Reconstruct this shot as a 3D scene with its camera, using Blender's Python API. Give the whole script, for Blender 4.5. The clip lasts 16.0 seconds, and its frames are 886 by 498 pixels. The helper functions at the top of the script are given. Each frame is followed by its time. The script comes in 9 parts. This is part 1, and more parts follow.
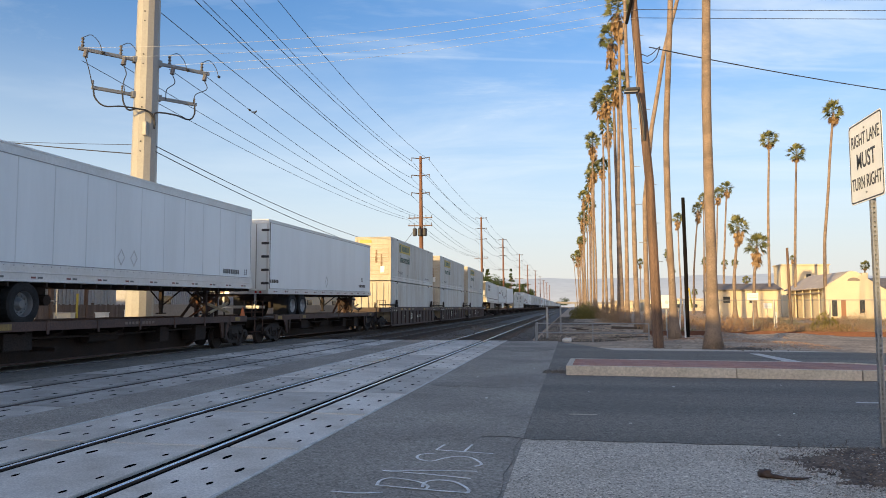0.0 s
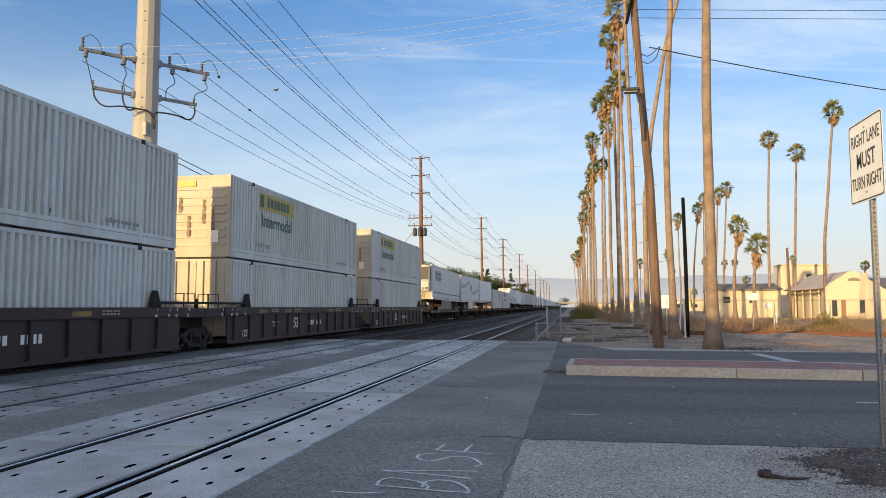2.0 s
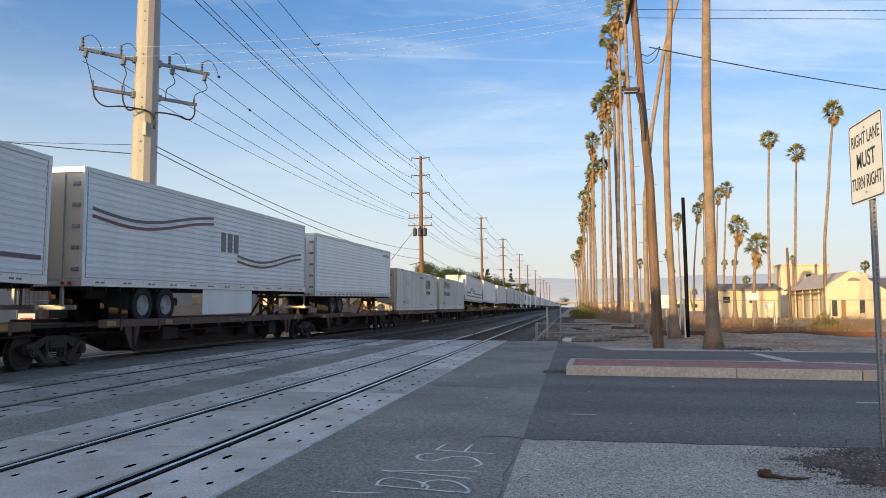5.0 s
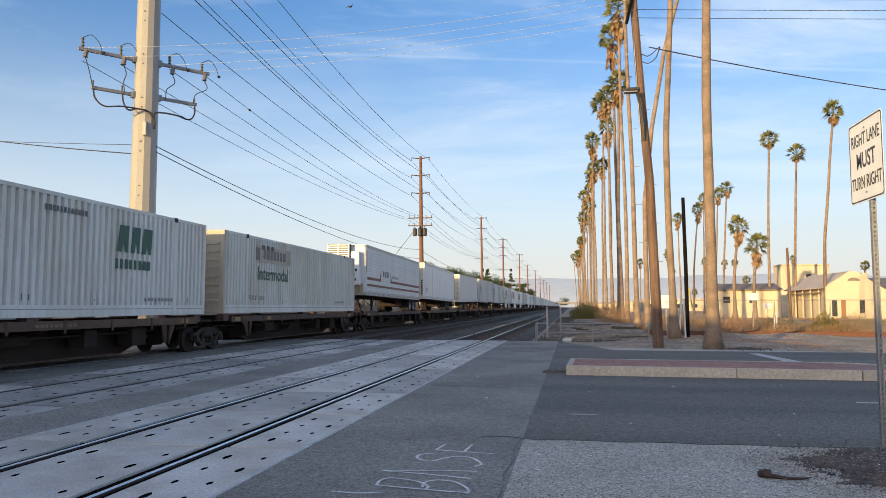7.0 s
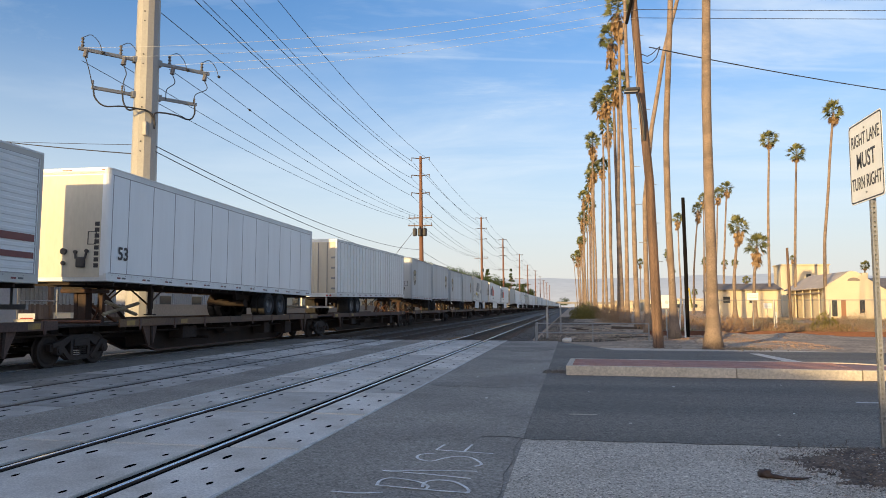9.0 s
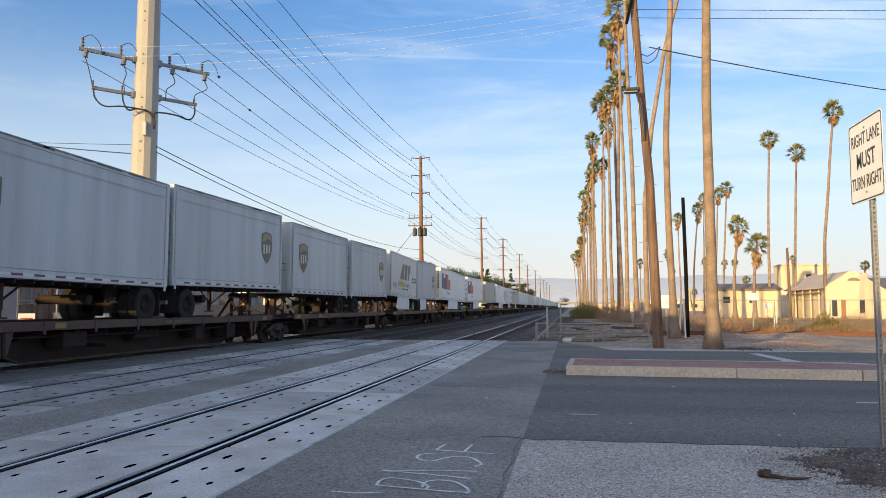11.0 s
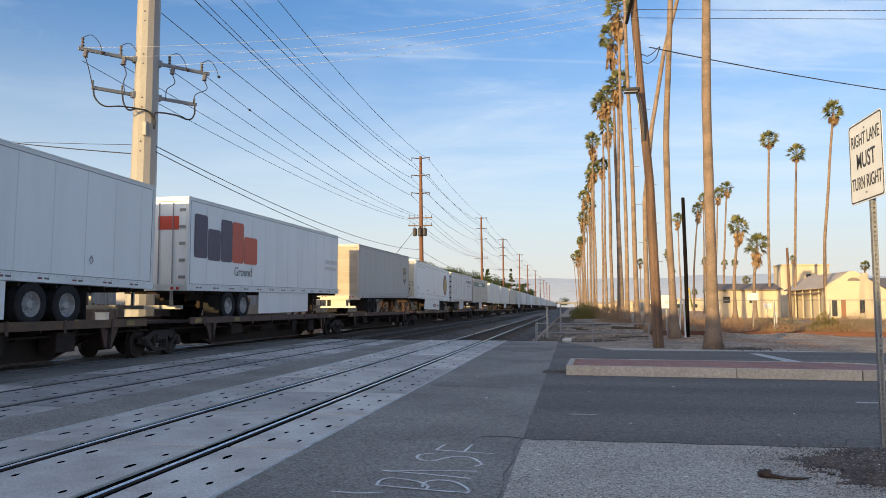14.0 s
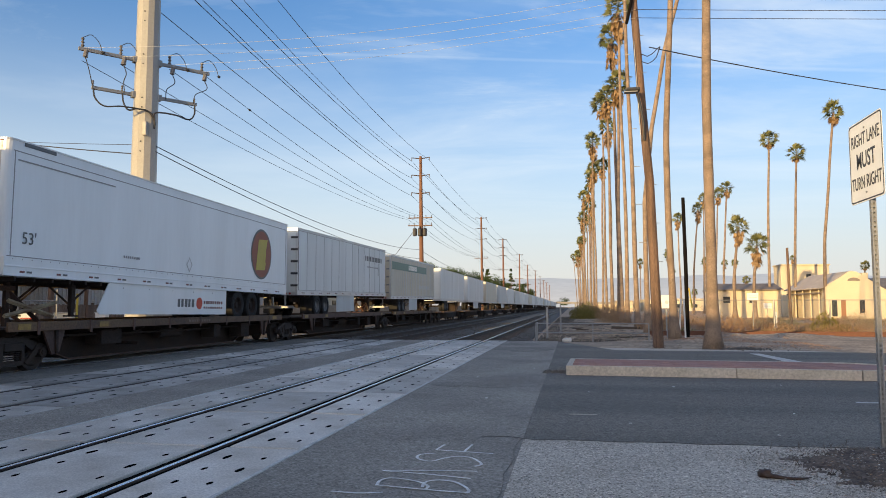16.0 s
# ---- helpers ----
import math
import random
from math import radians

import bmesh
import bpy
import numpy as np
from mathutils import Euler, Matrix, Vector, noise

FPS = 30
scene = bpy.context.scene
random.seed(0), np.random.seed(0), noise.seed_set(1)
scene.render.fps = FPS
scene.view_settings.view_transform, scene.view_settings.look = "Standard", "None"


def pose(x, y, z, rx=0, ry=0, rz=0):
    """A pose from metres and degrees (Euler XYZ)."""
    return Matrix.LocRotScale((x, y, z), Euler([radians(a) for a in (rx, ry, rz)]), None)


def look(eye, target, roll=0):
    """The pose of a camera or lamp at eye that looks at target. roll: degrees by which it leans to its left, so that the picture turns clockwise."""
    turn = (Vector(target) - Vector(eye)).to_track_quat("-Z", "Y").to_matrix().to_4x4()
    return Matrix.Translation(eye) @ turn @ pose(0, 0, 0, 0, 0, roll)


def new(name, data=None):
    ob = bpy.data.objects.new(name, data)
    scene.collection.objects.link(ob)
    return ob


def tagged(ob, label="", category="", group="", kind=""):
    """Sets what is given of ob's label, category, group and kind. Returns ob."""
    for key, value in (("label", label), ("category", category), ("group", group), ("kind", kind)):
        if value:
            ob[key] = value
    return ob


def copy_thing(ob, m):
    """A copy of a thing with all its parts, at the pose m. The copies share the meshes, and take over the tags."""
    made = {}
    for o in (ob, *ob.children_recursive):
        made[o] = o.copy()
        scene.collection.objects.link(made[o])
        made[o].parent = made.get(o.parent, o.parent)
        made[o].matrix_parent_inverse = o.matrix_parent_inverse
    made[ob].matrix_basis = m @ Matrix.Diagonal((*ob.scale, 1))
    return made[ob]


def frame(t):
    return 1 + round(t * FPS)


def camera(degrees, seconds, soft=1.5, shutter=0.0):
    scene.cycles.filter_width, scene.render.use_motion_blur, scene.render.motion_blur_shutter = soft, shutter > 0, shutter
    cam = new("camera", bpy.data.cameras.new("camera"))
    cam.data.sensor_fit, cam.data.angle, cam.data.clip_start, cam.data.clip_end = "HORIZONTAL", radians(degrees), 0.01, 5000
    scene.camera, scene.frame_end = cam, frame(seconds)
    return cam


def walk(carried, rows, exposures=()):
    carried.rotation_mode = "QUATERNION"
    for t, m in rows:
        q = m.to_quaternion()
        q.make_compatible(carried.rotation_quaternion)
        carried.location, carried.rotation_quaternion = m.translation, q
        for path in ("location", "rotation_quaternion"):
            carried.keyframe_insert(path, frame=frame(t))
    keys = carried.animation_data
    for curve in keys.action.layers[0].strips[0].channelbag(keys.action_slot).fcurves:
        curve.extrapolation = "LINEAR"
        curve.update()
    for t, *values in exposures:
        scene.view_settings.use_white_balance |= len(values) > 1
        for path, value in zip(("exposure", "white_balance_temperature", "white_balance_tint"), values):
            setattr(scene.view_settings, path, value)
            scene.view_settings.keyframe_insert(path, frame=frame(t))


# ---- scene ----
cam = camera(62.58, 16.0, soft=0.9)
EYE = pose(0, 0, 1.52, 94.52, 0, 9.907)
walk(cam, [(0, EYE), (16, EYE)], exposures=[(t, e, 6250, 10) for t, e in ((0, 1.43), (2, 1.38), (4, 1.37), (6.5, 1.43), (7.5, 1.42), (8.2, 1.39), (9, 1.38), (11.5, 1.52), (12.5, 1.5), (13.5, 1.38), (16, 1.36))])

# ---- light ----
SUN_EL, SUN_DIR = radians(6.1), Vector((-0.447, -0.8945, 0))  # the low sun stands behind, over the tracks
sun = new("sun", bpy.data.lights.new("sun", "SUN"))
sun.data.energy, sun.data.angle, sun.data.color = 2.35, radians(0.7), (1.0, 0.68, 0.29)
sun.matrix_world = look(SUN_DIR * 60 + Vector((0, 0, 60 * math.tan(SUN_EL))), (0, 0, 0))
world = bpy.data.worlds.new("sky")
scene.world = world
world.use_nodes = True


TRAIL = (EYE.to_3x3() @ Vector(((330 - 784) / 1290, (441 - 88) / 1290, -1))).cross(EYE.to_3x3() @ Vector(((1560 - 784) / 1290, (441 - 126) / 1290, -1))).normalized()

VEIL = (EYE.to_3x3() @ Vector(((1230 - 784) / 1290, (441 - 370) / 1290, -1))).normalized()


def build_sky():
    nt = world.node_tree
    n, l = nt.nodes, nt.links
    bg = n["Background"]
    sky = n.new("ShaderNodeTexSky")
    sky.sky_type, sky.sun_disc = "NISHITA", False
    sky.sun_elevation, sky.sun_rotation = SUN_EL, math.atan2(SUN_DIR.x, SUN_DIR.y)
    sky.air_density, sky.dust_density, sky.ozone_density = 1.0, 3.2, 3.2
    tc = n.new("ShaderNodeTexCoord")
    # thin cirrus: stretched noise over a flat layer high up
    sep = n.new("ShaderNodeSeparateXYZ")
    l.new(tc.outputs["Generated"], sep.inputs[0])
    zc = n.new("ShaderNodeMath"); zc.operation = "MAXIMUM"; zc.inputs[1].default_value = 0.03
    l.new(sep.outputs["Z"], zc.inputs[0])
    dv = n.new("ShaderNodeVectorMath"); dv.operation = "DIVIDE"
    cmb = n.new("ShaderNodeCombineXYZ")
    for k in "XYZ":
        l.new(zc.outputs[0], cmb.inputs[k])
    l.new(tc.outputs["Generated"], dv.inputs[0]); l.new(cmb.outputs[0], dv.inputs[1])
    mp = n.new("ShaderNodeMapping")
    mp.inputs["Rotation"].default_value = (0, 0, radians(20))
    mp.inputs["Scale"].default_value = (0.30, 0.55, 0.0)
    l.new(dv.outputs[0], mp.inputs["Vector"])
    nz = n.new("ShaderNodeTexNoise")
    nz.inputs["Scale"].default_value, nz.inputs["Detail"].default_value = 1.3, 7
    nz.inputs["Roughness"].default_value, nz.inputs["Distortion"].default_value = 0.62, 0.6
    l.new(mp.outputs[0], nz.inputs["Vector"])
    rp = n.new("ShaderNodeValToRGB")
    rp.color_ramp.elements[0].position, rp.color_ramp.elements[1].position = 0.44, 0.7
    rp.color_ramp.elements[0].color, rp.color_ramp.elements[1].color = (0, 0, 0, 1), (0.44, 0.44, 0.44, 1)
    l.new(nz.outputs["Fac"], rp.inputs["Fac"])
    high = n.new("ShaderNodeMapRange"); high.interpolation_type = "SMOOTHSTEP"
    for k, v in (("From Min", 0.07), ("From Max", 0.26)):
        high.inputs[k].default_value = v
    l.new(sep.outputs["Z"], high.inputs["Value"])
    veil = n.new("ShaderNodeMath"); veil.operation = "MULTIPLY"
    l.new(rp.outputs["Color"], veil.inputs[0]); l.new(high.outputs["Result"], veil.inputs[1])
    mix = n.new("ShaderNodeMix"); mix.data_type = "RGBA"
    # the haze is pale away from the sun and glows warmer and brighter towards it
    ds = n.new("ShaderNodeVectorMath"); ds.operation = "DOT_PRODUCT"
    ds.inputs[1].default_value = SUN_DIR.normalized()
    l.new(tc.outputs["Generated"], ds.inputs[0])
    glow = n.new("ShaderNodeMapRange"); glow.interpolation_type = "SMOOTHSTEP"
    for k, v in (("From Min", -0.1), ("From Max", 1.0)):
        glow.inputs[k].default_value = v
    l.new(ds.outputs["Value"], glow.inputs["Value"])
    warm = n.new("ShaderNodeMix"); warm.data_type = "RGBA"
    warm.inputs["B"].default_value = (5.6, 4.0, 2.5, 1)
    cream = n.new("ShaderNodeMix"); cream.data_type = "RGBA"
    cream.inputs["A"].default_value, cream.inputs["B"].default_value = (3.1, 2.98, 2.72, 1), (2.96, 3.14, 3.2, 1)
    low = n.new("ShaderNodeMapRange"); low.interpolation_type = "SMOOTHSTEP"
    for k, v in (("From Min", 0.0), ("From Max", 0.16)):
        low.inputs[k].default_value = v
    l.new(sep.outputs["Z"], low.inputs["Value"]); l.new(low.outputs["Result"], cream.inputs["Factor"])
    l.new(cream.outputs["Result"], warm.inputs["A"])
    l.new(glow.outputs["Result"], warm.inputs["Factor"]); l.new(warm.outputs["Result"], mix.inputs["B"])
    # haze thickens towards the horizon
    hz = n.new("ShaderNodeMapRange"); hz.interpolation_type = "SMOOTHSTEP"
    for k, v in (("From Min", -0.02), ("From Max", 0.4), ("To Min", 0.84), ("To Max", 0.0)):
        hz.inputs[k].default_value = v
    l.new(sep.outputs["Z"], hz.inputs["Value"])
    cov = n.new("ShaderNodeMath"); cov.operation = "MAXIMUM"
    l.new(veil.outputs[0], cov.inputs[0]); l.new(hz.outputs["Result"], cov.inputs[1])
    # one thin old contrail: a band along a great circle
    dt = n.new("ShaderNodeVectorMath"); dt.operation = "DOT_PRODUCT"
    dt.inputs[1].default_value = TRAIL
    l.new(tc.outputs["Generated"], dt.inputs[0])
    ab = n.new("ShaderNodeMath"); ab.operation = "ABSOLUTE"
    l.new(dt.outputs["Value"], ab.inputs[0])
    tr = n.new("ShaderNodeMapRange"); tr.interpolation_type = "SMOOTHSTEP"
    for k, v in (("From Min", 0.0004), ("From Max", 0.0032), ("To Min", 0.22), ("To Max", 0.0)):
        tr.inputs[k].default_value = v
    l.new(ab.outputs[0], tr.inputs["Value"])
    tm = n.new("ShaderNodeMath"); tm.operation = "MULTIPLY"
    l.new(tr.outputs["Result"], tm.inputs[0]); l.new(nz.outputs["Fac"], tm.inputs[1])
    # a broad thin veil of cloud over the palms
    dv2 = n.new("ShaderNodeVectorMath"); dv2.operation = "DOT_PRODUCT"
    dv2.inputs[1].default_value = VEIL
    l.new(tc.outputs["Generated"], dv2.inputs[0])
    vr = n.new("ShaderNodeMapRange"); vr.interpolation_type = "SMOOTHSTEP"
    for k, v in (("From Min", 0.84), ("From Max", 0.985), ("To Min", 0.0), ("To Max", 0.75)):
        vr.inputs[k].default_value = v
    l.new(dv2.outputs["Value"], vr.inputs["Value"])
    vm = n.new("ShaderNodeMath"); vm.operation = "MULTIPLY"
    l.new(vr.outputs["Result"], vm.inputs[0]); l.new(veil.outputs[0], vm.inputs[1])
    cv = n.new("ShaderNodeMath"); cv.operation = "ADD"
    l.new(cov.outputs[0], cv.inputs[0]); l.new(vm.outputs[0], cv.inputs[1])
    # soft low cloud banks drawn out sideways
    mb = n.new("ShaderNodeMapping")
    mb.inputs["Rotation"].default_value, mb.inputs["Location"].default_value = (0, 0, radians(-12)), (1.7, 0.6, 0)
    mb.inputs["Scale"].default_value = (0.42, 0.5, 0.0)
    l.new(dv.outputs[0], mb.inputs["Vector"])
    nb = n.new("ShaderNodeTexNoise")
    nb.inputs["Scale"].default_value, nb.inputs["Detail"].default_value, nb.inputs["Roughness"].default_value = 1.0, 6, 0.58
    l.new(mb.outputs[0], nb.inputs["Vector"])
    bk = n.new("ShaderNodeMapRange"); bk.interpolation_type = "SMOOTHSTEP"
    for k, v in (("From Min", 0.47), ("From Max", 0.68), ("To Min", 0.0), ("To Max", 0.13)):
        bk.inputs[k].default_value = v
    l.new(nb.outputs["Fac"], bk.inputs["Value"])
    bl = n.new("ShaderNodeMath"); bl.operation = "MULTIPLY"
    l.new(bk.outputs["Result"], bl.inputs[0]); l.new(high.outputs["Result"], bl.inputs[1])
    cb = n.new("ShaderNodeMath"); cb.operation = "ADD"
    l.new(cv.outputs[0], cb.inputs[0]); l.new(bl.outputs[0], cb.inputs[1])
    ad = n.new("ShaderNodeMath"); ad.operation = "ADD"; ad.use_clamp = True
    l.new(cb.outputs[0], ad.inputs[0])
    fade = n.new("ShaderNodeMapRange")
    for k, v in (("From Min", 0.68), ("From Max", 0.86), ("To Min", 0.0), ("To Max", 1.0)):
        fade.inputs[k].default_value = v
    l.new(dv2.outputs["Value"], fade.inputs["Value"])
    fm = n.new("ShaderNodeMath"); fm.operation = "MULTIPLY"
    l.new(tm.outputs[0], fm.inputs[0]); l.new(fade.outputs["Result"], fm.inputs[1])
    l.new(fm.outputs[0], ad.inputs[1])
    tone = n.new("ShaderNodeMix"); tone.data_type, tone.blend_type = "RGBA", "MULTIPLY"
    tone.inputs["Factor"].default_value, tone.inputs["B"].default_value = 1.0, (1.06, 1.07, 1.14, 1)
    l.new(sky.outputs["Color"], tone.inputs["A"])
    l.new(ad.outputs[0], mix.inputs["Factor"]); l.new(tone.outputs["Result"], mix.inputs["A"])
    l.new(mix.outputs["Result"], bg.inputs["Color"])
    bg.inputs["Strength"].default_value = 0.12


build_sky()


# ---- materials ----
def mat(name, col, rough=0.6, metal=0.0, var=0.15, scale=3.0, fine=40.0, bump=0.2, tint=None, amount=0.5, rnd=0.0, spec=0.5, stretch=(1, 1, 1)):
    """A surface with broad stains of the colour tint, fine grain and relief; sizes in metres."""
    m = bpy.data.materials.new(name)
    m.use_nodes = True
    n, l = m.node_tree.nodes, m.node_tree.links
    b = n["Principled BSDF"]
    b.inputs["Roughness"].default_value, b.inputs["Metallic"].default_value = rough, metal
    b.inputs["Specular IOR Level"].default_value = spec
    tc = n.new("ShaderNodeTexCoord")
    mp = n.new("ShaderNodeMapping")
    mp.inputs["Scale"].default_value = stretch
    l.new(tc.outputs["Object"], mp.inputs["Vector"])
    big, small = n.new("ShaderNodeTexNoise"), n.new("ShaderNodeTexNoise")
    big.inputs["Scale"].default_value, big.inputs["Detail"].default_value = scale, 5
    small.inputs["Scale"].default_value, small.inputs["Detail"].default_value = fine, 3
    l.new(mp.outputs[0], big.inputs["Vector"]); l.new(mp.outputs[0], small.inputs["Vector"])
    rp = n.new("ShaderNodeValToRGB")
    rp.color_ramp.elements[0].position, rp.color_ramp.elements[1].position = 0.38, 0.68
    l.new(big.outputs["Fac"], rp.inputs["Fac"])
    mx = n.new("ShaderNodeMix"); mx.data_type = "RGBA"
    t = tint or tuple(c * (1 - var * 2) for c in col)
    mx.inputs["A"].default_value, mx.inputs["B"].default_value = (*col, 1), (*t, 1)
    k = n.new("ShaderNodeMath"); k.operation = "MULTIPLY"; k.inputs[1].default_value = amount
    l.new(rp.outputs["Color"], k.inputs[0]); l.new(k.outputs[0], mx.inputs["Factor"])
    hs = n.new("ShaderNodeHueSaturation")
    v = n.new("ShaderNodeMapRange")
    v.inputs["From Min"].default_value, v.inputs["From Max"].default_value = 0.3, 0.7
    v.inputs["To Min"].default_value, v.inputs["To Max"].default_value = 1 - var, 1 + var
    l.new(small.outputs["Fac"], v.inputs["Value"])
    last = v.outputs["Result"]
    if rnd:
        oi = n.new("ShaderNodeObjectInfo")
        r2 = n.new("ShaderNodeMapRange")
        r2.inputs["To Min"].default_value, r2.inputs["To Max"].default_value = 1 - rnd, 1 + rnd
        l.new(oi.outputs["Random"], r2.inputs["Value"])
        mu = n.new("ShaderNodeMath"); mu.operation = "MULTIPLY"
        l.new(last, mu.inputs[0]); l.new(r2.outputs["Result"], mu.inputs[1])
        last = mu.outputs[0]
    l.new(last, hs.inputs["Value"]); l.new(mx.outputs["Result"], hs.inputs["Color"])
    l.new(hs.outputs["Color"], b.inputs["Base Color"])
    if bump:
        bp = n.new("ShaderNodeBump")
        bp.inputs["Strength"].default_value, bp.inputs["Distance"].default_value = bump, 0.02
        l.new(small.outputs["Fac"], bp.inputs["Height"]); l.new(bp.outputs["Normal"], b.inputs["Normal"])
    return m


def aggregate(name, col, stone, size, tint, big=0.4, contrast=1.0, rough=0.88, dark=0.35, mottle=0.28, lanes=1.0):
    """Asphalt: stones of the given size in a darker binder, worn patches and fine cracks."""
    m = bpy.data.materials.new(name)
    m.use_nodes = True
    n, l = m.node_tree.nodes, m.node_tree.links
    b = n["Principled BSDF"]
    b.inputs["Roughness"].default_value = rough
    b.inputs["Specular IOR Level"].default_value = 0.35
    tc = n.new("ShaderNodeTexCoord")
    vo, bg, md = n.new("ShaderNodeTexVoronoi"), n.new("ShaderNodeTexNoise"), n.new("ShaderNodeTexNoise")
    vo.inputs["Scale"].default_value = 1 / size
    bg.inputs["Scale"].default_value, bg.inputs["Detail"].default_value = big, 6
    md.inputs["Scale"].default_value, md.inputs["Detail"].default_value = 9, 6
    md.inputs["Roughness"].default_value = 0.75
    for t in (vo, md):
        l.new(tc.outputs["Object"], t.inputs["Vector"])
    mp = n.new("ShaderNodeMapping")
    mp.inputs["Scale"].default_value = (lanes, 1, 1)
    l.new(tc.outputs["Object"], mp.inputs["Vector"]); l.new(mp.outputs[0], bg.inputs["Vector"])
    sx = n.new("ShaderNodeSeparateColor")
    l.new(vo.outputs["Color"], sx.inputs[0])
    cr = n.new("ShaderNodeValToRGB")
    e = cr.color_ramp.elements
    e[0].position, e[0].color = 0.0, (*(c * (1 - 0.55 * contrast) for c in col), 1)
    e[1].position, e[1].color = 1.0, (*stone, 1)
    k = e.new(dark); k.color = (*col, 1)
    k = e.new(0.75); k.color = (*(c * 1.12 for c in col), 1)
    l.new(sx.outputs[0], cr.inputs["Fac"])
    rp = n.new("ShaderNodeValToRGB")
    rp.color_ramp.elements[0].position, rp.color_ramp.elements[1].position = 0.38, 0.64
    l.new(bg.outputs["Fac"], rp.inputs["Fac"])
    mx = n.new("ShaderNodeMix"); mx.data_type = "RGBA"; mx.blend_type = "MULTIPLY"
    mx.inputs["B"].default_value = (*tint, 1)
    l.new(rp.outputs["Color"], mx.inputs["Factor"]); l.new(cr.outputs["Color"], mx.inputs["A"])
    mr = n.new("ShaderNodeMapRange")
    for q, v in (("From Min", 0.3), ("From Max", 0.7), ("To Min", 1 - mottle), ("To Max", 1 + mottle)):
        mr.inputs[q].default_value = v
    l.new(md.outputs["Fac"], mr.inputs["Value"])
    hs = n.new("ShaderNodeHueSaturation")
    l.new(mr.outputs["Result"], hs.inputs["Value"]); l.new(mx.outputs["Result"], hs.inputs["Color"])
    l.new(hs.outputs["Color"], b.inputs["Base Color"])
    bp = n.new("ShaderNodeBump")
    bp.inputs["Strength"].default_value, bp.inputs["Distance"].default_value = 0.7, size * 0.6
    l.new(sx.outputs[1], bp.inputs["Height"]); l.new(bp.outputs["Normal"], b.inputs["Normal"])
    return m


def leafy(name, col, tip, trans=0.3):
    """Leaves, with a colour that changes from leaf to leaf, a little light passing through."""
    m = bpy.data.materials.new(name)
    m.use_nodes = True
    n, l = m.node_tree.nodes, m.node_tree.links
    b = n["Principled BSDF"]
    g = n.new("ShaderNodeNewGeometry")
    mx = n.new("ShaderNodeMix"); mx.data_type = "RGBA"
    mx.inputs["A"].default_value, mx.inputs["B"].default_value = (*col, 1), (*tip, 1)
    l.new(g.outputs["Random Per Island"], mx.inputs["Factor"])
    l.new(mx.outputs["Result"], b.inputs["Base Color"])
    b.inputs["Roughness"].default_value = 0.55
    b.inputs["Specular IOR Level"].default_value = 0.3
    tr = n.new("ShaderNodeBsdfTranslucent")
    l.new(mx.outputs["Result"], tr.inputs["Color"])
    ms = n.new("ShaderNodeMixShader"); ms.inputs[0].default_value = trans
    l.new(b.outputs[0], ms.inputs[1]); l.new(tr.outputs[0], ms.inputs[2])
    l.new(ms.outputs[0], n["Material Output"].inputs["Surface"])
    return m


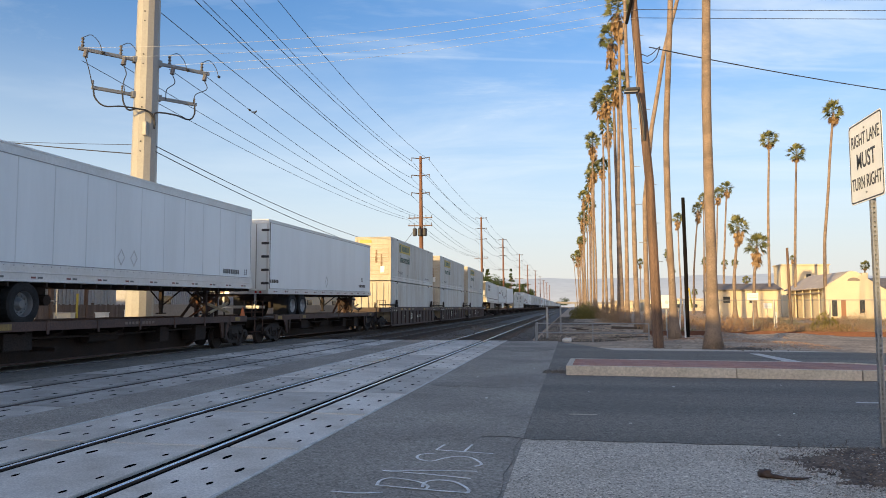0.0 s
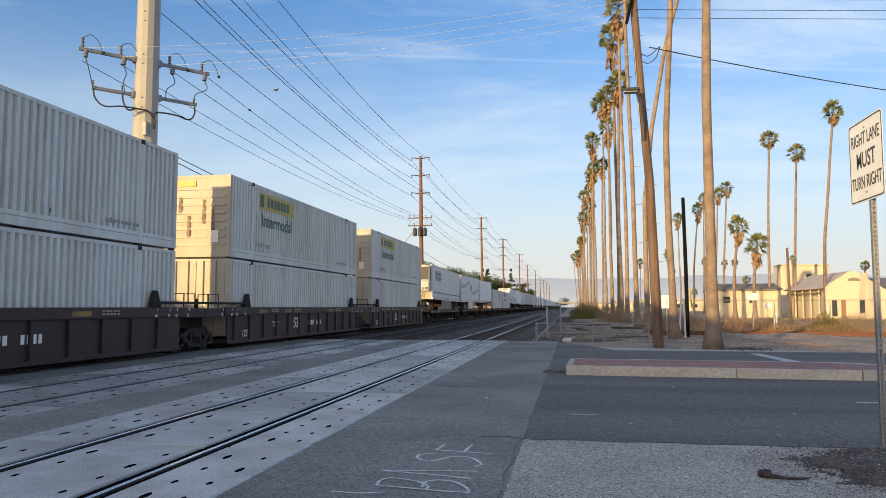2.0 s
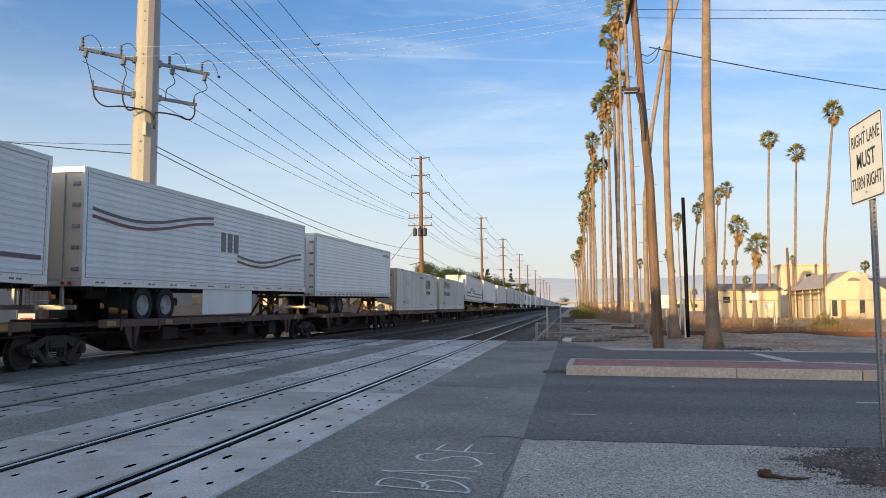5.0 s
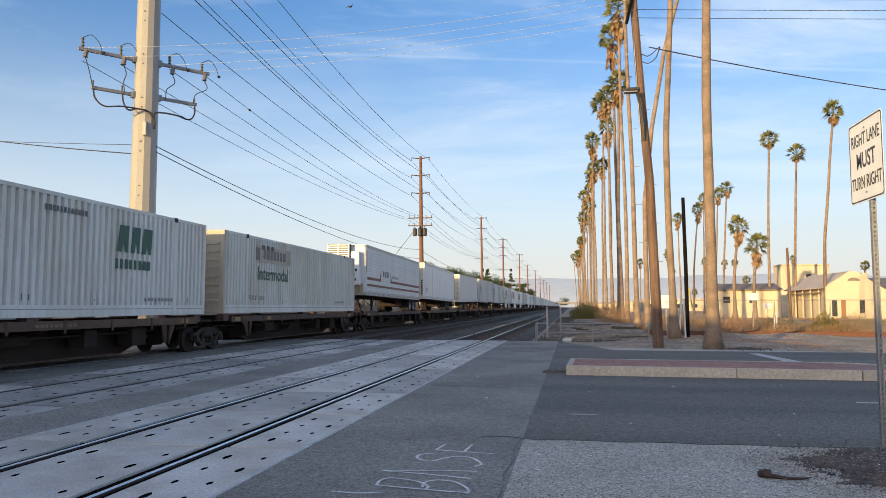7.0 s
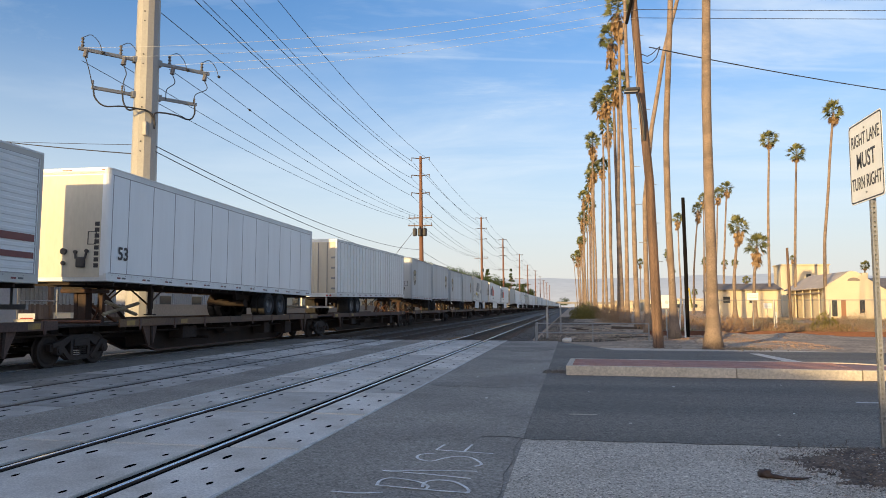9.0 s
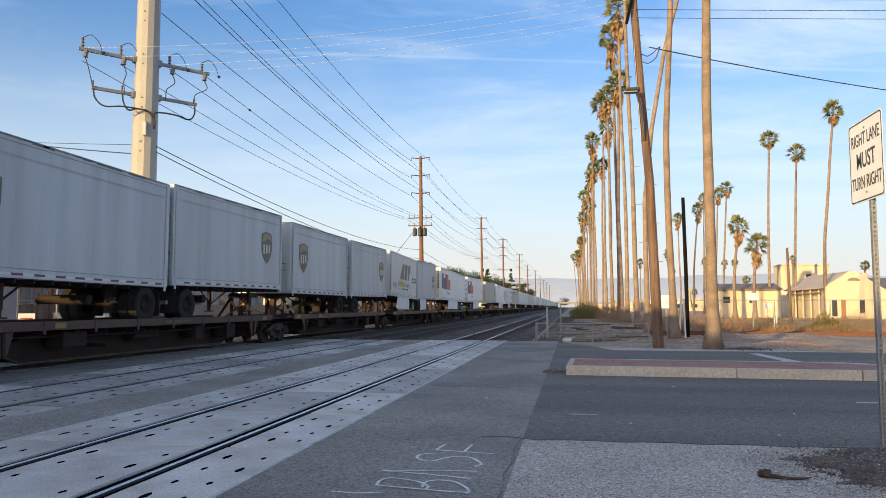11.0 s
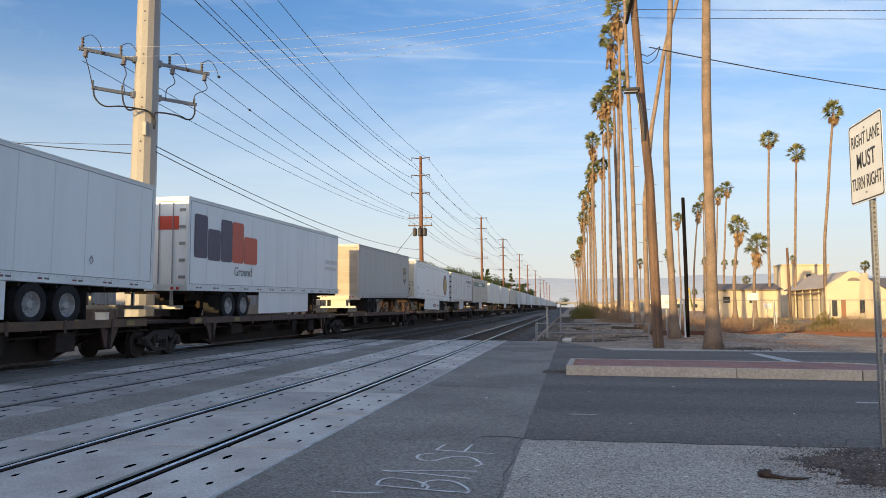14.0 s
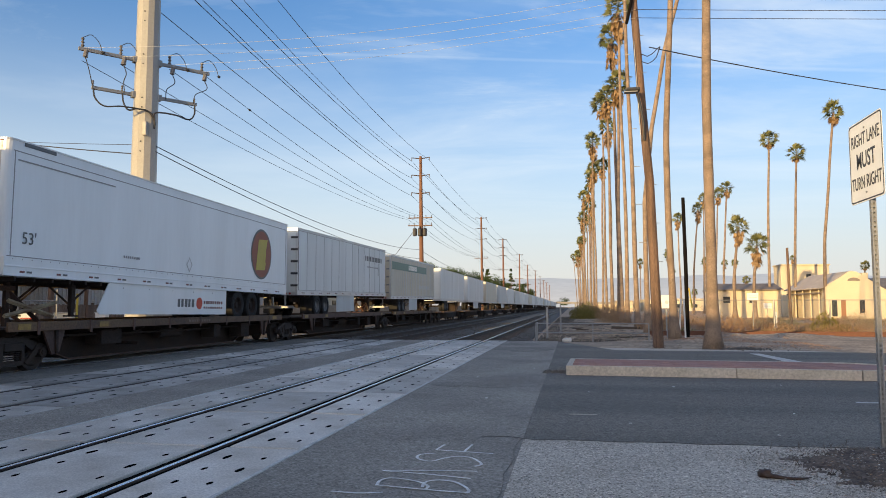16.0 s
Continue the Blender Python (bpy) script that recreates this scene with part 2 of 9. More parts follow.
M = dict(
    asphalt=aggregate("old_asphalt", (0.325, 0.298, 0.258), (0.5, 0.465, 0.41), 0.018, (0.72, 0.72, 0.73), 0.45, 0.8, mottle=0.16),
    asphalt_dark=aggregate("road_asphalt", (0.21, 0.194, 0.167), (0.33, 0.31, 0.275), 0.016, (0.72, 0.72, 0.74), 0.55, mottle=0.2, lanes=0.1),
    asphalt_band=aggregate("stained_asphalt", (0.265, 0.247, 0.215), (0.42, 0.39, 0.35), 0.018, (0.78, 0.78, 0.79), 0.6),
    asphalt_pale=aggregate("worn_asphalt", (0.5, 0.457, 0.39), (0.92, 0.86, 0.76), 0.0135, (0.86, 0.85, 0.84), 1.1, 1.45, dark=0.26, mottle=0.14),
    concrete=mat("crossing_concrete", (0.64, 0.61, 0.56), 0.8, 0, 0.2, 1.1, 55, 0.3, tint=(0.4, 0.36, 0.305), amount=0.85, rnd=0.2),
    # darker copy of the concrete: the train's shade painted in, with patchy tone
    concrete_shaded=mat("dirty_concrete", (0.5, 0.48, 0.445), 0.8, 0, 0.2, 1.1, 55, 0.3, tint=(0.27, 0.255, 0.23), amount=0.9, rnd=0.35),
    kerb=mat("kerb_concrete", (0.56, 0.5, 0.42), 0.85, 0, 0.18, 1.2, 22, 0.25, tint=(0.38, 0.34, 0.285), rnd=0.06),
    brick=mat("paving_brick", (0.36, 0.205, 0.18), 0.85, 0, 0.2, 1.5, 50, 0.25, tint=(0.24, 0.15, 0.135), rnd=0.16),
    # reddish dirt with the low sun's orange put into its colour
    earth=mat("red_earth", (0.4, 0.25, 0.155), 0.95, 0, 0.3, 1.0, 12, 0.8, tint=(0.24, 0.15, 0.1), amount=0.9),
    dirt=mat("dry_dirt", (0.45, 0.35, 0.25), 0.95, 0, 0.38, 0.6, 7, 1.0, tint=(0.235, 0.185, 0.14), amount=0.95),
    soil=mat("dark_soil", (0.165, 0.13, 0.105), 0.95, 0, 0.45, 5.0, 34, 1.0, tint=(0.08, 0.064, 0.053), amount=0.9),
    pebble=mat("pebbles", (0.38, 0.35, 0.305), 0.9, 0, 0.3, 8, 30, 0.2, tint=(0.12, 0.11, 0.1), amount=0.9),
    ballast=mat("ballast", (0.13, 0.12, 0.11), 0.95, 0, 0.5, 1.0, 12, 1.0, tint=(0.075, 0.066, 0.058), amount=0.8),
    steel=mat("rail_steel", (0.9, 0.92, 0.95), 0.26, 1.0, 0.03, 3, 60, 0.01),
    dull=mat("dull_rail", (0.09, 0.085, 0.082), 0.5, 0.5, 0.1, 3, 60, 0.02),
    hitch_pale=mat("hitch_pale_paint", (0.42, 0.36, 0.24), 0.7, 0, 0.25, 3, 30, 0.1, tint=(0.16, 0.1, 0.06), amount=0.8),
    hitch=mat("hitch_steel", (0.055, 0.026, 0.018), 0.8, 0, 0.3, 3, 30, 0.2, tint=(0.028, 0.02, 0.018), amount=0.9),
    litter=mat("paper_litter", (0.7, 0.69, 0.66), 0.8, 0, 0.1, 9, 60, 0.1),
    rust=mat("rusty_steel", (0.05, 0.034, 0.026), 0.85, 0.0, 0.25, 3, 40, 0.2, tint=(0.07, 0.045, 0.035)),
    old_rust=mat("old_rust", (0.17, 0.075, 0.045), 0.85, 0.0, 0.25, 3, 40, 0.2, tint=(0.09, 0.045, 0.03)),
    emblem=mat("faded_brown", (0.13, 0.115, 0.085), 0.5, 0, 0.08, 2, 20, 0.0, tint=(0.17, 0.15, 0.11)),
    black=mat("black_rubber", (0.034, 0.034, 0.035), 0.85, 0, 0.3, 4, 50, 0.2, spec=0.15),
    soot=mat("roof_grime", (0.3, 0.29, 0.27), 0.6, 0.1, 0.3, 1.1, 14, 0.05, tint=(0.07, 0.068, 0.065), amount=0.95, stretch=(1, 1, 1)),
    # grey of joints and rivets, also of the shade lines painted along rails
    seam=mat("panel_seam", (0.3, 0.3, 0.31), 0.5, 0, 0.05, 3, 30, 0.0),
    # near-black that puts the shade of holes and gaps into the colour
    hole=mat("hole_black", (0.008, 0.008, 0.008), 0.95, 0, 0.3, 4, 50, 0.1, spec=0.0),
    white=mat("white_paint", (0.72, 0.755, 0.765), 0.42, 0, 0.02, 0.8, 9, 0.02, tint=(0.55, 0.57, 0.57), amount=0.6, rnd=0.05, stretch=(1, 1, 0.2)),
    bright=mat("clean_white_paint", (0.83, 0.865, 0.885), 0.38, 0, 0.015, 0.7, 9, 0.02, tint=(0.7, 0.73, 0.74), amount=0.55, rnd=0.03, stretch=(1, 1, 0.15)),
    silver=mat("bare_aluminium", (0.62, 0.63, 0.64), 0.42, 0.35, 0.06, 1.2, 14, 0.03, tint=(0.5, 0.5, 0.5), rnd=0.04),
    grey=mat("grey_panel", (0.53, 0.575, 0.6), 0.45, 0, 0.03, 0.9, 9, 0.03, tint=(0.4, 0.42, 0.43), amount=0.8, rnd=0.05, stretch=(1, 1.6, 0.12)),
    cream=mat("cream_panel", (0.6, 0.56, 0.46), 0.5, 0, 0.03, 0.8, 9, 0.03, tint=(0.52, 0.46, 0.36), rnd=0.04, stretch=(1, 1, 0.35)),
    freight=mat("pale_grey_panel", (0.66, 0.66, 0.635), 0.45, 0, 0.02, 0.8, 9, 0.02, tint=(0.56, 0.55, 0.52), amount=0.6, stretch=(1, 1, 0.2)),
    beige=mat("beige_panel", (0.5, 0.5, 0.475), 0.5, 0, 0.025, 0.8, 9, 0.03, tint=(0.42, 0.41, 0.37), rnd=0.04, stretch=(1, 1, 0.25)),
    # low sun's golden tone painted into the near ends' cream, plus brown stains
    end_cream=mat("weathered_cream", (0.5, 0.46, 0.37), 0.6, 0, 0.06, 1.1, 14, 0.05, tint=(0.36, 0.28, 0.19), amount=0.6, rnd=0.06, stretch=(1, 1, 0.45)),
    # white dulled to cream so sunlit noses match, with some dirt
    nose=mat("weathered_white", (0.6, 0.575, 0.49), 0.55, 0, 0.05, 0.9, 12, 0.04, tint=(0.5, 0.46, 0.37), amount=0.6, stretch=(1, 1, 0.3)),
    tan=mat("tan_door", (0.46, 0.41, 0.33), 0.6, 0, 0.06, 1.5, 12, 0.05, tint=(0.37, 0.32, 0.25), rnd=0.08),
    container=mat("container_paint", (0.73, 0.74, 0.71), 0.5, 0, 0.07, 1.3, 12, 0.05, tint=(0.56, 0.53, 0.46), amount=0.7, rnd=0.04, stretch=(1, 1, 0.14)),
    stain=mat("rust_stain", (0.2, 0.12, 0.07), 0.8, 0, 0.3, 6, 30, 0.1, tint=(0.36, 0.28, 0.2), amount=0.95),
    well=mat("well_paint", (0.042, 0.021, 0.022), 0.6, 0, 0.2, 0.9, 20, 0.1, tint=(0.034, 0.02, 0.02), amount=0.8, rnd=0.08, stretch=(1, 1, 0.4)),
    wagon=mat("wagon_paint", (0.1, 0.055, 0.042), 0.7, 0, 0.25, 0.9, 20, 0.15, tint=(0.06, 0.038, 0.031), amount=0.9, rnd=0.1),
    yellow=mat("wagon_yellow", (0.135, 0.078, 0.04), 0.65, 0, 0.3, 1.0, 20, 0.1, tint=(0.07, 0.042, 0.03), amount=0.9, rnd=0.1),
    under=mat("underframe", (0.034, 0.028, 0.026), 0.85, 0.0, 0.3, 2, 30, 0.2, spec=0.2, tint=(0.058, 0.035, 0.026)),
    bogie=mat("bogie_steel", (0.034, 0.028, 0.026), 0.75, 0.0, 0.3, 2, 30, 0.2, spec=0.3, tint=(0.06, 0.04, 0.03)),
    chrome=mat("wheel_alloy", (0.17, 0.175, 0.18), 0.5, 0.3, 0.1, 4, 30, 0.03),
    hub=mat("white_hub", (0.36, 0.36, 0.36), 0.5, 0.1, 0.15, 4, 30, 0.03),
    gold_dull=mat("faded_gold", (0.3, 0.25, 0.13), 0.5, 0, 0.1, 3, 30, 0.0),
    gold=mat("sign_yellow", (0.5, 0.39, 0.06), 0.5, 0, 0.06, 3, 30, 0.03),
    green=mat("sign_green", (0.02, 0.10, 0.07), 0.5, 0, 0.06, 3, 30, 0.0),
    ink=mat("dark_ink", (0.035, 0.035, 0.04), 0.5, 0, 0.1, 3, 30, 0.0),
    purple=mat("dark_purple", (0.032, 0.03, 0.085), 0.45, 0, 0.05, 3, 30, 0.0, tint=(0.045, 0.045, 0.09)),
    red=mat("vivid_red", (0.55, 0.06, 0.03), 0.45, 0, 0.05, 3, 30, 0.0),
    plum=mat("plum_stripe", (0.12, 0.085, 0.1), 0.5, 0, 0.05, 3, 30, 0.0),
    maroon=mat("maroon_stripe", (0.17, 0.05, 0.05), 0.5, 0, 0.05, 3, 30, 0.0),
    brown=mat("dark_brown", (0.055, 0.03, 0.018), 0.5, 0, 0.05, 3, 30, 0.0),
    slate=mat("slate_panel", (0.1, 0.11, 0.12), 0.45, 0, 0.05, 3, 30, 0.0),
    teal=mat("pale_green_band", (0.13, 0.24, 0.2), 0.5, 0, 0.1, 3, 30, 0.0),
    reflect_gold=mat("worn_yellow", (0.3, 0.19, 0.04), 0.5, 0, 0.2, 3, 30, 0.03, tint=(0.14, 0.09, 0.04), amount=0.9),
    brick_red=mat("dull_red", (0.27, 0.075, 0.045), 0.5, 0, 0.1, 1.5, 30, 0.0, tint=(0.2, 0.06, 0.05)),
    orange=mat("orange_paint", (0.6, 0.16, 0.05), 0.5, 0, 0.15, 3, 30, 0.03),
    tag=mat("reflector_red", (0.4, 0.03, 0.02), 0.3, 0, 0.05, 3, 30, 0.0),
    pole=mat("tan_steel", (0.365, 0.355, 0.33), 0.5, 0.0, 0.06, 0.6, 12, 0.05, tint=(0.33, 0.31, 0.275)),
    galv=mat("galvanised", (0.3, 0.305, 0.31), 0.5, 0.5, 0.1, 6, 60, 0.05),
    wood=mat("pole_wood", (0.195, 0.122, 0.083), 0.85, 0, 0.4, 1.5, 30, 0.6, tint=(0.07, 0.046, 0.034), amount=0.85, stretch=(4, 4, 0.25)),
    wood_red=mat("reddish_pole_wood", (0.2, 0.1, 0.06), 0.85, 0, 0.3, 1.5, 30, 0.4, tint=(0.12, 0.06, 0.04), stretch=(4, 4, 0.25)),
    wood_dark=mat("creosoted_wood", (0.009, 0.008, 0.008), 0.95, 0, 0.25, 1.5, 30, 0.4, spec=0.1, stretch=(4, 4, 0.25)),
    tie=mat("sleeper_wood", (0.09, 0.07, 0.055), 0.9, 0, 0.25, 2, 20, 0.4, rnd=0.2),
    bark=mat("palm_bark", (0.29, 0.215, 0.16), 0.9, 0, 0.3, 1.7, 22, 0.5, tint=(0.16, 0.12, 0.092), amount=0.85, rnd=0.12, stretch=(1, 1, 1.3)),
    wire=mat("black_wire", (0.03, 0.03, 0.033), 0.6, 0, 0.05, 3, 30, 0.0),
    wire_pale=mat("aluminium_wire", (0.6, 0.6, 0.6), 0.4, 0.3, 0.05, 3, 30, 0.0),
    ceramic=mat("grey_ceramic", (0.16, 0.15, 0.15), 0.35, 0, 0.1, 3, 30, 0.0),
    signwhite=mat("sign_white", (0.88, 0.87, 0.82), 0.35, 0, 0.03, 3, 30, 0.0, tint=(0.8, 0.79, 0.73)),
    mark=mat("road_white", (0.62, 0.62, 0.6), 0.8, 0, 0.25, 4, 60, 0.2, tint=(0.35, 0.35, 0.34), amount=0.7),
    chalk=mat("sprayed_paint", (0.86, 0.86, 0.84), 0.85, 0, 0.2, 6, 60, 0.2, tint=(0.42, 0.42, 0.42), amount=0.7),
    fence_brown=mat("weathered_boards", (0.17, 0.125, 0.1), 0.85, 0, 0.15, 1.5, 20, 0.2, tint=(0.11, 0.08, 0.065), rnd=0.25),
    gate_sheet=mat("gate_sheet", (0.25, 0.29, 0.37), 0.5, 0, 0.1, 1.5, 12, 0.1, tint=(0.19, 0.22, 0.28)),
    canopy=mat("canopy_steel", (0.15, 0.09, 0.06), 0.75, 0, 0.2, 2, 20, 0.1, tint=(0.09, 0.06, 0.045)),
    shed=mat("shed_cladding", (0.4, 0.395, 0.4), 0.6, 0, 0.12, 0.6, 10, 0.1, tint=(0.3, 0.29, 0.29)),
    stucco=mat("cream_stucco", (0.66, 0.565, 0.41), 0.9, 0, 0.08, 0.5, 8, 0.15, tint=(0.55, 0.465, 0.33)),
    roof=mat("grey_roof", (0.2, 0.17, 0.15), 0.85, 0, 0.15, 0.8, 12, 0.2, tint=(0.3, 0.25, 0.2)),
    roof_pale=mat("pale_roof", (0.58, 0.5, 0.42), 0.8, 0, 0.15, 0.8, 12, 0.2, tint=(0.42, 0.35, 0.29)),
    pane=mat("window_dark", (0.04, 0.045, 0.05), 0.12, 0, 0.1, 2, 10, 0.0),
    door=mat("brown_door", (0.3, 0.14, 0.07), 0.6, 0, 0.1, 2, 20, 0.0),
    block=mat("block_wall", (0.29, 0.262, 0.23), 0.85, 0, 0.1, 0.5, 8, 0.2, tint=(0.19, 0.17, 0.15)),
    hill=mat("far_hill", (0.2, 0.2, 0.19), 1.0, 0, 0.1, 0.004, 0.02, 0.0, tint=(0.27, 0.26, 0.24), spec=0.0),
    palm=leafy("palm_leaf", (0.085, 0.105, 0.04), (0.3, 0.29, 0.12), 0.25),
    skirt=leafy("dead_palm_leaf", (0.2, 0.125, 0.065), (0.46, 0.31, 0.165), 0.15),
    leaf=leafy("tree_leaf", (0.045, 0.075, 0.025), (0.09, 0.12, 0.04)),
    dry=leafy("dry_brush", (0.2, 0.112, 0.066), (0.44, 0.28, 0.155), 0.15),
    straw=leafy("straw_brush", (0.215, 0.135, 0.075), (0.43, 0.295, 0.165), 0.15),
    sage=leafy("grey_green_brush", (0.1, 0.09, 0.05), (0.25, 0.215, 0.125), 0.1),
    rubble=mat("earthy_rubble", (0.3, 0.26, 0.215), 0.95, 0, 0.3, 2, 20, 0.4, tint=(0.19, 0.16, 0.13), amount=0.9),
    weed=leafy("green_weed", (0.1, 0.1, 0.028), (0.27, 0.22, 0.06), 0.2),
    bird=mat("bird_feather", (0.03, 0.03, 0.032), 0.8, 0, 0.1, 9, 60, 0.0),
)


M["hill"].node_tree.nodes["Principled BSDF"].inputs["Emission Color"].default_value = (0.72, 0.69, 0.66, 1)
M["hill"].node_tree.nodes["Principled BSDF"].inputs["Emission Strength"].default_value = 0.26  # emission on the hills stands in for the haze before them


# ---- building blocks ----
def part(name, bm, material, parent=None, label="", smooth=False):
    me = bpy.data.meshes.new(name)
    bm.to_mesh(me)
    bm.free()
    me.materials.append(M[material])
    if smooth:
        me.polygons.foreach_set("use_smooth", [True] * len(me.polygons))
    ob = new(name, me)
    ob.parent = parent
    return tagged(ob, label)


def share(ob, parent, m, name=None):
    """Another object on the same mesh, under parent at the pose m."""
    o = new(name or ob.name.split(".")[0], ob.data)
    o.parent = parent
    o.matrix_basis = m
    return o


def thing(name, label, category, group="", kind="", at=None):
    ob = new(name)
    ob.empty_display_size = 0.2
    if at is not None:
        ob.matrix_basis = at
    return tagged(ob, label, category, group, kind)


def box(bm, x0, x1, y0, y1, z0, z1, bev=0.0, m=None):
    b = [(x0, x1)[i & 1] for i in range(8)], [(y0, y1)[i >> 1 & 1] for i in range(8)], [(z0, z1)[i >> 2] for i in range(8)]
    vs = [bm.verts.new(p) for p in zip(*b)]
    fs = [bm.faces.new([vs[i] for i in f]) for f in ((0, 2, 3, 1), (4, 5, 7, 6), (0, 1, 5, 4), (2, 6, 7, 3), (0, 4, 6, 2), (1, 3, 7, 5))]
    if bev:
        es = list({e for f in fs for e in f.edges})
        r = bmesh.ops.bevel(bm, geom=es, offset=bev, segments=2, affect="EDGES", profile=0.6)
        vs = list({v for f in r["faces"] for v in f.verts} | {v for v in vs if v.is_valid})
    if m is not None:
        for v in vs:
            v.co = m @ v.co
    return bm


def tube(bm, pts, radii, n=8, cap=True):
    """A round bar along the points, with a radius for each."""
    pts = [Vector(p) for p in pts]
    if isinstance(radii, (int, float)):
        radii = [radii] * len(pts)
    rings, side = [], None
    for i, p in enumerate(pts):
        d = (pts[min(i + 1, len(pts) - 1)] - pts[max(i - 1, 0)]).normalized()
        if side is None:
            side = d.cross(Vector((0, 0, 1)) if abs(d.z) < 0.9 else Vector((1, 0, 0))).normalized()
        side = (side - d * side.dot(d)).normalized()
        up = d.cross(side)
        rings.append([bm.verts.new(p + radii[i] * (side * math.cos(a) + up * math.sin(a))) for a in (2 * math.pi * k / n for k in range(n))])
    for a, b in zip(rings, rings[1:]):
        for k in range(n):
            bm.faces.new((a[k], a[(k + 1) % n], b[(k + 1) % n], b[k]))
    if cap:
        bm.faces.new(rings[0][::-1])
        bm.faces.new(rings[-1])
    return bm


def poly(bm, pts, depth):
    """A flat plate: the outline pts raised by the vector depth."""
    a = [bm.verts.new(p) for p in pts]
    b = [bm.verts.new(Vector(p) + Vector(depth)) for p in pts]
    bm.faces.new(a[::-1])
    bm.faces.new(b)
    for i in range(len(a)):
        j = (i + 1) % len(a)
        bm.faces.new((a[i], a[j], b[j], b[i]))
    bmesh.ops.recalc_face_normals(bm, faces=bm.faces[:])
    return bm


B = bmesh.new


def smooth_line(pts, n=8):
    """A smooth curve through the points."""
    p = [Vector(q) for q in pts]
    p = [p[0] * 2 - p[1]] + p + [p[-1] * 2 - p[-2]]
    out = []
    for i in range(1, len(p) - 2):
        for k in range(n):
            t = k / n
            a, b, c, d = p[i - 1:i + 3]
            out.append(0.5 * (2 * b + (c - a) * t + (2 * a - 5 * b + 4 * c - d) * t * t + (3 * b - a - 3 * c + d) * t ** 3))
    return out + [p[-2]]


def bar_between(bm, p, q, w):
    return tube(bm, [p, q], w, 4)


def text_bm(words, size, m, thick=0.004, bold=0.0):
    cu = bpy.data.curves.new("words", "FONT")
    cu.body, cu.size, cu.extrude, cu.offset = words, size, thick, bold
    cu.align_x, cu.align_y = "CENTER", "CENTER"
    cu.resolution_u = 3
    ob = bpy.data.objects.new("words", cu)
    me = bpy.data.meshes.new_from_object(ob)
    bm = bmesh.new()
    bm.from_mesh(me)
    bm.transform(m)
    bpy.data.objects.remove(ob)
    bpy.data.meshes.remove(me)
    bpy.data.curves.remove(cu)
    return bm


# ---- ground, roads, tracks ----
def flat(name, pts, z0, z1, material, parent=None, label=""):
    return part(name, poly(B(), [(x, y, z0) for x, y in pts], (0, 0, z1 - z0)), material, parent, label)


def ground_height(x, y):
    """Roads and tracks lie level; the waste ground rolls a little."""
    if -17.45 < x < -1.75:
        return -0.34
    if x < 0.6 or y < 27.5:
        return -0.06
    k = min(1, (x - 0.6) / 2, (y - 27.5) / 3)
    a = noise.noise((x * 0.22, y * 0.22, 0)) * 0.16 + noise.noise((x * 0.9, y * 0.9, 3)) * 0.06
    hump = 0.22 * math.exp(-((x - 7.7) / 1.3) ** 2 - ((y - 38.4) / 1.0) ** 2) + 0.16 * math.exp(-((x - 11) / 1.8) ** 2 - ((y - 38.6) / 0.9) ** 2) + 0.12 * math.exp(-((x - 5.2) / 0.8) ** 2 - ((y - 33.5) / 0.8) ** 2)
    a *= 0.45 if y < 42 else 1
    hump *= 1 + noise.noise((x * 1.7, y * 1.7, 5))
    return -0.06 + k * max(-0.02, 0.05 + a) + hump


def build_ground():
    def cuts(lo, hi, step, outer):
        mid = list(np.arange(lo, hi + 0.01, step))
        return [-v for v in outer[::-1] if -v < lo - 1] + mid + [v for v in outer if v > hi + 1]
    outer = [70, 90, 120, 170, 250, 400, 700, 1200, 2200, 4600]
    xs, ys = sorted(cuts(-1, 60, 0.5, outer) + [-17.5, -17.4, -1.8, -1.7]), cuts(27, 62, 0.5, outer)
    bm = B()
    vs = [[bm.verts.new((x, y, ground_height(x, y) if (x < 62 and y < 63) or x < -1.6 else (0.02 if x > 0 and y > 27 else -0.06))) for x in xs] for y in ys]
    for j in range(len(ys) - 1):
        for i in range(len(xs) - 1):
            bm.faces.new((vs[j][i], vs[j][i + 1], vs[j + 1][i + 1], vs[j + 1][i]))
    tagged(part("ground", bm, "dirt", smooth=True), "dry brown dirt of the waste ground beyond the road", kind="structure")


build_ground()
TRACKS = [-4.57, -9.3, -13.65]
FAR = 32.8  # where the level crossing ends
HALF = 1.735  # half the width of the concrete panels


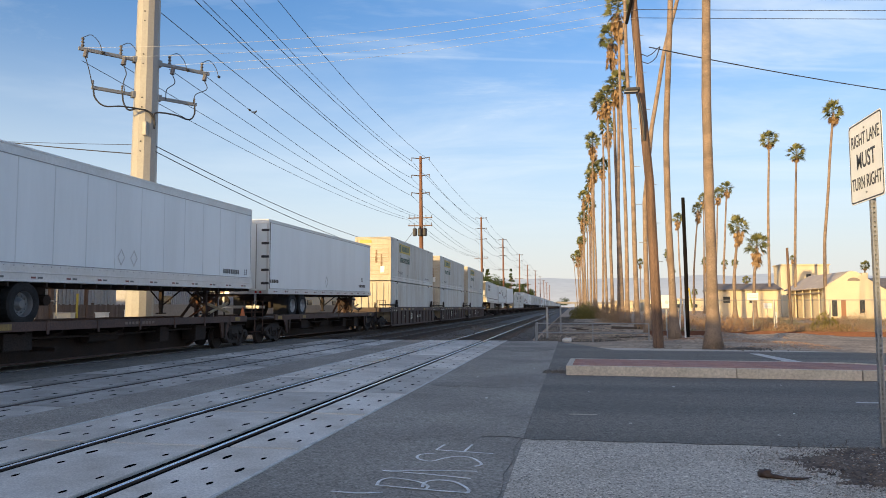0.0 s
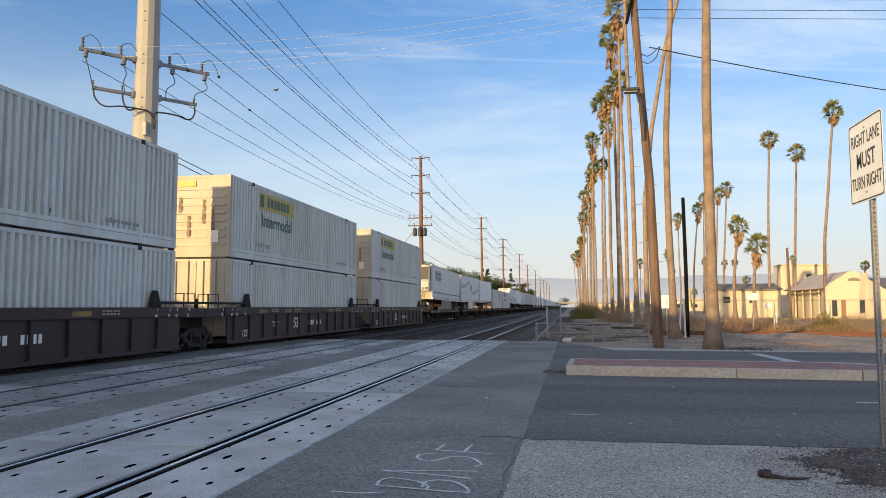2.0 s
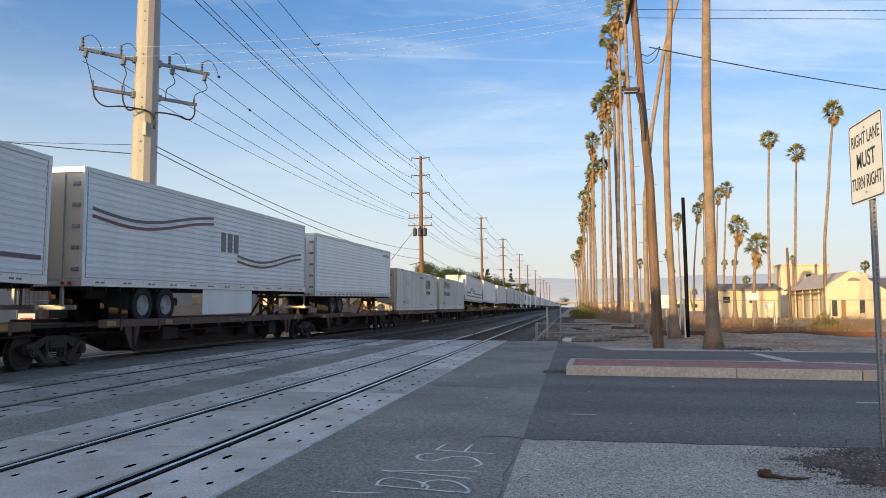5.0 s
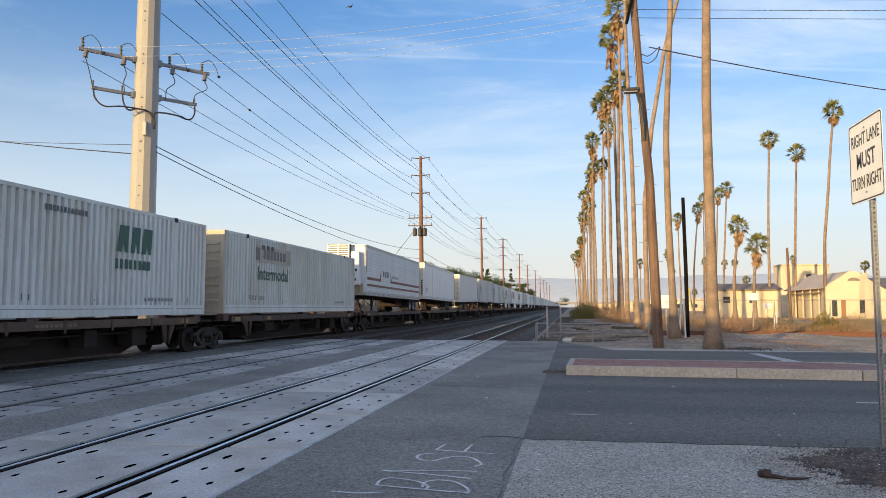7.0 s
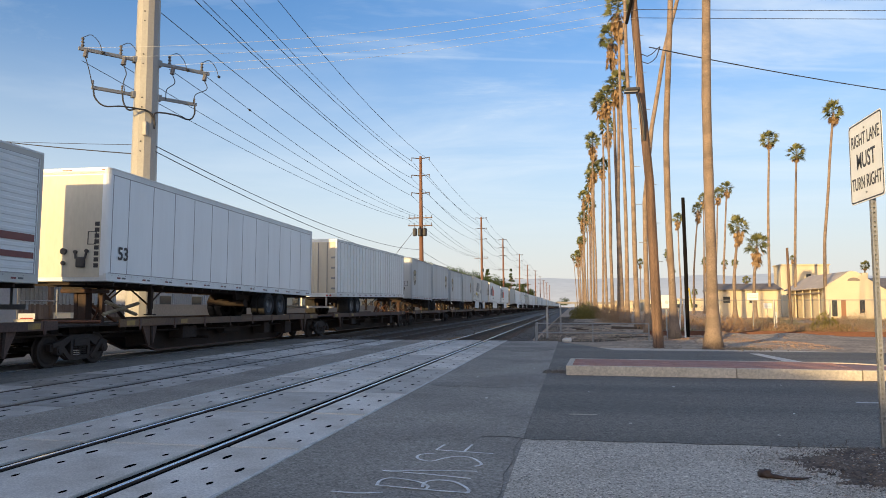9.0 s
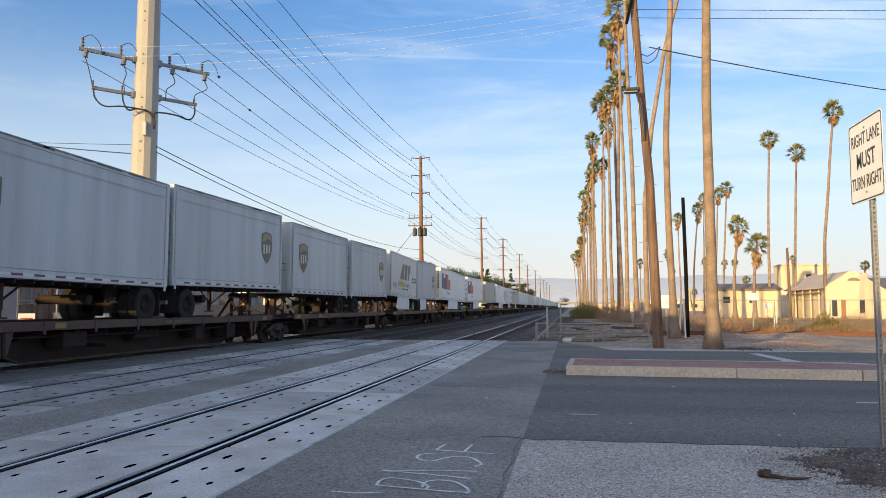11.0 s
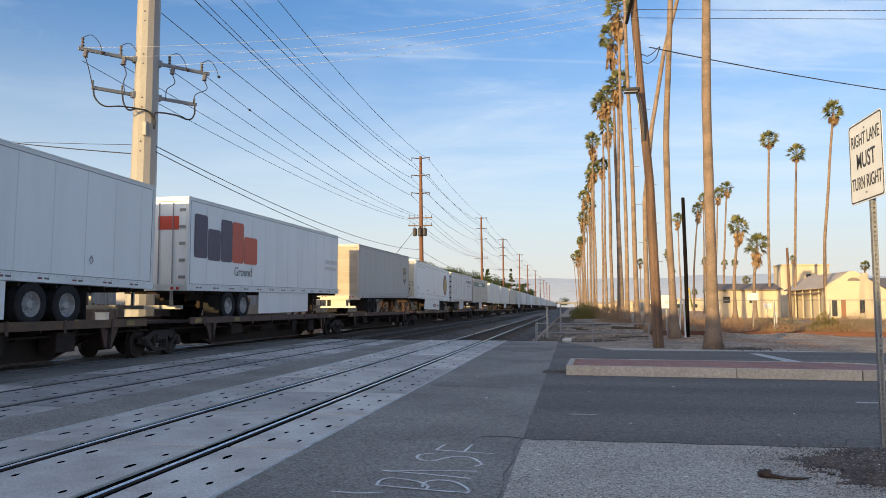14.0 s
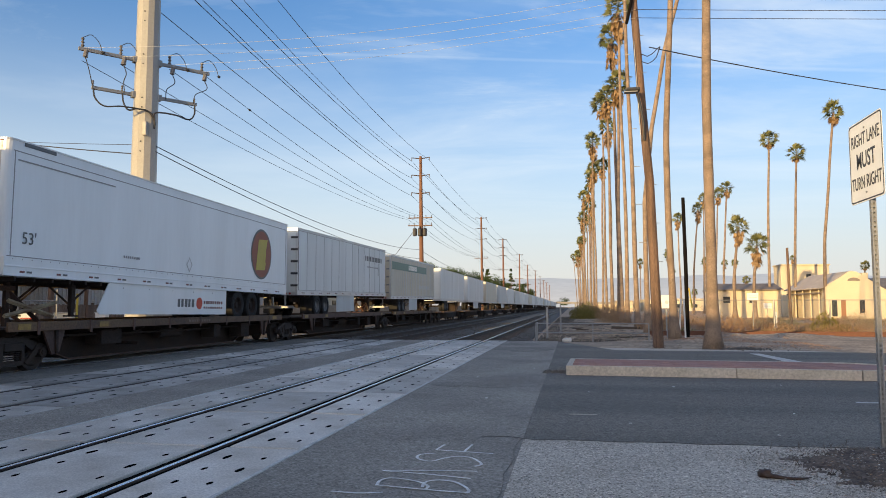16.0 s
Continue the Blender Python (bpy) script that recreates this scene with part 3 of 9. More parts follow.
def build_roads():
    def road(name, pts, mt, label):
        tagged(flat(name, pts, -0.3, 0.0, mt), label, kind="structure")
    old = "old grey asphalt between the tracks of a level crossing"
    road("road_crossing_near", [(TRACKS[0] + HALF, -40), (-0.56, -40), (-0.56, 26.4), (-0.56, FAR), (TRACKS[0] + HALF, FAR)], "asphalt", "old grey patched asphalt beside the crossing panels")
    road("road_crossing_middle", [(TRACKS[1] + HALF, -40), (TRACKS[0] - HALF, -40), (TRACKS[0] - HALF, FAR), (TRACKS[1] + HALF, FAR)], "asphalt", old)
    road("road_crossing_far", [(TRACKS[2] + HALF, -40), (TRACKS[1] - HALF, -40), (TRACKS[1] - HALF, FAR), (TRACKS[2] + HALF, FAR)], "asphalt_dark", old)
    road("road_crossing_beyond", [(-70, -40), (TRACKS[2] - HALF, -40), (TRACKS[2] - HALF, FAR), (-70, FAR)], "asphalt", old)
    road("road", [(-0.556, 8.6), (90, 9.1), (90, 26.4), (1.54, 26.4), (-0.556, FAR - 0.4)], "asphalt_dark", "dark asphalt road with a raised brick median")
    road("pavement", [(-0.556, -40), (90, -40), (90, 9.09), (-0.556, 8.594)], "asphalt_pale", "pale worn asphalt with exposed gravel at the roadside")
    road("gutter", [(1.55, 26.42), (9.0, 26.42), (7.2, 27.3), (5.9, 27.2), (1.0, 27.9)], "kerb", "dusty concrete gutter at the far edge of the road")
    # thin worn edge where the old surfacing breaks off
    bm = B()
    pts = [(-0.6 + 0.02 * math.sin(i * 1.7), -2 + i * 0.35) for i in range(31)]
    poly(bm, [(x - 0.003 - 0.006 * math.sin(i * 2.3), y, 0.004) for i, (x, y) in enumerate(pts)] + [(x + 0.006, y, 0.004) for x, y in pts[::-1]], (0, 0, 0.004))
    tagged(part("road_crack", bm, "asphalt_dark"), "dark crack along the edge of the old asphalt", kind="structure")
    bm = B()
    pts = [(-1.05 + i * 0.3, 8.55 + 0.03 * math.sin(i * 2.1) + (0.10 if i < 2 else 0) + i * 0.004) for i in range(17)]
    poly(bm, [(x, y - 0.008, 0.004) for x, y in pts] + [(x, y + 0.008 + 0.007 * math.sin(i * 3), 0.004) for i, (x, y) in enumerate(pts)][::-1], (0, 0, 0.004))
    tagged(part("road_crack", bm, "ballast"), "dark seam between the road and the pale asphalt", kind="structure")
    # tar and patches on the road
    rnd = random.Random(3)
    for x, y, w, h in ((-1.68, 14.3, 2.2, 1.0), (-1.7, 26.5, 2.2, 2.6)):
        bm = B()
        n = 14
        poly(bm, [(x + w / 2 * math.cos(a) * rnd.uniform(0.8, 1.15), y + h / 2 * math.sin(a) * rnd.uniform(0.7, 1.3), 0.002) for a in (2 * math.pi * k / n for k in range(n))], (0, 0, 0.003))
        tagged(part("road_patch", bm, "asphalt_band"), "patched and stained strip of asphalt", kind="structure")


build_roads()


def build_marks():
    for pts, lab in (([(4.45, 12.62), (5.9, 12.70), (5.9, 12.82), (4.45, 12.74)], "short white lane line"),
                     ([(5.7, 25.2), (6.0, 25.2), (6.28, 21.6), (5.85, 21.6)], "worn white stop line"),
                     ([(-0.05, 10.6), (0.35, 10.62), (0.35, 10.68), (-0.05, 10.66)], "faded white road mark")):
        tagged(flat("lane_marking", pts, 0.001, 0.005, "kerb" if "faded" in lab else "mark"), lab + " on the dark asphalt", "road marking", kind="structure")
    # sprayed strokes, written along the track
    def stroke(pts, w, o, z):
        bm = B()
        pts = [Vector((x, y, z)) for x, y in pts]
        for i in range(len(pts) - 1):
            d = (pts[i + 1] - pts[i]).normalized()
            s = Vector((-d.y, d.x, 0)) * w / 2
            a = pts[i] - d * w * 0.3
            b = pts[i + 1] + d * w * 0.3
            k = Vector((0, 0, 0.00002 * i))
            poly(bm, [a - s + k, b - s + k, b + s + k, a + s + k], (0, 0, 0.0004))
        return part("stroke", bm, "chalk", o)
    o = thing("sprayed_mark", "faded white sprayed utility mark on the asphalt", "road marking", kind="structure")
    def arc(cx, cy, rx, ry, a0, a1, n=9):
        return [(cx + rx * math.cos(radians(a0 + (a1 - a0) * k / n)), cy + ry * math.sin(radians(a0 + (a1 - a0) * k / n))) for k in range(n + 1)]
    for j, s in enumerate(([(-1.43, 7.77), (-0.82, 7.67)], [(-1.39, 8.06), (-1.43, 7.79)], [(-1.09, 8.11), (-1.12, 7.75)],
              [(-1.42, 7.57), (-1.54, 7.49), (-1.55, 7.35), (-1.48, 7.23), (-1.37, 7.19), (-1.27, 7.35), (-1.15, 7.46), (-1.01, 7.42), (-0.9, 7.23), (-0.87, 7.11), (-0.92, 7.03)],
              [(-1.74, 6.71), (-1.3, 6.78), (-0.88, 6.82)], [(-1.72, 6.69), (-1.32, 6.63), (-0.9, 6.53)],
              [(-1.65, 6.17), (-1.66, 6.31), (-1.6, 6.42), (-1.45, 6.4), (-1.3, 6.31), (-1.21, 6.19), (-1.21, 6.08)],
              [(-1.25, 6.15), (-1.26, 6.31), (-1.18, 6.41), (-1.03, 6.39), (-0.91, 6.24), (-0.85, 6.1), (-0.86, 6.01)],
              [(-1.65, 6.15), (-1.38, 6.1), (-1.09, 6.05), (-0.84, 6.03)], [(-1.95, 5.88), (-1.73, 5.86), (-1.54, 5.91)])):
        stroke([q[:2] for q in smooth_line([(x, y, 0) for x, y in s], 4)], 0.029, o, 0.0025 + 0.0007 * j)


build_marks()


def build_panels():
    """Concrete crossing panels with lifting slots: between the rails and on either side."""
    rnd = random.Random(2)
    span = 2.525
    gaps = dict(gauge=(-0.605, 0.605), left=(-HALF, -0.875), right=(0.875, HALF))
    meshes = {}
    for side, (x0, x1) in gaps.items():
        bm = box(B(), x0 + 0.006, x1 - 0.006, 0.03, span - 0.03, -0.25, 0.006, 0.016)
        me = bpy.data.meshes.new("crossing_panel")
        bm.to_mesh(me); bm.free()
        me.materials.append(M["concrete"])
        # slots are black plates laid on top, painted as shaded holes
        sm = B()
        cols = dict(gauge=(-0.37, 0.45), left=(-1.46, -1.13), right=(1.15, 1.5))[side]
        for j, c in enumerate(cols):
            for k, y in enumerate((0.45, 0.93, 1.45, 1.95)):
                w, h = (0.033, 0.1) if (k + j) % 3 == 0 else (0.024, 0.058)
                c2, y2 = c + rnd.uniform(-0.03, 0.03), y + rnd.uniform(-0.04, 0.04)
                poly(sm, [(c2 + w * math.cos(a) * rnd.uniform(0.85, 1.15), y2 + h * math.sin(a) * rnd.uniform(0.85, 1.15), 0.0065) for a in (2 * math.pi * i / 8 + 0.39 for i in range(8))], (0, 0, 0.002))
        ms = bpy.data.meshes.new("slot")
        sm.to_mesh(ms); sm.free()
        ms.materials.append(M["hole"])
        meshes[side] = me, ms
    dark, worn = {}, {}
    for side, (me, ms) in meshes.items():
        dark[side] = me.copy()
        dark[side].materials[0] = M["asphalt_dark"]
        # these copies carry the shade near the train in their colour
        worn[side] = me.copy()
        worn[side].materials[0] = M["concrete_shaded"]
    for i, x in enumerate(TRACKS):
        deck = thing("crossing_panels_%d" % (i + 1), "dark worn crossing panels set round the rails" if i == 2 else "pale grey concrete crossing panels with dark lifting slots, set round the rails", "crossing panels", kind="structure", at=pose(x, 0, 0))
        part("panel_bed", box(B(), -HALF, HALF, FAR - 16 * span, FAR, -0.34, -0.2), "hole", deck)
        if i == 0:
            for sx in (-1, 1):
                part("edge_angle", box(B(), sx * HALF - 0.02, sx * HALF + 0.02, FAR - 15.9 * span, FAR, -0.1, 0.011), "mark", deck, "pale worn edge angle")
        n = 16
        for k in range(n):
            for side, (me, ms) in meshes.items():
                if i == 2:
                    me, ms = dark[side], None
                elif i == 1:
                    me = worn[side]
                p = new("crossing_panel", me)
                p.parent = deck
                p.location = (rnd.uniform(-0.006, 0.006), FAR - (k + 1) * span, rnd.uniform(-0.003, 0.003))
                if ms:
                    s = new("slot", ms)
                    s.parent = p


build_panels()


def build_tracks():
    for i, x in enumerate(TRACKS):
        t = thing("track_%d" % (i + 1), "railway track with worn bright rails on a ballast bed", "railway track", kind="structure", at=pose(x, 0, 0))
        for side in (-1, 1):
            c = side * 0.7525
            bm = B()
            # rail section: head, web and foot
            prof = [(-0.07, -0.17), (0.07, -0.17), (0.07, -0.155), (0.012, -0.13), (0.012, -0.045), (0.036, -0.03), (0.036, -0.006), (0.028, 0.0), (-0.028, 0.0), (-0.036, -0.006), (-0.036, -0.03), (-0.012, -0.045), (-0.012, -0.13), (-0.07, -0.155)]
            poly(bm, [(c + a, -80, b) for a, b in prof], (0, 1180, 0))
            rail = part("rail", bm, "rust", t, "rusty rail flanks")
            part("running_surface", poly(B(), [(c + u, -80, v) for u, v in ((-0.026, -0.004), (0.026, -0.004), (0.022, 0.002), (0.011, 0.0048), (-0.011, 0.0048), (-0.022, 0.002))], (0, 1180, 0)), "dull" if i == 1 else "steel", rail, "polished steel rail head")
            for s2 in (-1, 1):
                # fill near rail level: dirt, coloured black for the gap's shade
                part("flangeway", box(B(), c + s2 * 0.0935 - 0.0535, c + s2 * 0.0935 + 0.0535, -6, FAR, -0.2, -0.02), "hole", rail, "black fill for dark dirt and shade in the flangeway")
        bm = B()
        rnd = random.Random(i)
        for k in range(150):
            y = FAR + 0.3 + k * 0.6
            box(bm, -1.3 + rnd.uniform(-0.05, 0.05), 1.3 + rnd.uniform(-0.05, 0.05), y, y + 0.22, -0.36, -0.172)
        tagged(part("sleepers", bm, "tie", t), kind="stuff")
    bm = B()
    poly(bm, [(-17.6, FAR, -0.5), (-17.0, FAR, -0.21), (-2.6, FAR, -0.21), (-1.6, FAR, -0.5)], (0, 1100, 0))
    tagged(part("ballast_bed", bm, "ballast"), "grey crushed stone ballast under three tracks", kind="structure")
    bm = B()
    rnd = random.Random(9)
    for k in range(9000):
        y = FAR + 0.1 + 45 * rnd.random() ** 1.6
        x = rnd.uniform(-16.9, -1.7)
        z = -0.215 if x < -2.6 else -0.21 - (x + 2.6) * 0.29
        if any(abs(abs(x - c) - 0.7525) < 0.09 for c in TRACKS):
            continue
        r = rnd.uniform(0.025, 0.06)
        q = Euler((rnd.random() * 6, rnd.random() * 6, rnd.random() * 6)).to_matrix()
        vs = [bm.verts.new(q @ Vector(p) * r * rnd.uniform(0.7, 1.2) + Vector((x, y, z + r * 0.4))) for p in ((1, 0, -0.5), (-0.5, 0.9, -0.5), (-0.5, -0.9, -0.5), (0.1, 0.1, 1))]
        for f in ((0, 2, 1), (0, 1, 3), (1, 2, 3), (2, 0, 3)):
            bm.faces.new([vs[j] for j in f])
    tagged(part("loose_ballast", bm, "ballast"), "loose angular ballast stones between the rails", kind="stuff")
    # disused rusty rail lying across the waste ground
    for y in (40.3, 41.75):
        bm = B()
        poly(bm, [(4.2, y - 0.07, -0.05), (4.2, y + 0.07, -0.05), (4.2, y + 0.02, 0.05), (4.2, y + 0.04, 0.2), (4.2, y - 0.04, 0.2), (4.2, y - 0.02, 0.05)], (70, 0.6, 0))
        tagged(part("old_rail", bm, "old_rust"), "disused rusty rail across the waste ground", "rail", "old rails", kind="structure")


build_tracks()


def build_median():
    """Raised median: a concrete kerb round a brick top."""
    x0, y0, y1, h, r = -0.12, 16.66, 19.0, 0.21, 0.13
    o = thing("median_kerb", "pale concrete kerb of a raised median, chipped at its corner", "kerb", kind="structure")
    for a, b in ((x0, 3.46), (3.475, 5.9)):
        part("kerb_block", box(B(), a, b, y0, y0 + r, -0.05, h, 0.02), "kerb", o)
        part("kerb_block", box(B(), a, b, y1 - r, y1, -0.05, h, 0.02), "kerb", o)
    part("kerb_block", box(B(), x0 - 0.003, x0 + r, y0 + r + 0.01, y1 - r - 0.01, -0.05, h + 0.002, 0.02), "kerb", o)
    # the rounded far end
    bm = B()
    arc = [(5.915 + (y1 - y0) / 2 * math.sin(a), (y0 + y1) / 2 - (y1 - y0) / 2 * math.cos(a)) for a in (math.pi * k / 14 for k in range(15))]
    inn = [(5.915 + ((y1 - y0) / 2 - 0.16) * math.sin(a), (y0 + y1) / 2 - ((y1 - y0) / 2 - 0.16) * math.cos(a)) for a in (math.pi * k / 14 for k in range(15))]
    poly(bm, [(x, y, -0.05) for x, y in arc + inn[::-1]], (0, 0, h + 0.05))
    part("kerb_block", bm, "kerb", o)
    # brick top: bricks laid in rows with open joints
    bm = box(B(), x0 + r, 5.9, y0 + r, y1 - r, -0.05, h - 0.02)
    turn = Matrix.Translation((x0, y0, 0)) @ pose(0, 0, 0, 0, 0, -2.4) @ Matrix.Translation((-x0, -y0, 0))
    o.matrix_basis = turn
    tagged(part("median_bed", bm, "soil"), "mortar bed under the median bricks", kind="structure").matrix_basis = turn
    bm = B()
    poly(bm, [(x, y, -0.05) for x, y in inn], (0, 0, h + 0.03))
    tagged(part("median_bed", bm, "brick"), "red brick end of the median", kind="structure").matrix_basis = turn
    top = thing("median_paving", "weathered red brick paving on the median", "paving", kind="structure", at=turn)
    w, d = 0.245, 0.125
    bm = box(B(), 0.004, w - 0.004, 0.004, d - 0.004, -0.03, 0, 0.006)
    first = None
    rest = B()
    n = 0
    for j in range(int((y1 - y0 - 2 * r) / d)):
        for i in range(int((5.9 - x0 - r) / w)):
            p = Vector((x0 + r + i * w + (w / 2 if j % 2 else 0), y0 + r + 0.03 + j * d, h + 0.004 * math.sin(i * 7.1 + j * 3.3)))
            if p.x + w > 5.92:
                continue
            n += 1
            if n > 290:
                box(rest, p.x + 0.004, p.x + w - 0.004, p.y + 0.004, p.y + d - 0.004, p.z - 0.03, p.z)
            elif first is None:
                first = part("brick", bm, "brick", top)
                first.location = p
            else:
                share(first, top, Matrix.Translation(p))
    tagged(part("brick_field", rest, "brick", top), kind="stuff")


build_median()


def build_roadside():
    """Soil heap, gravel and a dark rag in the near corner."""
    rnd = random.Random(4)
    bm = B()
    n = 46
    vs = {}
    for a in range(n + 1):
        for b in range(n + 1):
            x, y = 1.6 + 3.4 * a / n, 6.1 + 2.7 * b / n
            f = max(0.0, 1 - ((x - 3.45) / 1.3) ** 2 - ((y - 7.6) / 1.0) ** 2 + 0.4 * noise.noise((x * 2.1, y * 2.1, 0)) + 0.5 * noise.noise((x * 7, y * 7, 4)))
            z = -0.012 + 0.07 * min(1, f * 1.6) + min(1, f * 3) * (0.03 * noise.noise((x * 6, y * 6, 1)) + 0.02 * noise.noise((x * 17, y * 17, 2)))
            vs[a, b] = bm.verts.new((x, y, z))
    for a in range(n):
        for b in range(n):
            bm.faces.new((vs[a, b], vs[a + 1, b], vs[a + 1, b + 1], vs[a, b + 1]))
    tagged(part("soil_heap", bm, "soil", smooth=True), "dark soil and litter heaped round the signpost", "soil", kind="stuff")
    bm = B()
    for k in range(5200):
        if k < 2600:
            a, f = rnd.random() * 6.283, rnd.random() ** 0.5
            x, y = 3.2 + 1.6 * f * math.cos(a), 7.4 + 1.35 * f * math.sin(a)
        else:
            x, y = rnd.uniform(-0.5, 4.2), rnd.uniform(4.6, 8.5)
        r = rnd.uniform(0.003, 0.009) * (1.3 if k < 2600 else 0.8)
        z = 0.002 + (0.05 if math.hypot(x - 3.3, y - 7.5) < 0.7 else 0.0)
        vs = [bm.verts.new(Vector(p) * r * rnd.uniform(0.7, 1.3) + Vector((x, y, z + r * 0.5))) for p in ((1, rnd.random(), -0.6), (-0.6, 0.9, -0.6), (-0.6, -0.9, -0.6), (rnd.random() * 0.4, 0.1, 0.5))]
        for f in ((0, 2, 1), (0, 1, 3), (1, 2, 3), (2, 0, 3)):
            bm.faces.new([vs[j] for j in f])
    soil = B()
    for k in range(3200):
        a, f = rnd.random() * 6.283, rnd.random() ** 0.6
        x, y = 3.4 + 1.3 * f * math.cos(a), 7.5 + 1.2 * f * math.sin(a)
        r = rnd.uniform(0.005, 0.016)
        vs = [soil.verts.new(Vector(p) * r * rnd.uniform(0.7, 1.3) + Vector((x, y, r * 0.5 + 0.06 * max(0, 1 - f)))) for p in ((1, rnd.random(), -0.6), (-0.6, 0.9, -0.6), (-0.6, -0.9, -0.6), (rnd.random() * 0.4, 0.1, 0.5))]
        for q in ((0, 2, 1), (0, 1, 3), (1, 2, 3), (2, 0, 3)):
            soil.faces.new([vs[j] for j in q])
    tagged(part("soil_clods", soil, "soil"), "dark clods scattered from the soil heap", "soil", kind="stuff")
    tagged(part("gravel", bm, "pebble"), "loose gravel on the worn asphalt", "gravel", kind="stuff")
    bm = B()
    for k in range(90):
        a, f = rnd.random() * 6.283, rnd.random() ** 0.5
        x, y = 3.0 + 1.3 * f * math.cos(a), 7.7 + 1.0 * f * math.sin(a)
        L = rnd.uniform(0.02, 0.07)
        d = rnd.random() * 6.28
        tube(bm, [(x, y, 0.03), (x + L * math.cos(d), y + L * math.sin(d), 0.05 + rnd.uniform(0, 0.05))], [0.004, 0.002], 3)
    tagged(part("twigs", bm, "soil"), "dead twigs and litter on the soil", "litter", kind="stuff")
    # crumpled rag: a lumpy bundle with a trailing tail
    bm = B()
    bmesh.ops.create_icosphere(bm, subdivisions=3, radius=1.0)
    for v in bm.verts:
        d = v.co.copy()
        k = 1 + 0.5 * noise.noise(d * 1.6) + 0.3 * noise.noise(d * 4.3)
        v.co = Vector((1.7 + 0.06 * d.x * k, 7.06 + 0.065 * d.y * k, max(0.003, 0.025 + 0.048 * d.z * k)))
    tail = [(1.73, 7.03), (1.8, 7.0), (1.86, 6.985), (1.93, 6.98), (2.0, 7.0), (2.09, 7.07)]
    rad = [0.03, 0.022, 0.016, 0.014, 0.011, 0.003]
    tube(bm, [(x, y, 0.012) for x, y in tail], rad, 7)
    for v in bm.verts:
        v.co.z = max(0.002, v.co.z + 0.006 * noise.noise(v.co * 40))
    # chips of tar and stone worn out of the old surface
    chips = B()
    for k in range(1500):
        x, y = rnd.uniform(-0.5, 3.6), rnd.uniform(4.3, 8.5)
        r = rnd.uniform(0.0025, 0.006)
        v = [chips.verts.new((x + r * math.cos(q) * rnd.uniform(0.6, 1.2), y + r * 1.2 * math.sin(q), 0.0025)) for q in (0.2, 1.7, 3.3, 4.9)]
        t = chips.verts.new((x, y, 0.0025 + r * 0.5))
        for q in range(4):
            chips.faces.new((v[q], v[(q + 1) % 4], t))
    tagged(part("tar_chips", chips, "asphalt_dark"), "dark chips of tar on the worn asphalt", "gravel", kind="stuff")
    # leaf litter, stones and scraps over the soil
    for mt, num, lab, cat in (("pebble", 900, "grey stones mixed in the soil", "gravel"), ("dry", 900, "dead leaves and straw on the soil", "litter"), ("litter", 34, "small white scraps of paper and plastic", "litter")):
        bits = B()
        for k in range(num):
            a, f = rnd.random() * 6.283, rnd.random() ** 0.7 * 1.25
            x, y = 3.35 + 1.45 * f * math.cos(a), min(8.7, 7.45 + 1.15 * f * math.sin(a))
            z = 0.075 * max(0, 1 - f * f) + 0.004
            r = rnd.uniform(0.006, 0.02)
            d = rnd.random() * 6.283
            c, s = math.cos(d), math.sin(d)
            w = r * (0.3 if mt == "dry" else 0.8)
            p = [(r, 0), (0, w), (-r, 0), (0, -w)]
            v = [bits.verts.new((x + c * u - s * q, y + s * u + c * q, z + rnd.uniform(0, 0.5) * r)) for u, q in p]
            t = bits.verts.new((x, y, z + r * (0.3 if mt == "dry" else 0.8)))
            for q in range(4):
                bits.faces.new((v[q], v[(q + 1) % 4], t))
        tagged(part({"pebble": "stones", "dry": "leaf_litter", "litter": "paper_scraps"}[mt], bits, mt), lab, cat, kind="stuff")
    # scraps on the road and dirt at the end of the median
    bits, dirt = B(), B()
    for x, y in ((0.75, 9.9), (1.9, 14.5), (3.1, 11.2), (0.3, 13.4), (4.0, 15.2), (-1.4, 12.2), (-2.0, 15.8), (2.4, 9.3), (5.0, 10.2), (-0.9, 18.2), (3.9, 27.2), (7.4, 27.0)):
        poly(bits, [(x + rnd.uniform(0.01, 0.03) * math.cos(a), y + rnd.uniform(0.02, 0.04) * math.sin(a), 0.003) for a in (0.3, 1.5, 2.9, 4.2, 5.4)], (0, 0, rnd.uniform(0.004, 0.012)))
    tagged(part("paper_scraps", bits, "litter"), "white scraps of litter on the road", "litter", kind="stuff")
    for k in range(420):
        if k < 220:
            x, y, r = -0.62 + 0.5 * rnd.random(), 17.35 + rnd.gauss(0, 0.16), rnd.uniform(0.01, 0.04)
        else:
            x, y, r = 6.2 + rnd.gauss(0, 0.4), 27.9 + rnd.gauss(0, 0.45), rnd.uniform(0.02, 0.06)
        v = [dirt.verts.new((x + r * math.cos(q) * rnd.uniform(0.6, 1.3), y + r * math.sin(q), 0.0)) for q in (0.2, 1.7, 3.3, 4.9)]
        t = dirt.verts.new((x + rnd.uniform(-0.5, 0.5) * r, y, r * rnd.uniform(0.5, 1.3)))
        for q in range(4):
            dirt.faces.new((v[q], v[(q + 1) % 4], t))
    tagged(part("swept_dirt", dirt, "ballast"), "dark swept dirt beside the kerb and palm", "soil", kind="stuff")
    tagged(part("rag", bm, "brown", smooth=True), "dark brown crumpled rag lying on the asphalt", "rag")


build_roadside()


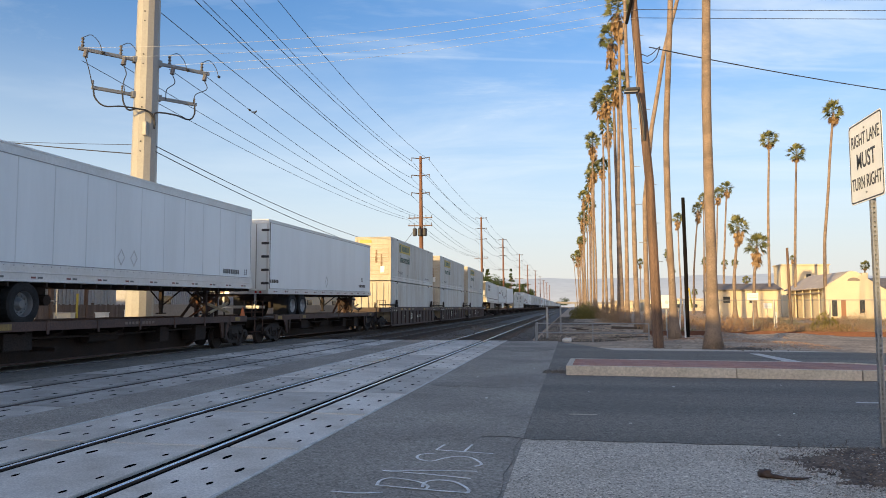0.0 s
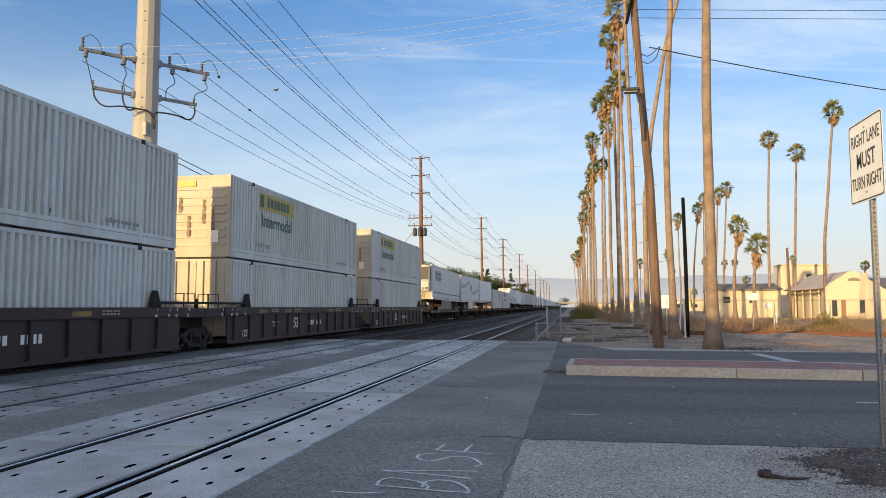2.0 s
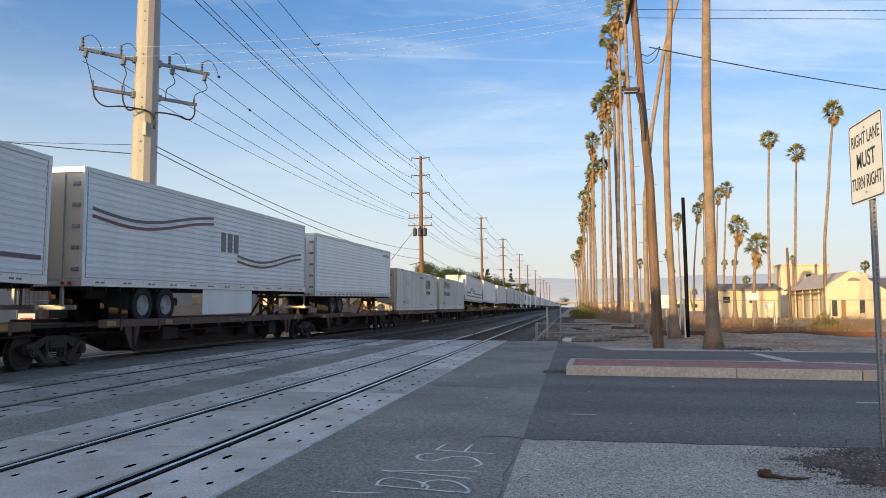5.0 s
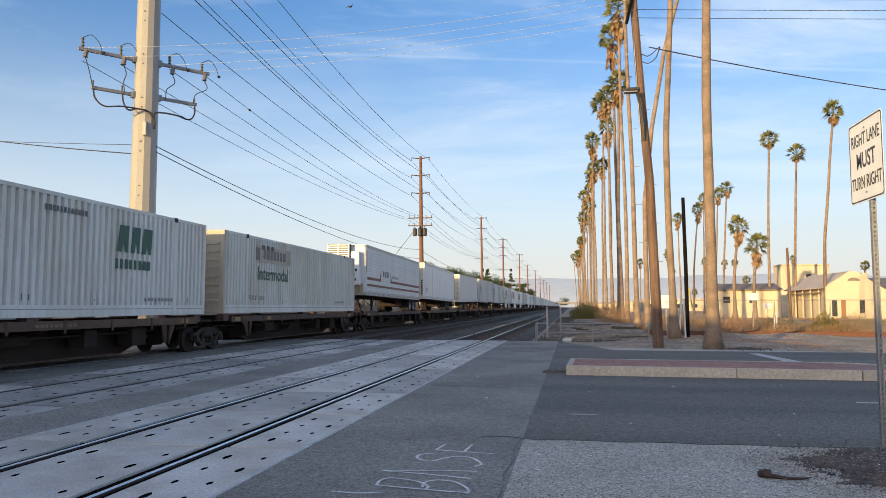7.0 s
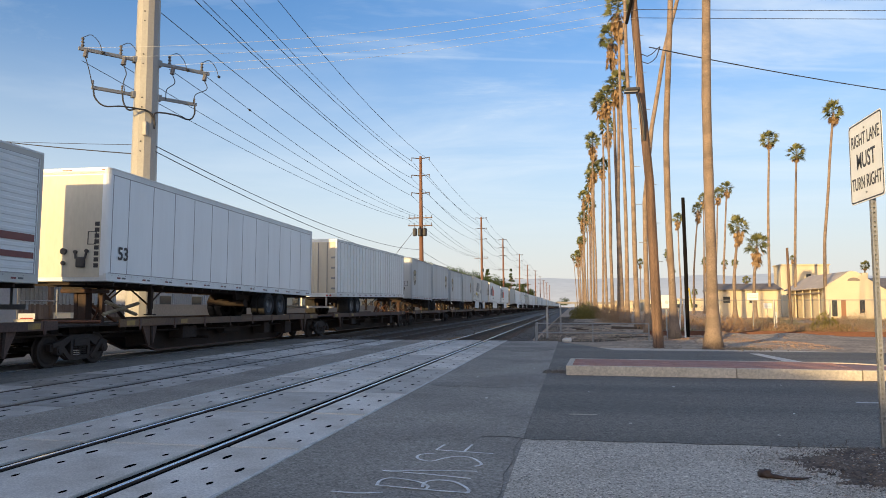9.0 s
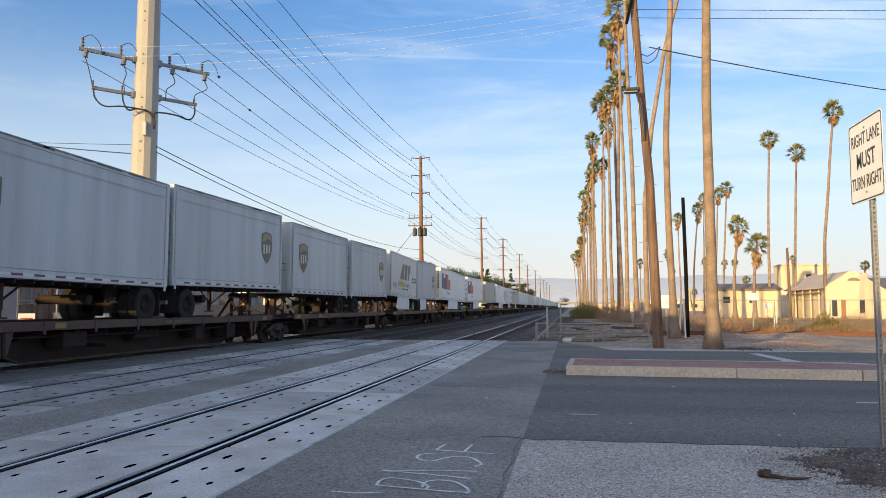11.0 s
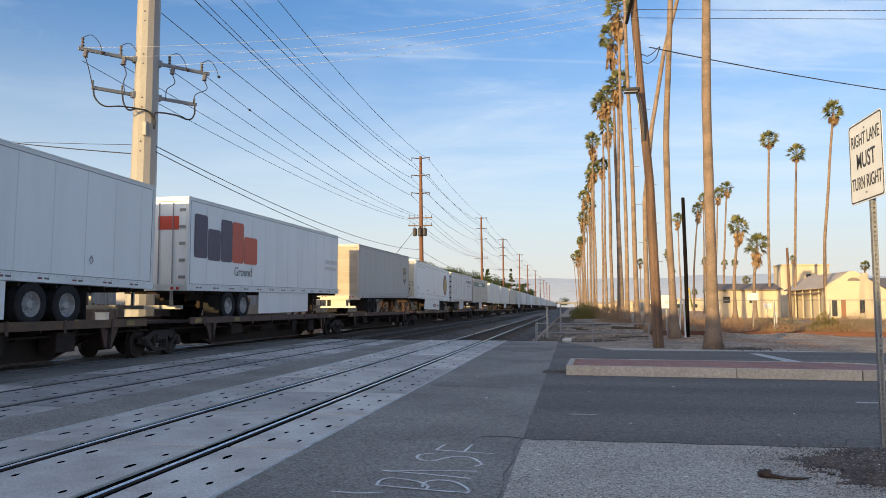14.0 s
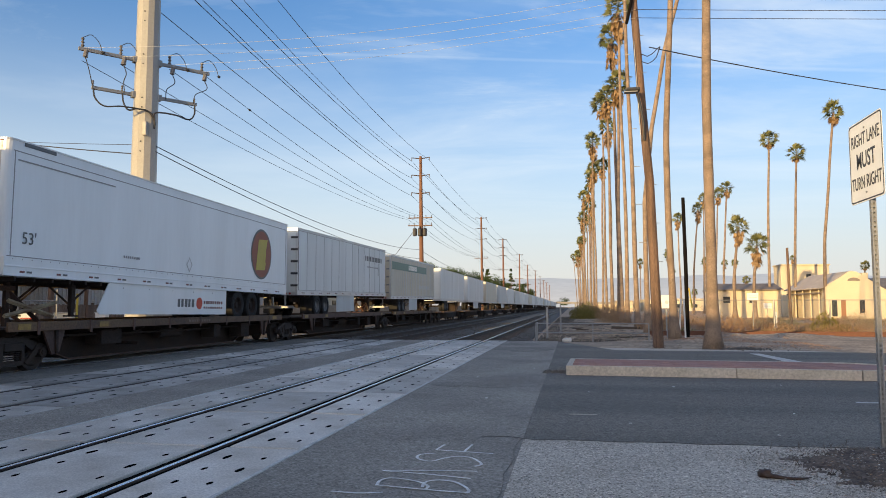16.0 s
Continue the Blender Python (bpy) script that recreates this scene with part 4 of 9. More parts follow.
# ---- sign ----
def build_sign():
    o = thing("road_sign", "white square lane sign with black lettering on a perforated steel post", "road sign", at=pose(3.24, 8.52, 0))
    bm = B()
    # square post: four corner strips and bridges between the holes
    for z in np.arange(0.0, 2.68, 0.0254 * 2):
        box(bm, -0.026, 0.026, -0.026, -0.022, z, z + 0.026)
        box(bm, -0.026, -0.022, -0.022, 0.026, z, z + 0.026)
    for a in (-1, 1):
        box(bm, a * 0.018 - 0.008, a * 0.018 + 0.008, -0.0262, -0.022, 0, 3.5)
        box(bm, -0.0262, -0.022, a * 0.018 - 0.008, a * 0.018 + 0.008, 0, 3.5)
    box(bm, 0.022, 0.026, -0.026, 0.026, 0, 3.5)
    box(bm, -0.022, 0.022, 0.022, 0.026, 0, 3.5)
    part("post", bm, "galv", o, "galvanised steel post with punched holes")
    # the panel faces the traffic coming along the road
    face = Matrix.Translation((-0.035, 0.04, 3.13)) @ Matrix(((0, 0, -1, 0), (-1, 0, 0, 0), (0, 1, 0, 0), (0, 0, 0, 1)))
    def rounded(s, r, z):
        return [face @ Vector((sx * (s - r) + r * math.cos(a), sy * (s - r) + r * math.sin(a), z)) for sx, sy, q in ((1, 1, 0), (-1, 1, 90), (-1, -1, 180), (1, -1, 270)) for a in (radians(q + 18 * k) for k in range(6))]
    dv = face.to_3x3() @ Vector((0, 0, 1))
    panel = part("panel", poly(B(), rounded(0.457, 0.05, -0.002), dv * 0.003), "signwhite", o, "white sign panel")
    bm = B()
    a, b = rounded(0.445, 0.042, 0.0015), rounded(0.430, 0.034, 0.0015)
    for i in range(len(a)):
        j = (i + 1) % len(a)
        poly(bm, [a[i], a[j], b[j], b[i]], dv * 0.002)
    part("border", bm, "ink", panel, "black border line")
    for w, z, s in (("RIGHT LANE", 0.24, 0.19), ("MUST", 0.0, 0.24), ("TURN RIGHT", -0.245, 0.19)):
        part("lettering", text_bm(w, s, face @ pose(0, z, 0.003) @ Matrix.Diagonal((0.84 if w == "MUST" else 0.72, 1.05, 1, 1)), 0.0012, 0.0025 if w == "MUST" else 0.0012), "ink", panel, "black lettering")
    for z in (0.36, -0.36):
        part("bolt", tube(B(), [face @ Vector((0, z, 0)), face @ Vector((0, z, 0.012))], 0.012, 8), "galv", panel)


build_sign()


# ---- poles and wires ----
def sag(p, q, drop, n=24):
    p, q = Vector(p), Vector(q)
    return [p.lerp(q, k / n) - Vector((0, 0, 4 * drop * (k / n) * (1 - k / n))) for k in range(n + 1)]


def wire(p, q, drop, r=0.016, material="wire", label="black overhead wire along the railway"):
    tagged(part("overhead_wire", tube(B(), sag(p, q, drop), r, 5, False), material), label, "wire", "overhead wires")


PY = [87, 149, 198, 253, 312, 374, 436, 498, 560, 622]
PX = -18.0
LEVELS = (19.75, 17.6, 15.4)


def insulator(parent, x, y, z, h=0.3, r=0.07):
    bm = B()
    for k in range(3):
        tube(bm, [(x, y, z + k * h / 3), (x, y, z + (k + 0.5) * h / 3), (x, y, z + (k + 1) * h / 3)], [r * 0.4, r, r * 0.4], 8)
    return part("insulator", bm, "ceramic", parent)


ARMS = {1: (19.7, 16.69, 15.04), -1: (21.88, 19.21, 16.31)}  # wire heights on either side of the steel pole
SLACK = {1: (1.17, 0.86, 0.87), -1: (1.34, 1.3, 0.8)}


def build_steel_pole():
    o = thing("steel_pole", "tall tan tubular steel power pole with crossarms", "power pole", at=pose(-18, 28.3, 0))
    part("shaft", tube(B(), [(0, 0, -0.3), (0, 0, 12), (0, 0, 23)], [0.57, 0.49, 0.42], 12), "pole", o, "tan twelve-sided steel shaft")
    for z in np.arange(2.4, 22, 1.9):
        for dz in (0, 0.42):
            r = 0.572 - 0.0065 * z
            part("step_lug", tube(B(), [(0.2 * r, -0.9 * r, z + dz), (0.225 * r, -0.985 * r, z + dz)], 0.032, 6), "ink", o)
    d = Vector((0.655, 0.756, 0))
    p = Vector((d.y, -d.x, 0))
    def at(s, off, z):
        q = d * s + p * off
        return (q.x, q.y, z)
    for s0, s1, z in ((-2.75, -0.48, 12.12), (0.48, 2.75, 12.15), (-2.2, -0.5, 10.58), (0.5, 2.2, 10.62)):
        bm = B()
        m = Matrix.Translation((0, 0, z)) @ Matrix(((d.x, -d.y, 0, 0), (d.y, d.x, 0, 0), (0, 0, 1, 0), (0, 0, 0, 1)))
        box(bm, s0, s1, -0.06, 0.06, -0.07, 0.07, 0.01, m)
        e = s0 if abs(s0) < abs(s1) else s1
        box(bm, e - 0.12, e + 0.12, -0.14, 0.14, -0.13, 0.13, 0.01, m)
        part("crossarm", bm, "galv", o, "grey steel crossarm")
    for s in (-2.6, -1.1, 0.95, 2.4):
        q = at(s, 0, 12.2)
        insulator(o, *q, 0.42, 0.08)
        bm = B()
        a, b = at(s + 0.14, 0.08, 12.08), at(s + 0.1, 0.08, 11.78)
        tube(bm, [a, b], [0.09, 0.1], 8)
        part("cut_out", bm, "ceramic", o)
        bm = B()
        tube(bm, smooth_line([at(s, 0.02, 12.6), at(s + 0.3, 0.1, 12.75), at(s + 0.6, 0.1, 12.5), at(s + 0.75, 0.1, 12.1)], 5), 0.016, 5)
        tube(bm, [at(s + 0.75, 0.1, 12.06), at(s + 0.8, 0.1, 12.12)], 0.07, 6)
        tube(bm, smooth_line([at(s + 0.1, 0.1, 11.78), at(s + 0.22, 0.1, 11.4), at(s * 0.88, 0.1, 11.05), at(s * 0.84, 0.1, 10.6)], 5), 0.02, 5)
        part("jumper", bm, "wire", o)
    for s in (-2.15, -1.0, 2.1):
        q0 = at(s, 0.06, 10.55)
        k = 1 if s > 0 else -1
        pts = [q0, at(s * 0.97, 0.2, 10.1), at(s * 0.82, 0.4, 9.78), at(s * 0.5, 0.55, 9.85), at(0.15 * k + 0.1, 0.56, 9.8), at(0.2, 0.58, 9.4), at(0.2, 0.56, 9.1)]
        part("cable", tube(B(), smooth_line(pts), 0.035, 6), "wire", o, "looped black cable")
        insulator(o, *at(s, 0, 10.62), 0.28, 0.05)
    part("conduit_cover", box(B(), 0.22, 0.42, -0.6, -0.42, 8.75, 9.35, 0.05), "pole", o)
    # upper arms that carry the line along the tracks
    for s in (-1, 1):
        for z in ARMS[s]:
            z += 0.5
            bm = B()
            tube(bm, [(s * 0.4, 0, z - 0.25), (s * 1.9, 0, z)], [0.09, 0.06], 8)
            part("davit_arm", bm, "galv", o)
            insulator(o, s * 1.85, 0, z - 0.5, 0.5, 0.09)
    return at


steel_at = build_steel_pole()


def build_wood_poles():
    def one(name_y, extra):
        o = thing("utility_pole", "tall brown wooden utility pole with short crossarms", "power pole", "poles along the railway", at=pose(PX, name_y, 0))
        part("shaft", tube(B(), [(0.25, 0, -0.3), (0.1, 0, 10), (0, 0, 20)], [0.3, 0.25, 0.17], 10), "wood_red", o)
        for z in LEVELS:
            for s in (-1, 1):
                part("crossarm", tube(B(), [(0, 0, z - 0.05), (s * 1.15, 0, z + 0.12)], [0.075, 0.05], 6), "rust", o)
                insulator(o, s * 1.12, 0, z - 0.25, 0.35, 0.06)
        if extra:
            for z, w in ((12.35, 1.5), (11.4, 1.5)):
                part("crossarm", box(B(), -w, w, -0.16, -0.06, z - 0.06, z + 0.06, 0.01), "wood", o)
                for x in (-1.4, -0.7, 0.7, 1.4):
                    insulator(o, x, -0.1, z + 0.06, 0.3, 0.06)
            for x in (-0.62, 0.0, 0.62):
                bm = B()
                tube(bm, [(x, -0.35, 10.1), (x, -0.35, 10.2), (x, -0.35, 10.95), (x, -0.35, 11.05)], [0.22, 0.27, 0.27, 0.18], 12)
                tube(bm, [(x, -0.35, 11.05), (x, -0.35, 11.3)], 0.05, 6)
                part("transformer", bm, "ink", o, "dark can transformer")
            bm = B()
            tube(bm, [(-1.3, -0.1, 6.6), (0.0, -0.2, 6.9), (1.1, -0.1, 6.0)], 0.05, 6)
            tube(bm, [(-0.6, -0.1, 11.0), (-3.4, -2.0, 6.8)], 0.03, 5)
            part("bracket", bm, "rust", o)
        else:
            part("crossarm", box(B(), -1.4, 1.4, -0.2, -0.1, 11.4, 11.52, 0.01), "wood", o)
            for x in (-1.3, -0.6, 0.6, 1.3):
                insulator(o, x, -0.15, 11.5, 0.3, 0.06)
            bm = B()
            tube(bm, [(0.35, -0.2, 8.6), (0.35, -0.2, 9.3)], 0.2, 10)
            part("transformer", bm, "ink", o, "dark can transformer")
        return o
    one(PY[0], True)
    second = one(PY[1], False)
    for i, y in enumerate(PY[2:]):
        copy_thing(second, pose(PX + (0.0, 0.5, 0.2, 0.4, 0.1, 0.3, 0.2, 0.4)[i], y, -0.3 * (i % 3), 0, (0, 0.6, -0.5)[i % 3], 0))


build_wood_poles()


def build_wires():
    for s in (-1, 1):
        for k, z in enumerate(LEVELS):
            a = Vector((-18 + s * 1.85, 28.3, ARMS[s][k]))
            ys = [28.3] + PY[:6]
            for i in range(len(ys) - 1):
                b = Vector((PX + s * 1.12, ys[i + 1], z - 0.28))
                wire(a, b, SLACK[s][k] if i == 0 else 0.75, 0.02 if i < 2 else 0.025)
                a = b
            # the line goes on towards and past the camera
            wire((-18 + s * 1.85, 28.3, ARMS[s][k]), (-18.5 + s * 1.85, -45, ARMS[s][k] + 0.5), 0.8, 0.016)
    for s, x, z, drop in ((-2.6, -1.4, 11.62, 0.8), (-1.1, -0.7, 11.79, 0.8), (0.95, 0.7, 12.01, 0.91), (2.4, 1.4, 12.14, 1.03)):
        p = Vector(steel_at(s, 0, z)) + Vector((-18, 28.3, 0))
        q = (PX + x, PY[0], 12.1)
        wire(p, q, drop, 0.014)
        wire(q, (PX + x * 0.93, PY[1], 11.75), 0.9, 0.016)
        wire((PX + x * 0.93, PY[1], 11.75), (PX + x * 0.93, PY[2], 11.6), 0.9, 0.02)
        bead = Vector(p).lerp(Vector(q), 0.09) - Vector((0, 0, 4 * drop * 0.09 * 0.91))
        if s in (-1.1, 2.4):
            tagged(part("wire_splice", tube(B(), [bead - Vector((0, 0.14, 0)), bead, bead + Vector((0, 0.14, 0))], [0.03, 0.06, 0.03], 6), "wire"), "dark splice on an overhead wire", "wire splice", "wire splices")
    # bright aluminium wires across the tracks to the leaning pole, and on along the road
    for k, (s, z, far, drop) in enumerate(((-2.6, 12.18, 14.04, 0.57), (-1.1, 12.13, 13.74, 0.55), (0.95, 12.2, 13.28, 0.39), (2.4, 12.18, 12.94, 0.29))):
        p = Vector(steel_at(s, 0, z)) + Vector((-18, 28.3, 0))
        q = Vector((2.7, 29.0, far))
        wire(p, q, drop, 0.006, "wire_pale", "bright aluminium wire across the tracks")
        if k:
            wire(q, (40, 29, 11.25 - 0.27 * k), 0.1, 0.012)
    wire((3.2, 29.1, 11.75), (40, 44, 10.9), 1.0, 0.022, label="sagging black service cable across the road")
    # low communication cables behind the train
    for z, q, drop in ((8.41, 8.45, 1.0), (8.17, 7.34, 0.92)):
        wire((-17.5, 28.3, z), (PX, PY[0], q), drop, 0.02, label="black communication cable behind the train")
        wire((PX, PY[0], q), (PX, PY[1], q), 1.0, 0.022, label="black communication cable behind the train")
    wire((-18.5, 28.3, 8.1), (-60, 45, 17.2), 0.5, 0.024, label="black communication cable behind the train")
    wire((-18.5, 28.3, 8.5), (-60, 45, 15.4), 0.3, 0.012, label="black communication cable behind the train")


build_wires()


def build_leaning_pole():
    o = thing("leaning_utility_pole", "leaning weathered wooden utility pole with a street lamp and cable guard", "power pole", "roadside poles", at=pose(3.31, 29.2, 0))
    part("shaft", tube(B(), [(0.0, 0, -0.3), (-0.1, 0, 2.9), (-0.2, 0, 6.4), (-0.41, 0, 9.15), (-0.57, 0, 11.9), (-0.72, 0, 14.6)], [0.21, 0.185, 0.17, 0.16, 0.15, 0.14], 12), "wood", o)
    part("cable_guard", tube(B(), [(-0.5, -0.18, 8.0), (-0.58, -0.18, 9.5), (-0.7, -0.16, 12)], 0.016, 8), "galv", o, "pale cable guard")
    part("lamp_arm", tube(B(), [(-0.38, -0.2, 8.0), (-0.42, -0.35, 8.7), (-0.55, -0.5, 9.4), (-0.68, -0.6, 9.82)], 0.05, 8), "ink", o)
    lamp = B()
    box(lamp, -1.12, -0.55, -0.85, -0.45, 9.84, 9.96, 0.05)
    head = part("lamp_head", lamp, "ink", o, "dark flat street lamp head")
    part("lens", box(B(), -1.15, -0.65, -0.8, -0.5, 9.785, 9.83, 0.01), "galv", head)
    bm = B()
    tube(bm, [(-0.98, -0.3, 12.7), (-0.78, -0.25, 13.6), (-0.7, -0.2, 14.6)], 0.07, 6)
    part("crossarm", bm, "wood_dark", o, "dark wooden crossarm")
    bm = B()
    for k in range(14):
        z = 2.5 + k * 0.75
        x = 0.0 - 0.06 * z
        s = 1 if k % 2 else -1
        tube(bm, [(x + s * 0.15, -0.1, z), (x + s * 0.42, -0.1, z)], 0.012, 5)
    part("climbing_step", bm, "galv", o)
    for dx, z in ((0.1, 11.5), (0.12, 11.2)):
        bm = B()
        tube(bm, [(-0.45, -0.1, z), (-0.3 + dx, -0.2, z - 0.15), (0.0, -0.2, z - 0.05), (0.15, -0.15, z + 0.12), (0.3, -0.1, 11.75)], 0.018, 5)
        part("cable", bm, "wire", o)
    # dark creosoted pole farther back
    o = thing("creosoted_pole", "slim black creosoted pole with a yellow marker", "power pole", "roadside poles", at=pose(5.7, 38, 0))
    part("shaft", tube(B(), [(0.02, 0, -0.3), (0, 0, 3.5), (-0.05, 0, 7.0)], [0.1, 0.095, 0.085], 10), "wood_dark", o)
    part("marker", tube(B(), [(0.24, -0.14, 1.45), (0.1, -0.14, 2.45)], 0.04, 8), "gold", o, "yellow guy marker")
    for x, y, h in ((13.8, 50, 5.3),):
        o = thing("field_pole", "weathered brown wooden pole behind the fence", "pole", "poles behind the fence", at=pose(x, y, 0))
        part("shaft", tube(B(), [(0.1, 0, -0.3), (0, 0, h)], [0.095, 0.075], 10), "wood", o)


build_leaning_pole()


# ---- the train ----
# In a vehicle's own space y runs from its near end to its far end, x = +1.3 is the side facing the road, z = 0 the rail.
TRAIN_X, SPEED = TRACKS[2], 22.0
MOVING = []  # (thing, place along the train at the start, lift, tilt)
SIDE = Matrix(((0, 0, 1, 0), (1, 0, 0, 0), (0, 1, 0, 0), (0, 0, 0, 1)))  # lettering plane on the side
NEAR = Matrix(((1, 0, 0, 0), (0, 0, -1, 0), (0, 1, 0, 0), (0, 0, 0, 1)))  # lettering plane on the near end


def ride(ob, s, lift=0.0, tilt=0.0):
    ob.matrix_basis = pose(TRAIN_X, s, lift, tilt)
    MOVING.append((ob, s, lift, tilt))
    return ob


def side_plate(o, name, y0, y1, z0, z1, material, x=1.3, slant=0.0, label=""):
    return part(name, poly(B(), [(x, y0, z0), (x, y1, z0), (x, y1 + slant, z1), (x, y0 + slant, z1)], (0.006, 0, 0)), material, o, label)


def words(o, text, y, z, size, material="ink", x=1.305, squeeze=1.0, bold=0.0):
    return part("lettering", text_bm(text, size, Matrix.Translation((x, y, z)) @ SIDE @ Matrix.Diagonal((squeeze, 1, 1, 1)), 0.002, bold), material, o)


def bars(o, y, z, w, h, n, material="ink", x=1.3, seed=1):
    """Writing too small to read: a row of plain bars."""
    rnd = random.Random(seed)
    bm = B()
    p = y
    for k in range(n):
        q = w / n
        box(bm, x, x + 0.005, p, p + q * rnd.uniform(0.55, 0.8), z, z + h)
        p += q
    return tagged(part("lettering_bar", bm, material, o), kind="stuff")


def column(o, y, z0, z1, material="ink", w=0.11, x=1.3):
    bm = B()
    n = 7
    for k in range(n):
        z = z0 + (z1 - z0) * k / n
        box(bm, x, x + 0.005, y, y + w, z, z + (z1 - z0) / n * 0.7)
    return tagged(part("lettering_bar", bm, material, o), kind="stuff")


def nose_column(o, z0, z1):
    """A row of plain bars running up the near end of a trailer."""
    bm = B()
    n = 8
    for k in range(n):
        z = z0 + (z1 - z0) * k / n
        box(bm, 0.92, 1.06, -0.007, 0.0, z, z + (z1 - z0) / n * 0.72)
    return tagged(part("lettering_bar", bm, "ink", o), kind="stuff")


def shield(o, y, z, w, h, x=1.3):
    pts = [(-0.5, 0.42), (-0.2, 0.5), (0.2, 0.5), (0.5, 0.42), (0.5, -0.05), (0.38, -0.28), (0.15, -0.45), (0, -0.52), (-0.15, -0.45), (-0.38, -0.28), (-0.5, -0.05)]
    a = part("emblem", poly(B(), [(x, y + p * w, z + q * h) for p, q in pts], (0.006, 0, 0)), "emblem", o, "faded brown shield emblem")
    part("emblem_band", poly(B(), [(x + 0.006, y + p * w, z + q * h) for p, q in ((-0.44, 0.38), (-0.2, 0.44), (0.2, 0.44), (0.44, 0.38), (0.44, 0.24), (0.1, 0.3), (-0.44, 0.14))], (0.003, 0, 0)), "gold_dull", a, "faded golden cap of the emblem")
    bm = B()
    for k in range(3):
        c = y + (-0.26 + 0.26 * k) * w
        box(bm, x + 0.006, x + 0.01, c - 0.09 * w, c + 0.05 * w, z - 0.2 * h + (0.05 * h if k == 2 else 0), z + 0.1 * h)
    part("emblem_bar", bm, "cream", a)


def diamond(o, y, z, s, material="silver", x=1.3):
    bm = B()
    c = [(0, s), (s * 0.72, 0), (0, -s), (-s * 0.72, 0)]
    for i in range(4):
        (a, b), (d, e) = c[i], c[(i + 1) % 4]
        poly(bm, [(x, y + a, z + b), (x, y + d, z + e), (x, y + d * 0.8, z + e * 0.8), (x, y + a * 0.8, z + b * 0.8)], (0.008, 0, 0))
    p = part("placard", bm, "slate" if material == "signwhite" else material, o)
    if material == "signwhite":
        part("placard_face", poly(B(), [(x, y + a * 0.8, z + b * 0.8) for a, b in c], (0.005, 0, 0)), "signwhite", p)
        bars(p, y - s * 0.3, z - s * 0.1, s * 0.6, s * 0.25, 3, "slate", x + 0.005, int(y * 7))


DECK = 1.06  # top of the decks that the road wheels stand on


# -- running gear --
def wheel_mesh():
    bm = B()
    prof = [(0.07, 0.0), (0.07, 0.3), (0.05, 0.34), (0.065, 0.39), (0.065, 0.42), (-0.03, 0.43), (-0.065, 0.455), (-0.075, 0.44), (-0.06, 0.3), (-0.05, 0.0)]
    n = 20
    rings = [[bm.verts.new((a, r * math.cos(t), r * math.sin(t))) for t in (2 * math.pi * k / n for k in range(n))] for a, r in prof if r > 0]
    for p, q in zip(rings, rings[1:]):
        for k in range(n):
            bm.faces.new((p[k], p[(k + 1) % n], q[(k + 1) % n], q[k]))
    bm.faces.new(rings[0][::-1]); bm.faces.new(rings[-1])
    me = bpy.data.meshes.new("wheel")
    bm.to_mesh(me); bm.free()
    me.materials.append(M["bogie"])
    return me


def frame_mesh():
    """Cast side frame of a freight bogie: an arch with spring window and axle boxes."""
    bm = B()
    out = [(-1.12, 0.42), (-1.12, 0.58), (-0.75, 0.66), (-0.4, 0.8), (0.4, 0.8), (0.75, 0.66), (1.12, 0.58), (1.12, 0.42), (0.75, 0.36), (0.45, 0.16), (-0.45, 0.16), (-0.75, 0.36)]
    inn = [(-0.62, 0.46), (-0.62, 0.5), (-0.5, 0.56), (-0.34, 0.68), (0.34, 0.68), (0.5, 0.56), (0.62, 0.5), (0.62, 0.46), (0.5, 0.4), (0.36, 0.27), (-0.36, 0.27), (-0.5, 0.4)]
    for i in range(12):
        j = (i + 1) % 12
        poly(bm, [(-0.06, *out[i]), (-0.06, *out[j]), (-0.06, *inn[j]), (-0.06, *inn[i])], (0.12, 0, 0))
    for k in (-0.17, 0.0, 0.17):
        for q in range(5):
            tube(bm, [(0.01, k, 0.25 + q * 0.05), (0.01, k, 0.275 + q * 0.05)], 0.075, 8)
    box(bm, -0.09, 0.1, -0.27, 0.27, 0.5, 0.69, 0.02)
    for s in (-1, 1):
        box(bm, -0.07, 0.075, s * 0.33 - 0.05, s * 0.33 + 0.05, 0.26, 0.7, 0.01)
        poly(bm, [(0.05, s * 0.98, 0.62), (0.05, s * 0.8, 0.66), (0.05, s * 0.36, 0.22), (0.05, s * 0.46, 0.17)], (0.05, 0, 0))
    for k in (-0.89, 0.89):
        tube(bm, [(-0.02, k, 0.43), (0.16, k, 0.43)], 0.12, 10)
        tube(bm, [(0.16, k, 0.43), (0.185, k, 0.43)], 0.075, 8)
        box(bm, -0.08, 0.1, k - 0.17, k + 0.17, 0.5, 0.62, 0.02)
    me = bpy.data.meshes.new("side_frame")
    bm.to_mesh(me); bm.free()
    me.materials.append(M["bogie"])
    return me


WHEEL, SIDE_FRAME = wheel_mesh(), frame_mesh()


